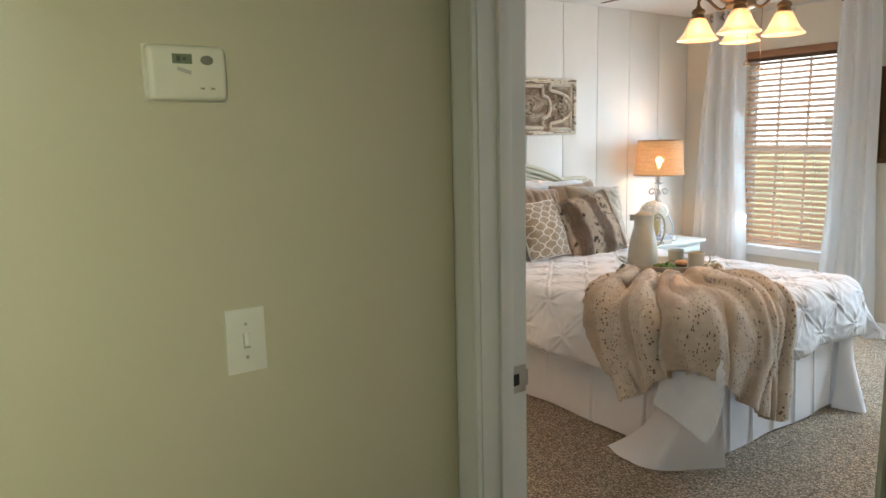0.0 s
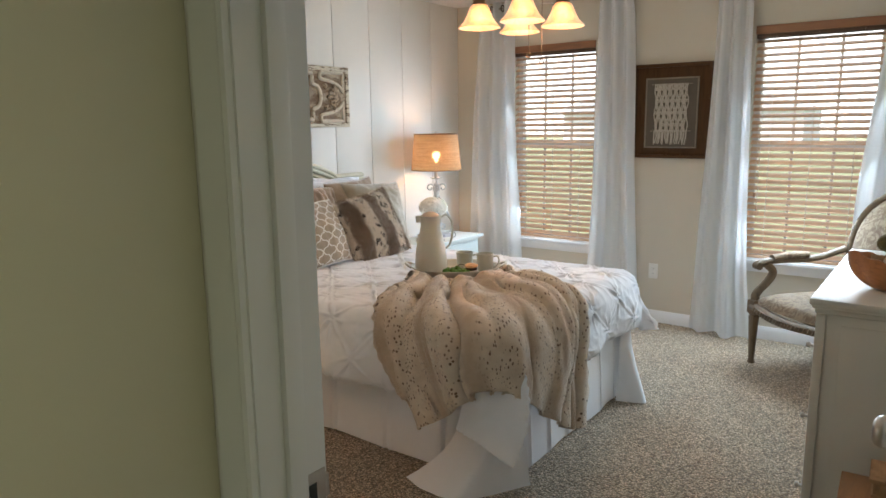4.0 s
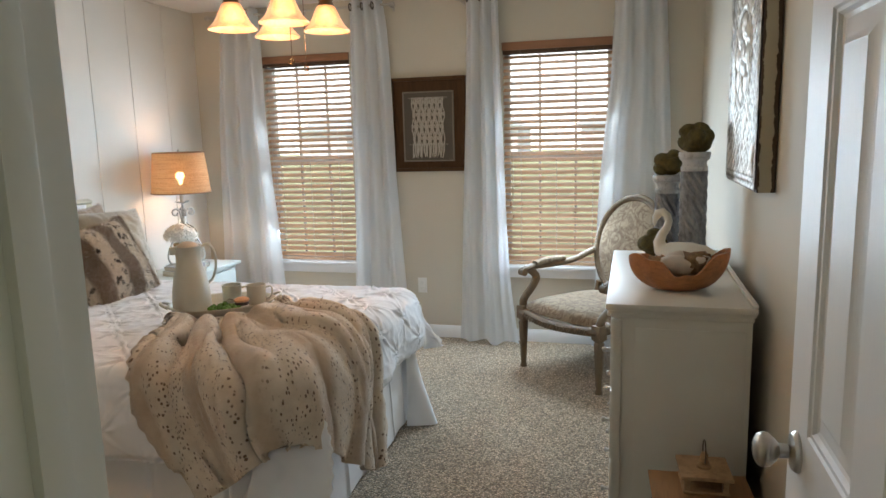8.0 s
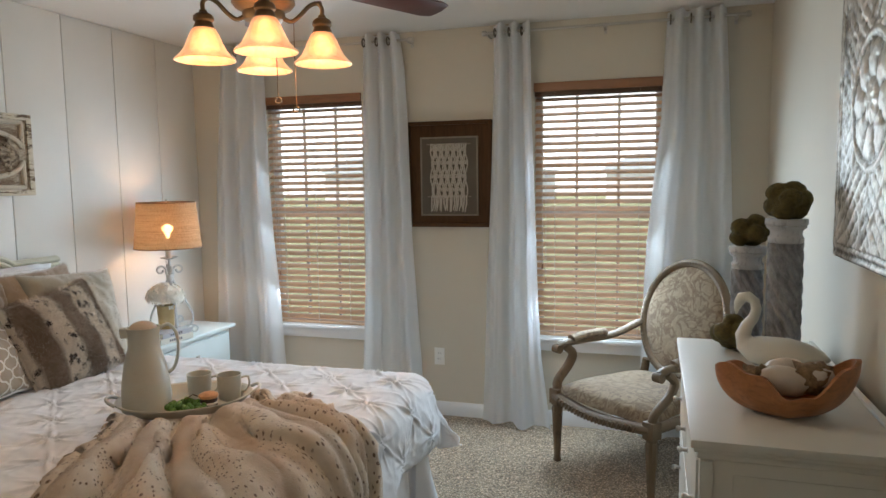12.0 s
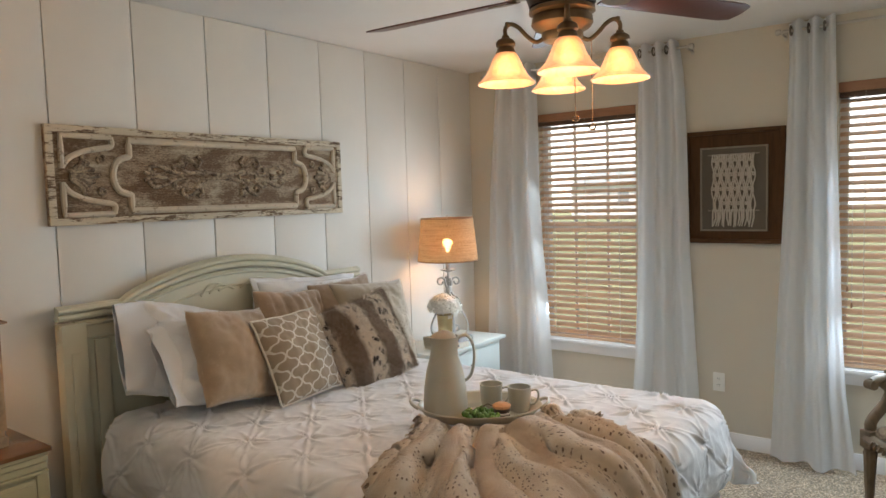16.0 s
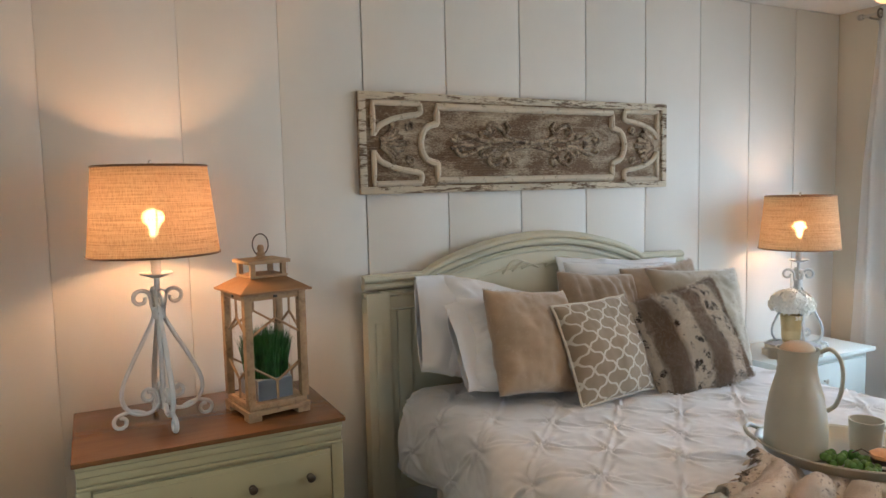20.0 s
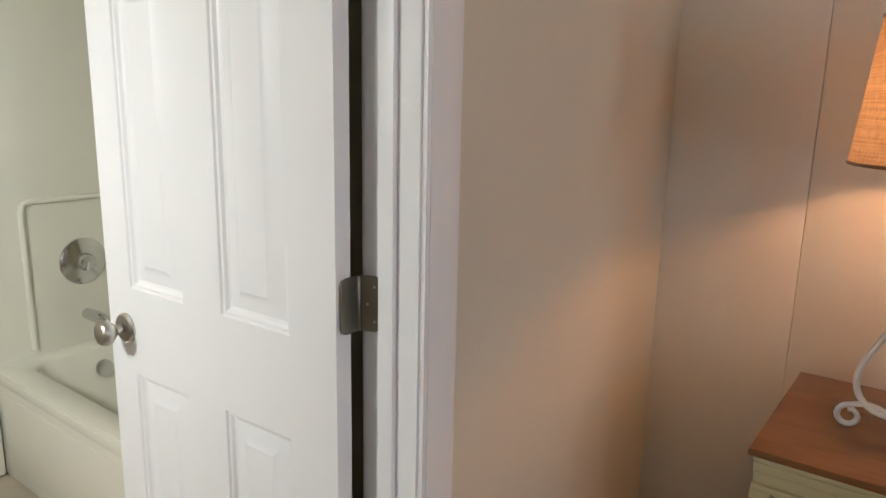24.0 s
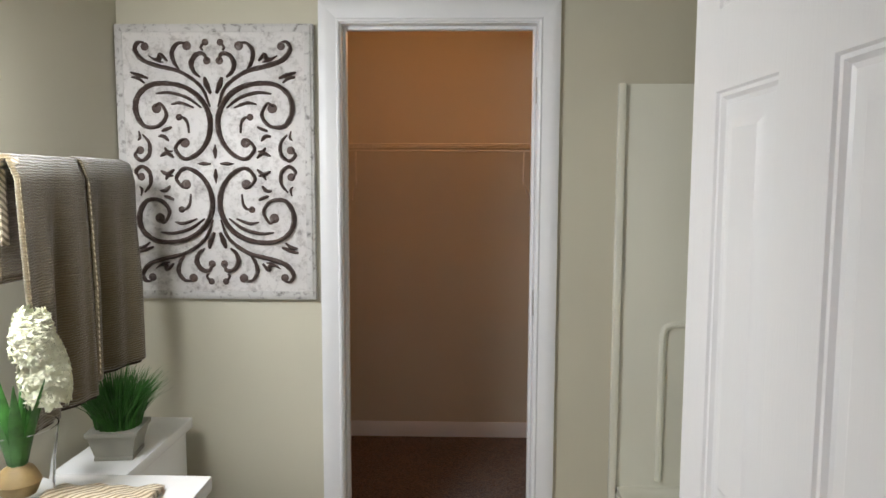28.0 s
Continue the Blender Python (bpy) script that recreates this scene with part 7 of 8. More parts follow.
M_tinframe = chipped_cream("chipped_cream_frame")
mp = thing("pressed_metal_panel", pose(E_W, 1.825, 1.745, 0, 0, -90), "square pressed tin panel with a floral medallion in a chipped frame", "wall art")
AW, AH2 = 0.71, 0.90
part("frame", join(span(-AW / 2, AW / 2, -0.058, -0.003, -AH2 / 2, AH2 / 2, 0.003)), M_tinframe, mp)


def tin_fn(u, v):
    """Relief: a rosette in an oval ring, leaf scrolls above and below it, fans in the corners, a beaded rim."""
    x, z = (u - 0.5) * (AW - 0.012), (v - 0.5) * (AH2 - 0.012)
    edge = min(AW / 2 - abs(x), AH2 / 2 - abs(z))
    th, r = math.atan2(z, x), math.hypot(x, z)
    hgt = 0.0
    if edge < 0.045:
        hgt = 0.006 * math.sin(min(1, edge / 0.045) * math.pi * 2) ** 2
    elif r < 0.062:
        hgt = 0.012 * math.sqrt(max(0.0, 1 - (r / 0.062) ** 2)) + 0.002 * math.cos(8 * th)
    elif r < 0.165:
        s = (r - 0.062) / 0.103
        hgt = 0.013 * abs(math.cos(4 * th + (0.4 if s > 0.55 else 0.0))) ** 0.6 * math.sin(math.pi * min(1, s * 1.05)) ** 0.5
    elif abs(r - 0.182) < 0.014:
        hgt = 0.009 * math.cos((r - 0.182) / 0.014 * math.pi / 2)
    else:
        cx, cz = (abs(x) - AW / 2 + 0.045), (abs(z) - AH2 / 2 + 0.045)
        rc, tc = math.hypot(cx, cz), math.atan2(cz, cx)
        if rc < 0.125:
            hgt = 0.011 * abs(math.sin(7 * tc)) ** 0.7 * math.sin(math.pi * min(1, rc / 0.125)) ** 0.6
        else:
            # acanthus leaves on either side of an upright stem
            a = abs(x)
            stem = math.exp(-((a - 0.05 - 0.10 * math.sin(abs(z) * 9.0) ** 2) / 0.016) ** 2)
            leaf = abs(math.sin((abs(z) * 1.0 - a * 0.75) * 62.0)) ** 0.7 * math.exp(-((a - 0.11) / 0.13) ** 2)
            hgt = 0.010 * max(stem, 0.85 * leaf)
    hgt += 0.003 * noise.noise(Vector((x * 60, z * 60, 0.5)))
    hgt += 0.0035 * abs(noise.noise(Vector((x * 42, z * 26, 3.5))))
    return (x, -0.0605 - max(-0.001, hgt * 0.72), z)


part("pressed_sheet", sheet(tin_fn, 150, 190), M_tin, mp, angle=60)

# ---------------------------------------------------------------- things on the dresser
M_moss = mottled("moss", (0.105, 0.078, 0.020), 0.95, 50, 0.45, 160, 1.0, 0.008)
M_column = distressed("grey_whitewash", (0.56, 0.56, 0.57), (0.24, 0.24, 0.26), 0.8, 30, 0.40, (1, 1, 0.5), 0.1)
M_shaft = distressed("grey_limed_shaft", (0.40, 0.40, 0.42), (0.16, 0.16, 0.175), 0.8, 26, 0.48, (1, 1, 0.4), 0.12)


def column(m, h, r):
    c = thing("twisted_column", m, "grey whitewashed twisted candle column", "column", "columns on the dresser")
    part("base", lathe([(0.0, 0.0), (r * 1.22, 0.0), (r * 1.22, 0.012), (r * 1.1, 0.018), (r * 1.18, 0.028), (r * 1.05, 0.038), (0, 0.038)], 30), M_column, c)
    n = 44
    part("shaft", lathe([(r * 0.98, 0.038 + (h - 0.12) * i / n) for i in range(n + 1)], 72, None, 9, 0.15, 13.0), M_shaft, c, angle=60)
    z = h - 0.082
    part("capital", lathe([(0.0, z), (r * 1.04, z), (r * 1.10, z + 0.005), (r * 1.10, z + 0.018), (r * 1.00, z + 0.023), (r * 0.96, z + 0.034), (r * 1.02, z + 0.044), (r * 1.20, z + 0.051), (r * 1.24, z + 0.057), (r * 1.18, z + 0.060), (r * 1.30, z + 0.063), (r * 1.30, z + 0.078), (r * 1.26, z + 0.082), (0, z + 0.082)], 30), M_column, c)
    return c


def moss_ball(m, r, seed):
    """A knobbly ball of dried moss pods."""
    bm = bmesh.new()
    bmesh.ops.create_icosphere(bm, subdivisions=4, radius=r)
    rr = random.Random(seed)
    pods = [Vector((rr.gauss(0, 1), rr.gauss(0, 1), rr.gauss(0, 1))).normalized() for _ in range(60)]
    far = []
    for p in pods:
        if all(p.dot(q) < 0.60 for q in far):
            far.append(p)
    for v in bm.verts:
        d = v.co.normalized()
        best = max(d.dot(p) for p in far)
        k = math.acos(min(1, best))
        v.co = d * r * (0.72 + 0.38 * math.sqrt(max(0, 1 - (k / 0.70) ** 2)) + 0.03 * noise.noise(d * 9))
        v.co.z *= 0.90
    o = part("moss_ball", bm, M_moss, angle=180)
    o.matrix_world = m
    return tagged(o, "knobbly dark green moss ball", "moss ball", "moss balls on the dresser")


DZ = DHt
column(pose(3.575, 2.325, DZ), 0.468, 0.052)
column(pose(3.470, 2.440, DZ), 0.362, 0.050)
moss_ball(pose(3.575, 2.325, DZ + 0.468 + 0.060), 0.073, 2)
moss_ball(pose(3.470, 2.440, DZ + 0.362 + 0.056), 0.068, 5)
moss_ball(pose(3.410, 2.330, DZ + 0.062), 0.070, 8)

# swan
M_swan = distressed("aged_white_swan", (0.66, 0.63, 0.55), (0.36, 0.32, 0.24), 0.5, 14, 0.28, (1, 1, 1), 0.06)
sn = [(0.0, -0.150, 0.062, 0.006, 0.006), (0, -0.125, 0.066, 0.030, 0.022), (0, -0.08, 0.062, 0.058, 0.045), (0, -0.02, 0.058, 0.074, 0.057), (0, 0.04, 0.056, 0.070, 0.055), (0, 0.09, 0.058, 0.052, 0.050), (0, 0.122, 0.074, 0.034, 0.036), (0, 0.132, 0.105, 0.024, 0.026), (0, 0.120, 0.140, 0.019, 0.021), (0, 0.098, 0.172, 0.017, 0.018), (0, 0.088, 0.205, 0.016, 0.017), (0, 0.096, 0.232, 0.016, 0.017), (0, 0.118, 0.247, 0.017, 0.019), (0, 0.140, 0.240, 0.018, 0.020), (0, 0.152, 0.218, 0.014, 0.016), (0, 0.157, 0.196, 0.008, 0.009), (0, 0.158, 0.176, 0.002, 0.002)]
bm = bmesh.new()
rings = []
for i, (x, y, z, a, b) in enumerate(sn):
    p, q = sn[max(0, i - 1)], sn[min(len(sn) - 1, i + 1)]
    d = Vector((0, q[1] - p[1], q[2] - p[2])).normalized()
    o = d.cross(Vector((1, 0, 0)))
    rings.append([bm.verts.new(Vector((x, y, z)) + Vector((1, 0, 0)) * a * math.cos(t) + o * b * math.sin(t)) for t in [6.2832 * k / 18 for k in range(18)]])
for a, b in zip(rings, rings[1:]):
    for k in range(18):
        bm.faces.new((a[k], a[(k + 1) % 18], b[(k + 1) % 18], b[k]))
bm.faces.new(rings[0])
bm.faces.new(rings[-1])
bmesh.ops.recalc_face_normals(bm, faces=bm.faces)
bmesh.ops.scale(bm, vec=(0.95, 0.95, 0.90), verts=bm.verts)
swan = part("swan_figure", bm, M_swan, angle=180)
swan.matrix_world = pose(3.535, 2.085, DZ + 0.002, 0, 0, 58)
tagged(swan, "aged white carved swan figure on the dresser", "figurine")

# root wood bowl with dried pods
M_root = wood("teak_root", (0.42, 0.17, 0.062), 0.4, "x", 5, 0.35)
bw = thing("wooden_bowl", pose(3.475, 1.655, DZ, 0, 0, 2) @ Matrix.Diagonal((0.93, 0.93, 0.95, 1)), "polished root-wood bowl with an uneven rim, filled with shells", "bowl")


def bowl_fn(sc, drop):
    def fn(u, v):
        t = 6.2832 * u
        rim = 1 + 0.10 * math.cos(2 * t + 0.4) + 0.05 * math.sin(3 * t + 1.0) + 0.03 * math.sin(7 * t)
        rx, ry = 0.128 * rim * (1.0 + 0.30 * max(0, math.cos(t)) ** 8 + 0.34 * max(0, -math.cos(t)) ** 8), 0.112 * rim
        hz = 0.108 + 0.034 * math.cos(t * 2) + 0.014 * math.sin(3 * t + 2) + 0.008 * math.sin(8 * t)
        k = v
        s = (0.42 + 0.58 * math.sin(k * 1.5708) ** 0.9)
        return (rx * s * sc * math.cos(t), ry * s * sc * math.sin(t), drop + (hz - drop) * (k ** 1.5))
    return fn


bm = join(sheet(bowl_fn(1.0, 0.002), 64, 16), sheet(bowl_fn(0.93, 0.020), 64, 16))
bm2 = bmesh.new()
ring_o = [bowl_fn(1.0, 0.002)(i / 64, 1) for i in range(64)]
ring_i = [bowl_fn(0.93, 0.020)(i / 64, 1) for i in range(64)]
va, vb = [bm2.verts.new(p) for p in ring_o], [bm2.verts.new(p) for p in ring_i]
for i in range(64):
    bm2.faces.new((va[i], va[(i + 1) % 64], vb[(i + 1) % 64], vb[i]))
for zz, s in ((0.002, 1.0), (0.020, 0.93)):
    bm2.faces.new([bm2.verts.new(bowl_fn(s, zz)(i / 64, 0)) for i in range(64)])
bm = join(bm, bm2)
bmesh.ops.remove_doubles(bm, verts=bm.verts, dist=1e-4)
bmesh.ops.recalc_face_normals(bm, faces=bm.faces)
part("bowl_body", bm, M_root, bw, angle=60)
M_shell = mottled("shell_cream", (0.62, 0.52, 0.42), 0.6, 20, 0.12)
M_pod = mottled("dried_pod", (0.30, 0.19, 0.10), 0.9, 60, 0.5, 200, 1.0, 0.01)


def shell_thing(m, rx, ry, rz, material, label, cat, rough=0.0):
    bm = bmesh.new()
    bmesh.ops.create_icosphere(bm, subdivisions=3, radius=1)
    for v in bm.verts:
        k = 1 + rough * noise.noise(v.co * 3.5 + Vector((rx * 90, 0, 0)))
        v.co = Vector((v.co.x * rx, v.co.y * ry, v.co.z * rz)) * k
    o = part(cat.replace(" ", "_"), bm, material, angle=180)
    o.matrix_world = m
    tagged(o, label, cat, "filling of the bowl")


shell_thing(pose(3.475, 1.655, DZ + 0.085, 0, 10, 10), 0.070, 0.045, 0.038, M_shell, "smooth cream shell lying in the bowl", "shell", 0.08)
shell_thing(pose(3.480, 1.715, DZ + 0.095, 0, 0, 40), 0.070, 0.040, 0.035, M_shell, "smooth cream shell lying in the bowl", "shell", 0.1)
shell_thing(pose(3.415, 1.665, DZ + 0.085), 0.045, 0.038, 0.034, M_pod, "rough brown pod lying in the bowl", "seed pod", 0.5)
shell_thing(pose(3.540, 1.660, DZ + 0.098), 0.052, 0.045, 0.040, M_pod, "rough brown pod lying in the bowl", "seed pod", 0.5)
shell_thing(pose(3.555, 1.640, DZ + 0.105), 0.030, 0.026, 0.024, M_shell, "smooth cream shell lying in the bowl", "shell", 0.2)

# ---------------------------------------------------------------- oval-backed armchair
M_oak = distressed("limed_oak", (0.165, 0.11, 0.062), (0.07, 0.042, 0.024), 0.55, 40, 0.36, (1, 1, 0.4), 0.12)


def tapestry(name):
    m = fabric(name, (0.50, 0.44, 0.33), 0.95, 700, 0.1)
    k = Nodes(m)
    v = k.coord("Object")
    a = k.n("ShaderNodeTexNoise", Vector=v, Scale=9.0, Detail=3.0, Distortion=2.2).outputs["Fac"]
    b = k.noise(v, 26, 3, 0.6, 1.5)
    leaf = k.ramp(a, [(0.44, (0, 0, 0)), (0.47, (1, 1, 1)), (0.55, (1, 1, 1)), (0.58, (0, 0, 0))])
    base = k.ramp(b, [(0.35, (0.225, 0.165, 0.105)), (0.65, (0.29, 0.215, 0.14))])
    dark = k.ramp(b, [(0.4, (0.145, 0.092, 0.055)), (0.6, (0.20, 0.14, 0.086))])
    k.color(k.mix(leaf, base, dark))
    k.bump(k.math("ADD", a, k.noise(v, 500)), 0.3, 0.002)
    return m


M_tap = tapestry("floral_tapestry")
CH = thing("armchair", pose(3.065, 3.425, 0, 0, 0, -40), "limed oak armchair with an oval back and faded floral upholstery", "armchair")
# local axes: x to the sitter's left as one faces it, -y is the front
SW2, SD, SR = 0.325, 0.26, 0.345
legp = [(0.0, 0.0), (0.020, 0.0), (0.022, 0.012), (0.017, 0.02), (0.0165, 0.03), (0.028, 0.28), (0.030, 0.30), (0.024, 0.312), (0.032, 0.325), (0.0, 0.325)]
for x in (-SW2, SW2):
    part("front_leg", lathe(legp, 24, pose(x, -SD, 0), 9, 0.07), M_oak, CH)
    part("leg_block", box((0.064, 0.064, 0.085), (x, -SD, 0.3665), 0.005), M_oak, CH)
    part("rear_leg", tube([(x * 0.8, SR + 0.07, 0.0), (x * 0.8, SR + 0.02, 0.18), (x * 0.8, SR, 0.36), (x * 0.72, SR + 0.005, 0.50)], 0.02, 10, taper=[0.016, 0.02, 0.025, 0.022]), M_oak, CH)
    part("arm_support", tube(bez([(x, -SD, 0.405), (x * 1.03, -SD + 0.015, 0.45), (x * 1.06, -SD + 0.10, 0.52), (x * 1.06, -SD + 0.13, 0.58), (x * 1.06, -SD + 0.07, 0.635)], 6), 0.026, 10, flat=0.85), M_oak, CH)
    part("arm", tube(bez([(x * 1.06, -SD + 0.02, 0.632), (x * 1.06, -SD + 0.07, 0.646), (x * 1.05, -SD + 0.2, 0.648), (x * 0.97, 0.16, 0.655), (x * 0.84, 0.335, 0.712)], 6), 0.025, 10, flat=0.8), M_oak, CH)
    part("arm_pad", tube(bez([(x * 1.06, -SD + 0.12, 0.664), (x * 1.05, -SD + 0.24, 0.676), (x * 1.0, 0.10, 0.676)], 6), 0.030, 10, flat=0.7, taper=None), M_tap, CH)
    part("arm_scroll", tube([(x * 1.06 - 0.022, -SD + 0.018, 0.622), (x * 1.06 + 0.022, -SD + 0.018, 0.622)], 0.024, 14), M_oak, CH)
rail = [tuple(p) for p in bez([(-SW2, -SD - 0.004, 0.368), (-0.15, -SD - 0.038, 0.358), (0.0, -SD - 0.048, 0.352), (0.15, -SD - 0.038, 0.358), (SW2, -SD - 0.004, 0.368)], 6)]
front = part("front_rail", tube(rail, 0.036, 10, flat=0.75), M_oak, CH)
for p in rail[2:-2]:
    part("rail_carving", tube([(p[0] - 0.010, p[1] - 0.034, p[2] - 0.016), (p[0] + 0.010, p[1] - 0.036, p[2] + 0.016)], 0.007, 6), M_oak, front)
for x in (-SW2, SW2):
    part("side_rail", tube([(x, -SD, 0.368), (x * 0.97, 0.0, 0.366), (x * 0.82, SR, 0.366)], 0.034, 10, flat=0.75), M_oak, CH)
part("rear_rail", tube([(-SW2 * 0.82, SR, 0.366), (SW2 * 0.82, SR, 0.366)], 0.026, 8), M_oak, CH)


def seat_fn(u, v):
    a, b = 2 * u - 1, 2 * v - 1
    w = SW2 * (1.0 - 0.09 * (b + 1))
    x = a * w * 1.0
    y = b * (SD if b < 0 else SR) - (0.045 * (1 - a * a) * (b < 0) * (-b))
    e = max(0.0, (1 - abs(a) ** 3.5) * (1 - abs(b) ** 3.5))
    return (x, y, 0.392 + 0.085 * e ** 0.38)


part("seat", join(sheet(seat_fn, 34, 30), span(-SW2 * 0.8, SW2 * 0.8, -SD + 0.01, SR - 0.01, 0.37, 0.395)), M_tap, CH, angle=180)
BK = pose(0, 0.375, 0.765, -13, 0, 0)
ov = [(0.268 * math.cos(t), 0, 0.315 * math.sin(t)) for t in [6.2832 * k / 56 for k in range(56)]]
part("back_frame", moved(tube(ov, 0.024, 12, closed=True, flat=1.0), BK), M_oak, CH)
part("back_beading", moved(join(*[lathe([(0, -0.005), (0.005, -0.002), (0.005, 0.002), (0, 0.005)], 6, pose(x * 1.0, -0.026, z * 1.0)) for x, _, z in [(0.268 * math.cos(t), 0, 0.315 * math.sin(t)) for t in [6.2832 * k / 90 for k in range(90)]]]), BK), M_oak, CH)


def back_fn(sg):
    def fn(u, v):
        t = 6.2832 * u
        k = math.sqrt(max(0.0, 1 - v * v))
        return (0.250 * v * math.cos(t), sg * (0.008 + 0.030 * k), 0.298 * v * math.sin(t))
    return fn


part("back_cushion", moved(join(sheet(back_fn(-1), 48, 12), sheet(back_fn(0.6), 48, 12)), BK), M_tap, CH, angle=180)

# ---------------------------------------------------------------- bathroom
M_tub = mottled("gloss_acrylic", (0.79, 0.775, 0.67), 0.18, 3, 0.02, 200, 0.01)
M_chrome = mottled("chrome", (0.62, 0.62, 0.62), 0.12, 6, 0.04, metal=1.0)
TX0, TX1, TY0, TY1 = 0.205, 0.978, B_S + 0.006, -1.12
struct("wall_bathroom_west", span(-0.012, 0.2, B_S, S_W - T, 0, H), M_olive_wall, "olive-beige bathroom wall behind the tub", "wall")
struct("wall_tub_end", span(0.2, 0.983, -1.115, -1.0, 0, H), M_olive_wall, "olive-beige stub wall at the tub", "wall")
tub = thing("bathtub", pose(0, 0, 0), "glossy white bathtub with a moulded surround", "bathtub")
rim = 0.435
bm = bmesh.new()
o = [(TX0, TY0), (TX1, TY0), (TX1, TY1), (TX0, TY1)]
loops = []
for ins, z, rad in ((0.0, rim, 0.0), (0.075, rim + 0.004, 0.10), (0.088, rim - 0.012, 0.11), (0.13, 0.16, 0.14), (0.19, 0.10, 0.15)):
    pts = []
    for cx, cy, a0 in ((TX1 - ins - rad, TY1 - ins - rad, 0), (TX0 + ins + rad, TY1 - ins - rad, 90), (TX0 + ins + rad, TY0 + ins + rad, 180), (TX1 - ins - rad, TY0 + ins + rad, 270)):
        for k in range(7):
            a = radians(a0 + 15 * k)
            pts.append(bm.verts.new((cx + rad * math.cos(a), cy + rad * math.sin(a), z)))
    loops.append(pts)
for a, b in zip(loops, loops[1:]):
    for k in range(len(a)):
        bm.faces.new((a[k], a[(k + 1) % len(a)], b[(k + 1) % len(b)], b[k]))
bm.faces.new(loops[-1])
bmesh.ops.recalc_face_normals(bm, faces=bm.faces)
bmesh.ops.remove_doubles(bm, verts=bm.verts, dist=1e-5)
part("basin", bm, M_tub, tub, angle=50)
part("apron", span(TX1 - 0.02, TX1 - 0.001, TY0, TY1, 0.0, rim - 0.004, 0.006), M_tub, tub)
part("apron_ledge", span(TX1 - 0.001, TX1 + 0.006, TY0 + 0.01, TY1 - 0.01, rim - 0.055, rim - 0.02, 0.003), M_tub, tub)
part("apron_panel", span(TX1 - 0.001, TX1 + 0.004, TY0 + 0.06, TY1 - 0.06, 0.05, rim - 0.09, 0.002), M_tub, tub)
part("surround_end", span(TX0, TX1 + 0.03, TY0 - 0.004, TY0 + 0.006, rim - 0.01, 1.87, 0.003), M_tub, tub)
part("surround_flange", span(TX1 + 0.004, TX1 + 0.03, TY0 - 0.003, TY0 + 0.022, 0.0, 1.872, 0.008), M_tub, tub)
part("surround_side", span(TX0 - 0.004, TX0 + 0.004, TY0 + 0.006, TY1, rim - 0.01, 1.87, 0.002), M_tub, tub)
px = [(x, TY0 + 0.008, z) for x, z in straight([(0.83, 0.46), (0.83, 0.99)])] + [tuple(p) for p in bez([(0.83, TY0 + 0.008, 0.99), (0.82, TY0 + 0.008, 1.02), (0.79, TY0 + 0.008, 1.032)], 4)] + [(0.40, TY0 + 0.008, 1.032)] + [tuple(p) for p in bez([(0.40, TY0 + 0.008, 1.032), (0.375, TY0 + 0.008, 1.02), (0.365, TY0 + 0.008, 0.99)], 4)] + [(0.365, TY0 + 0.008, 0.46)]
part("surround_ridge", tube(px, 0.012, 8), M_tub, tub)
val = part("mixer_valve", lathe([(0.0, 0.0), (0.092, 0.0), (0.094, 0.004), (0.080, 0.014), (0.036, 0.022), (0.030, 0.045), (0.026, 0.050), (0.0, 0.052)], 32, pose(0.618, TY0 + 0.006, 0.775, -90, 0, 0)), M_chrome, tub, "round chrome mixer valve")
part("lever", tube([(0.618, TY0 + 0.055, 0.775), (0.63, TY0 + 0.062, 0.745)], 0.008, 8), M_chrome, val)
part("spout", tube(bez([(0.618, TY0 + 0.006, 0.555), (0.618, TY0 + 0.07, 0.556), (0.618, TY0 + 0.125, 0.550), (0.618, TY0 + 0.135, 0.525)], 5), 0.024, 14), M_chrome, tub)
part("overflow_plate", lathe([(0.0, 0.0), (0.036, 0.0), (0.034, 0.006), (0.0, 0.009)], 24, pose(0.618, TY0 + 0.108, 0.345, -78, 0, 0)), M_chrome, tub)
part("shower_arm", tube(bez([(0.618, B_S, 2.075), (0.618, B_S + 0.06, 2.085), (0.618, B_S + 0.12, 2.045)], 5), 0.010, 10), M_chrome, tub)
part("shower_head", lathe([(0.012, 0.03), (0.016, 0.02), (0.034, -0.02), (0.038, -0.03), (0.0, -0.033)], 20, pose(0.618, B_S + 0.135, 2.02, 35, 0, 0)), M_bronze, tub)

# wall art
M_enamel = distressed("white_enamel_panel", (0.72, 0.69, 0.67), (0.40, 0.36, 0.34), 0.45, 22, 0.42, (1, 1, 1), 0.10)
M_scroll = distressed("dark_scroll_paint", (0.095, 0.060, 0.050), (0.36, 0.32, 0.30), 0.6, 40, 0.38, (1, 1, 1), 0.08, 120)
M_greyedge = distressed("grey_edge_paint", (0.62, 0.60, 0.58), (0.13, 0.11, 0.10), 0.6, 30, 0.40, (1, 1, 1), 0.08)
ba = thing("scrollwork_panel", pose(2.402, B_S, 1.592, 0, 0, 180), "white enamelled metal panel embossed with dark scrolls", "wall art")
BW2, BH2 = 0.688, 0.955
part("edge", span(-BW2 / 2, BW2 / 2, -0.030, -0.002, -BH2 / 2, BH2 / 2, 0.004), M_greyedge, ba)
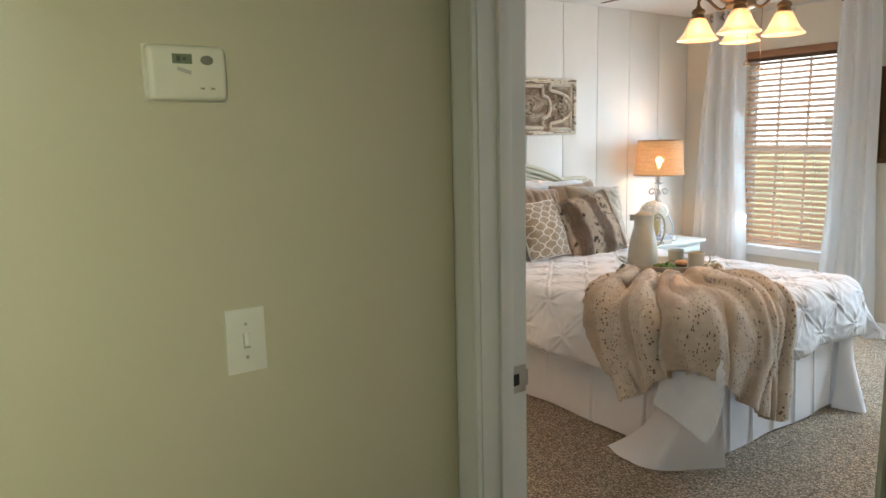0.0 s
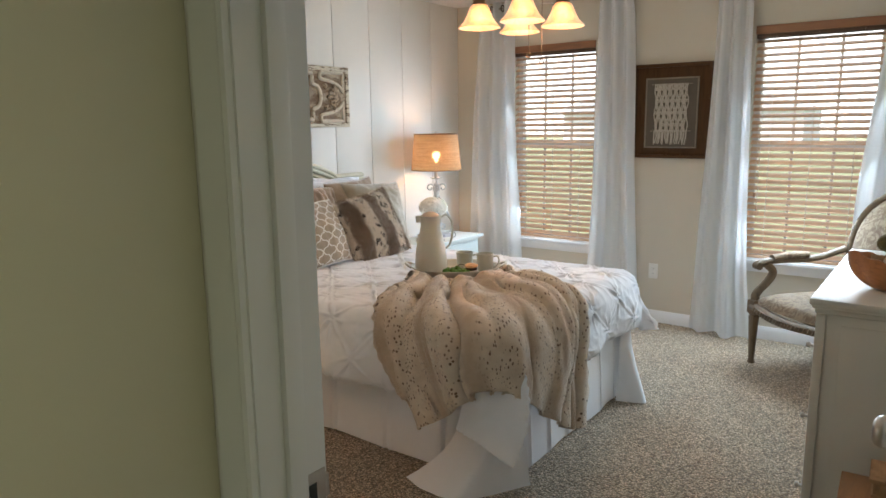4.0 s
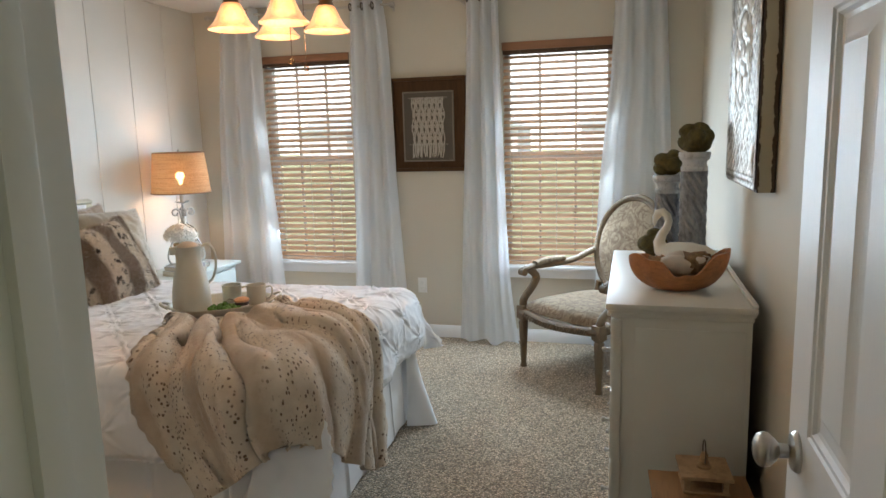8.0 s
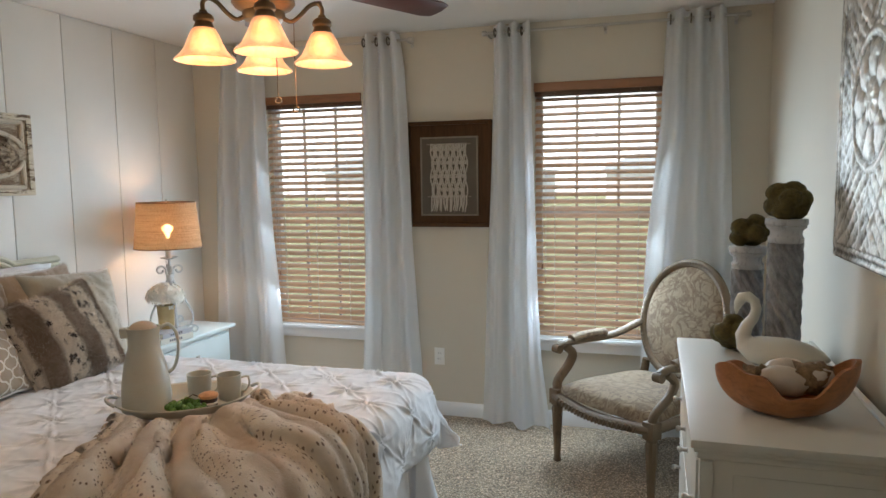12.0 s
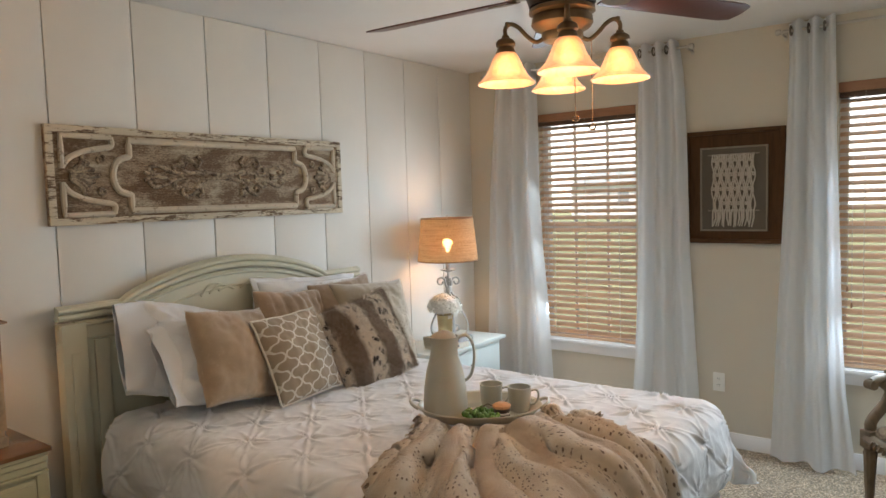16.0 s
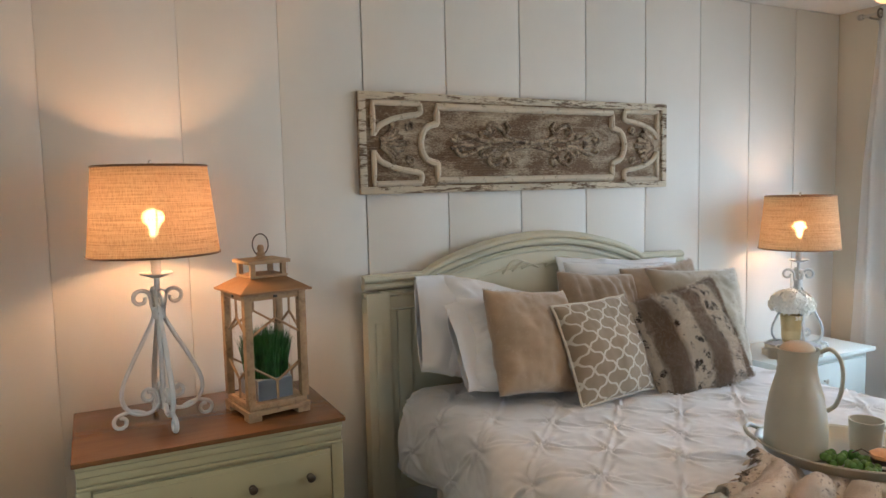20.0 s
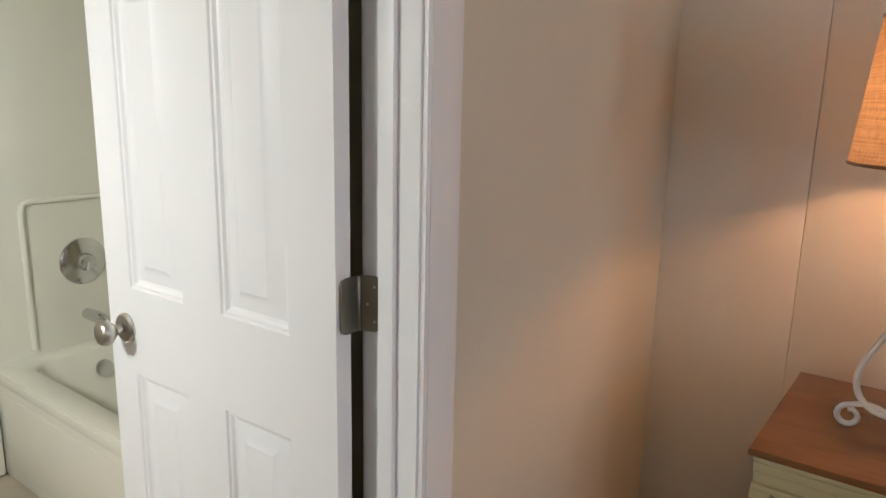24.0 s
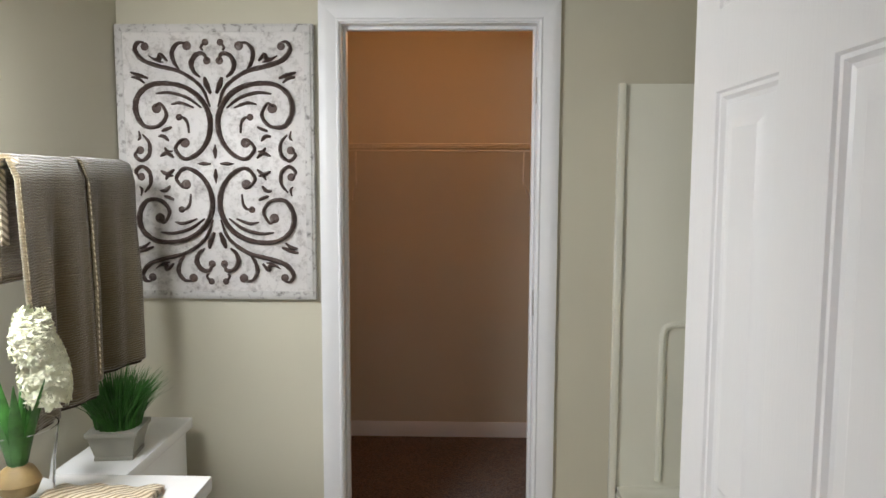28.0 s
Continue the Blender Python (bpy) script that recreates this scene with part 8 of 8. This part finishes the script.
part("raised_border", join(span(-BW2 / 2 + 0.008, BW2 / 2 - 0.008, -0.036, -0.030, BH2 / 2 - 0.030, BH2 / 2 - 0.008, 0.002), span(-BW2 / 2 + 0.008, BW2 / 2 - 0.008, -0.036, -0.030, -BH2 / 2 + 0.008, -BH2 / 2 + 0.030, 0.002), span(-BW2 / 2 + 0.008, -BW2 / 2 + 0.030, -0.0362, -0.030, -BH2 / 2 + 0.03, BH2 / 2 - 0.03, 0.002), span(BW2 / 2 - 0.030, BW2 / 2 - 0.008, -0.0362, -0.030, -BH2 / 2 + 0.03, BH2 / 2 - 0.03, 0.002)), M_greyedge, ba)
part("enamel_sheet", span(-BW2 / 2 + 0.028, BW2 / 2 - 0.028, -0.034, -0.029, -BH2 / 2 + 0.028, BH2 / 2 - 0.028, 0.001), M_enamel, ba)


def brush(pts, w, sx=1, sz=1):
    w = w * 4.1
    n = len(pts)
    tp = [w * (0.35 + 0.65 * math.sin(math.pi * min(1, (i + 0.6) / n)) ** 0.7) * (1 + 0.22 * noise.noise(Vector((pts[i][0] * 90, pts[i][1] * 90, w * 400)))) for i in range(n)]
    return tube([(sx * x, -0.0345, sz * z) for x, z in pts], w, 6, flat=0.35, taper=tp)


def dot(x, z, r, sx=1, sz=1):
    return lathe([(0.0, 0.0035), (r * 0.7, 0.003), (r, 0.0)], 14, pose(sx * x, -0.034, sz * z, 90, 0, 0))


# one quarter of the pattern: (x, z) control points and stroke weight
strokes = [
    ([(0.100, 0.085), (0.118, 0.080), (0.138, 0.050), (0.106, 0.016), (0.056, 0.038), (0.020, 0.093), (0.016, 0.165), (0.052, 0.230), (0.118, 0.268), (0.206, 0.272), (0.260, 0.236), (0.272, 0.180), (0.245, 0.130), (0.195, 0.129), (0.166, 0.166), (0.186, 0.206), (0.206, 0.196)], 0.0062),
    ([(0.014, 0.195), (0.042, 0.262), (0.110, 0.312), (0.192, 0.334), (0.243, 0.354), (0.268, 0.388), (0.258, 0.412), (0.238, 0.414)], 0.0056),
    ([(0.044, 0.192), (0.092, 0.226), (0.152, 0.243), (0.200, 0.240)], 0.0046),
    ([(0.070, 0.192), (0.115, 0.208), (0.148, 0.204)], 0.0042),
    ([(0.090, 0.105), (0.094, 0.140), (0.108, 0.158), (0.126, 0.156)], 0.0038),
    ([(0.046, 0.296), (0.066, 0.314), (0.074, 0.342), (0.058, 0.370), (0.032, 0.374), (0.020, 0.352)], 0.0056),
    ([(0.010, 0.240), (0.022, 0.268), (0.030, 0.296)], 0.0062),
    ([(0.118, 0.322), (0.134, 0.346), (0.140, 0.380), (0.122, 0.408), (0.096, 0.412)], 0.0050),
    ([(0.030, 0.412), (0.040, 0.396), (0.034, 0.386)], 0.0034),
    ([(0.158, 0.350), (0.180, 0.372), (0.186, 0.356), (0.208, 0.358)], 0.0052),
    ([(0.172, 0.346), (0.196, 0.352), (0.222, 0.368)], 0.0032),
    ([(0.228, 0.292), (0.256, 0.302), (0.286, 0.312)], 0.0050),
    ([(0.240, 0.276), (0.262, 0.292), (0.284, 0.296)], 0.0042),
    ([(0.252, 0.100), (0.230, 0.070), (0.232, 0.030), (0.258, 0.010), (0.280, 0.028), (0.270, 0.050)], 0.0048),
    ([(0.266, 0.112), (0.262, 0.090), (0.270, 0.080)], 0.0030),
    ([(0.150, 0.126), (0.168, 0.118), (0.184, 0.112)], 0.0048),
    ([(0.162, 0.078), (0.178, 0.094), (0.196, 0.094)], 0.0048),
    ([(0.146, 0.020), (0.168, 0.036), (0.192, 0.026)], 0.0050),
    ([(0.150, 0.042), (0.168, 0.044), (0.176, 0.056)], 0.0036),
]
strokes = [(pts2(p), w) for p, w in strokes]
dots = [(0.202, 0.190, 0.0115), (0.106, 0.072, 0.0115), (0.236, 0.400, 0.0095), (0.090, 0.402, 0.0105), (0.026, 0.414, 0.0080), (0.264, 0.046, 0.0095), (0.124, 0.160, 0.0080), (0.022, 0.352, 0.0090)]
for sx2 in (-1, 1):
    for sz2 in (-1, 1):
        for p, w in strokes:
            part("scroll", brush(p, w, sx2, sz2), M_scroll, ba)
        for x, z, r in dots:
            part("scroll_dot", dot(x, z, r * 1.5, sx2, sz2), M_scroll, ba)
for dx, dz in ((0.034, 0), (-0.034, 0), (0, 0.036), (0, -0.036)):
    part("star_petal", tube([(dx * 0.5, -0.0345, dz * 0.5), (dx * 1.2, -0.0345, dz * 1.2), (dx * 1.9, -0.0345, dz * 1.9)], 0.01, 6, flat=0.35, taper=[0.008, 0.022, 0.003]), M_scroll, ba)

# closet wire shelf
M_wire = mottled("white_wire", (0.72, 0.66, 0.56), 0.4, 10, 0.03)
shf = thing("wire_shelf", pose(0, 0, 0), "white wire closet shelf with a hanging rail", "shelf")
for y, z in ((-3.93, 1.735), (-3.93, 1.700), (-4.10, 1.735), (-4.29, 1.735)):
    part("rail", tube([(0.502, y, z), (3.098, y, z)], 0.0045, 8), M_wire, shf)
w0 = None
for i in range(96):
    x = 0.52 + i * 0.027
    if w0 is None:
        w0 = part("wire", tube([(0, -3.93, 1.738), (0, -4.29, 1.738)], 0.0018, 5), M_wire, shf)
        w0.matrix_local = pose(x, 0, 0)
    else:
        same("wire", w0, shf, pose(x, 0, 0))
for x in (1.02, 1.32, 2.02, 2.42):
    part("post_wire", tube([(x, -3.93, 1.735), (x, -3.93, 1.700)], 0.003, 6), M_wire, shf)
for x, o in ((1.21, -0.07), (2.11, 0.07)):
    part("brace", tube([(x, -3.94, 1.70), (x, -3.96, 1.53), (x + o * 0.4, -4.05, 1.48), (x + o, -4.29, 1.43)], 0.0055, 8), M_wire, shf)

# closet hinges left on the jamb
for z in (0.28, 1.10, 1.85):
    part("hinge_leaf", span(C0, C0 + 0.002, B_S - 0.036, B_S - 0.002, z - 0.045, z + 0.045, 0.001), M_steel, fr3)

# toilet, plant, towels, vanity, vase
M_china = mottled("white_china", (0.80, 0.80, 0.79), 0.15, 4, 0.02)
to = thing("toilet", pose(0, 0, 0), "white china toilet beside the vanity", "toilet")
part("tank", span(2.50, 2.70, -2.55, -2.09, 0.32, 0.668, 0.02), M_china, to)
part("tank_lid", span(2.485, 2.708, -2.565, -2.075, 0.668, 0.705, 0.008), M_china, to)
part("bowl", lathe([(0.11, 0.0), (0.12, 0.02), (0.10, 0.12), (0.15, 0.28), (0.185, 0.37), (0.19, 0.40), (0.0, 0.40)], 30, pose(2.27, -2.32, 0) @ Matrix.Diagonal((1.25, 1, 1, 1))), M_china, to)
part("seat", lathe([(0.0, 0.402), (0.195, 0.402), (0.2, 0.41), (0.195, 0.425), (0.0, 0.43)], 30, pose(2.27, -2.32, 0) @ Matrix.Diagonal((1.22, 1, 1, 1))), M_china, to)
M_potgrey = distressed("grey_green_pot", (0.34, 0.33, 0.28), (0.18, 0.17, 0.14), 0.7, 20, 0.36)
pp = thing("potted_grass", pose(2.578, -2.225, 0.705, 0, 0, 8), "green grass plant in a grey square pot on the toilet tank", "plant")
part("pot", join(frustum(0.050, 0.050, 0.0, 0.068, 0.068, 0.075), span(-0.074, 0.074, -0.074, 0.074, 0.075, 0.090, 0.003), span(-0.056, 0.056, -0.056, 0.056, 0.0, 0.012, 0.003)), M_potgrey, pp)
M_grass2 = mottled("fresh_grass", (0.03, 0.14, 0.02), 0.6, 30, 0.5, 100, 0.1)
part("grass", grass_tuft(pose(0, 0, 0.085), 0.062, 0.200, 900, 11, 0.0040, 0.62), M_grass2, pp)


def terry(name, c):
    m = fabric(name, c, 0.98, 400, 0.1, 0.6, 0.5)
    k = Nodes(m)
    w = k.n("ShaderNodeTexWave", Vector=k.coord("Object", (1, 1, 1)), Scale=45.0, Distortion=5.0)
    w.wave_type, w.bands_direction = "BANDS", "Z"
    k.color(k.mix(w.outputs["Fac"], shade(c, 0.80), shade(c, 1.15)))
    k.bump(k.math("ADD", w.outputs["Fac"], k.noise(k.coord(), 350)), 0.6, 0.004)
    return m


M_towel = terry("olive_towel", (0.150, 0.113, 0.060))


def braided(name):
    m = fabric(name, (0.52, 0.42, 0.28), 0.95, 500)
    k = Nodes(m)
    w = k.n("ShaderNodeTexWave", Vector=k.coord("Object", (1, 1, 1), (0, 0.8, 0.4)), Scale=28.0, Distortion=3.0)
    k.color(k.ramp(w.outputs["Fac"], [(0.35, (0.24, 0.18, 0.11)), (0.6, (0.62, 0.52, 0.37))]))
    return m


M_braid = braided("braided_trim")
BAR_X, BAR_Z = 2.612, 1.565
tb = thing("towel_bar", pose(0, 0, 0), "brushed metal towel bar on the bathroom wall", "towel bar")
part("bar", tube([(BAR_X, -1.50, BAR_Z), (BAR_X, -2.44, BAR_Z)], 0.009, 12), M_steel, tb)
for y in (-1.52, -2.42):
    part("post", tube([(BAR_X, y, BAR_Z), (B_E, y, BAR_Z)], 0.010, 10), M_steel, tb)
    part("mount", lathe([(0.0, 0.0), (0.026, 0.0), (0.022, 0.008), (0.0, 0.01)], 20, pose(B_E, y, BAR_Z, 0, -90, 0)), M_steel, tb)


def towel(ya, yb, zf, seed):
    def fn(u, v):
        y = ya + (yb - ya) * u
        s = v * (BAR_Z - zf + 0.30)
        back = 0.28
        ph = seed + 7 * u
        if s < back:
            x, z = BAR_X + 0.017, BAR_Z - (back - s)
        else:
            x, z = BAR_X - 0.017 - (0.020 * math.sin(ph) + 0.010 * math.sin(2.3 * ph + 1)) * min(1, (s - back) * 3) - 0.010, BAR_Z - (s - back)
        if abs(s - back) < 0.03:
            a = (s - back) / 0.03 * 1.5708
            x, z = BAR_X - 0.018 * math.sin(a), BAR_Z + 0.018 * math.cos(a)
        return (x, y + 0.012 * (1 - v) * 0 - 0.03 * (u - 0.5) * max(0, v - 0.3), z)
    t = thing("hand_towel", pose(0, 0, 0), "olive ribbed towel with a braided border over the bar", "towel", "towels on the bar")
    part("cloth", sheet(fn, 26, 44, 0.012), M_towel, t, angle=180)
    def edge(u, v):
        p = Vector(fn(0.02 + 0.10 * u, 0.10 + v * 0.88))
        return p + Vector((-0.008, 0.004, 0))
    part("braided_border", sheet(edge, 5, 40, 0.004), M_braid, t, angle=180)
    part("tassel_hem", tube([Vector(fn(i / 12, 1.0)) + Vector((0.004, 0, -0.004)) for i in range(13)], 0.008, 6), mat("dark_hem", (0.05, 0.035, 0.025), 0.9), t)


towel(-1.80, -2.085, 0.95, 0.5)
towel(-2.10, -2.38, 0.99, 2.4)
va = thing("vanity", pose(0, 0, 0), "white vanity cabinet with a pale countertop", "vanity")
part("cabinet", span(2.17, 2.715, -1.76, -0.80, 0.0, 0.795, 0.004), M_white, va)
part("countertop", span(2.135, 2.718, -1.79, -0.77, 0.796, 0.832, 0.006), M_china, va)
for y in (-1.52, -1.04):
    dd = part("cabinet_door", span(2.152, 2.169, y - 0.22, y + 0.22, 0.10, 0.74, 0.004), M_white, va)
    part("door_pull", lathe([(0.005, 0), (0.005, 0.014), (0.013, 0.02), (0.0, 0.026)], 14, pose(2.152, y - 0.17, 0.66, 0, -90, 0)), M_steel, dd)
tagged(part("folded_washcloth", sheet(lambda u, v: (2.215 + 0.22 * u - 0.03 * v, -1.71 + 0.24 * v, 0.842 + 0.035 * math.sin(math.pi * v) * (0.5 + 0.5 * u) + 0.008 * noise.noise(Vector((u * 5, v * 5, 0)))), 24, 24, 0.02), M_braid, angle=180), "braided tan washcloth folded on the vanity", "towel")
vs = thing("hyacinth_vase", pose(2.478, -1.60, 0.834, 0, 0, 20) @ Matrix.Diagonal((1.3, 1.3, 1.06, 1)), "clear glass vase of white hyacinths on the vanity", "flowers")
part("glass", lathe([(0.0, 0.0), (0.045, 0.0), (0.050, 0.006), (0.055, 0.10), (0.062, 0.17), (0.060, 0.17), (0.052, 0.10), (0.046, 0.012), (0.0, 0.01)], 30), M_clear, vs)
part("bulb", lathe([(0.0, 0.03), (0.025, 0.035), (0.034, 0.06), (0.024, 0.085), (0.008, 0.10)], 18), mottled("bulb_skin", (0.30, 0.20, 0.08), 0.6, 20, 0.3), vs)
for k in range(7):
    q = k * 0.9
    part("leaf", tube(bez([(0.01 * math.cos(q), 0.01 * math.sin(q), 0.09), (0.03 * math.cos(q), 0.03 * math.sin(q), 0.18), (0.055 * math.cos(q), 0.055 * math.sin(q), 0.27)], 5), 0.010, 6, flat=0.25, taper=[0.010] * 6 + [0.009, 0.007, 0.005, 0.003, 0.001]), M_grass2, vs)
M_hya = mottled("hyacinth_petals", (0.86, 0.86, 0.66), 0.6, 30, 0.06)
rr = random.Random(21)
for cx, cy, z0, hh, rad, tx in ((-0.044, -0.018, 0.215, 0.115, 0.046, 0.03), (-0.028, -0.006, 0.302, 0.085, 0.037, -0.01)):
    bm = bmesh.new()
    for i in range(190):
        z = hh * rr.random()
        q = rr.uniform(0, 6.28)
        c = Vector((cx + tx * z / hh * 0.2, cy, z0 + z))
        d = Vector((math.cos(q), math.sin(q), rr.uniform(-0.15, 0.5))).normalized()
        r0 = rad * (0.62 + 0.38 * math.sin(math.pi * min(1, z / hh * 0.8 + 0.2)))
        p = c + d * r0 * 0.7
        u = d.orthogonal().normalized()
        w = d.cross(u)
        for k in range(6):
            a = k * 1.047
            e1 = u * math.cos(a) + w * math.sin(a)
            e2 = d.cross(e1)
            bm.faces.new([bm.verts.new(x) for x in (p, p + e1 * 0.009 + e2 * 0.0045 + d * 0.006, p + e1 * 0.021 + d * 0.004, p + e1 * 0.009 - e2 * 0.0045 + d * 0.006)])
    part("blossom", bm, M_hya, vs)
    part("stalk", tube([(0, 0, 0.10), (cx, cy, z0 + hh * 0.9)], 0.007, 8), M_grass2, vs)
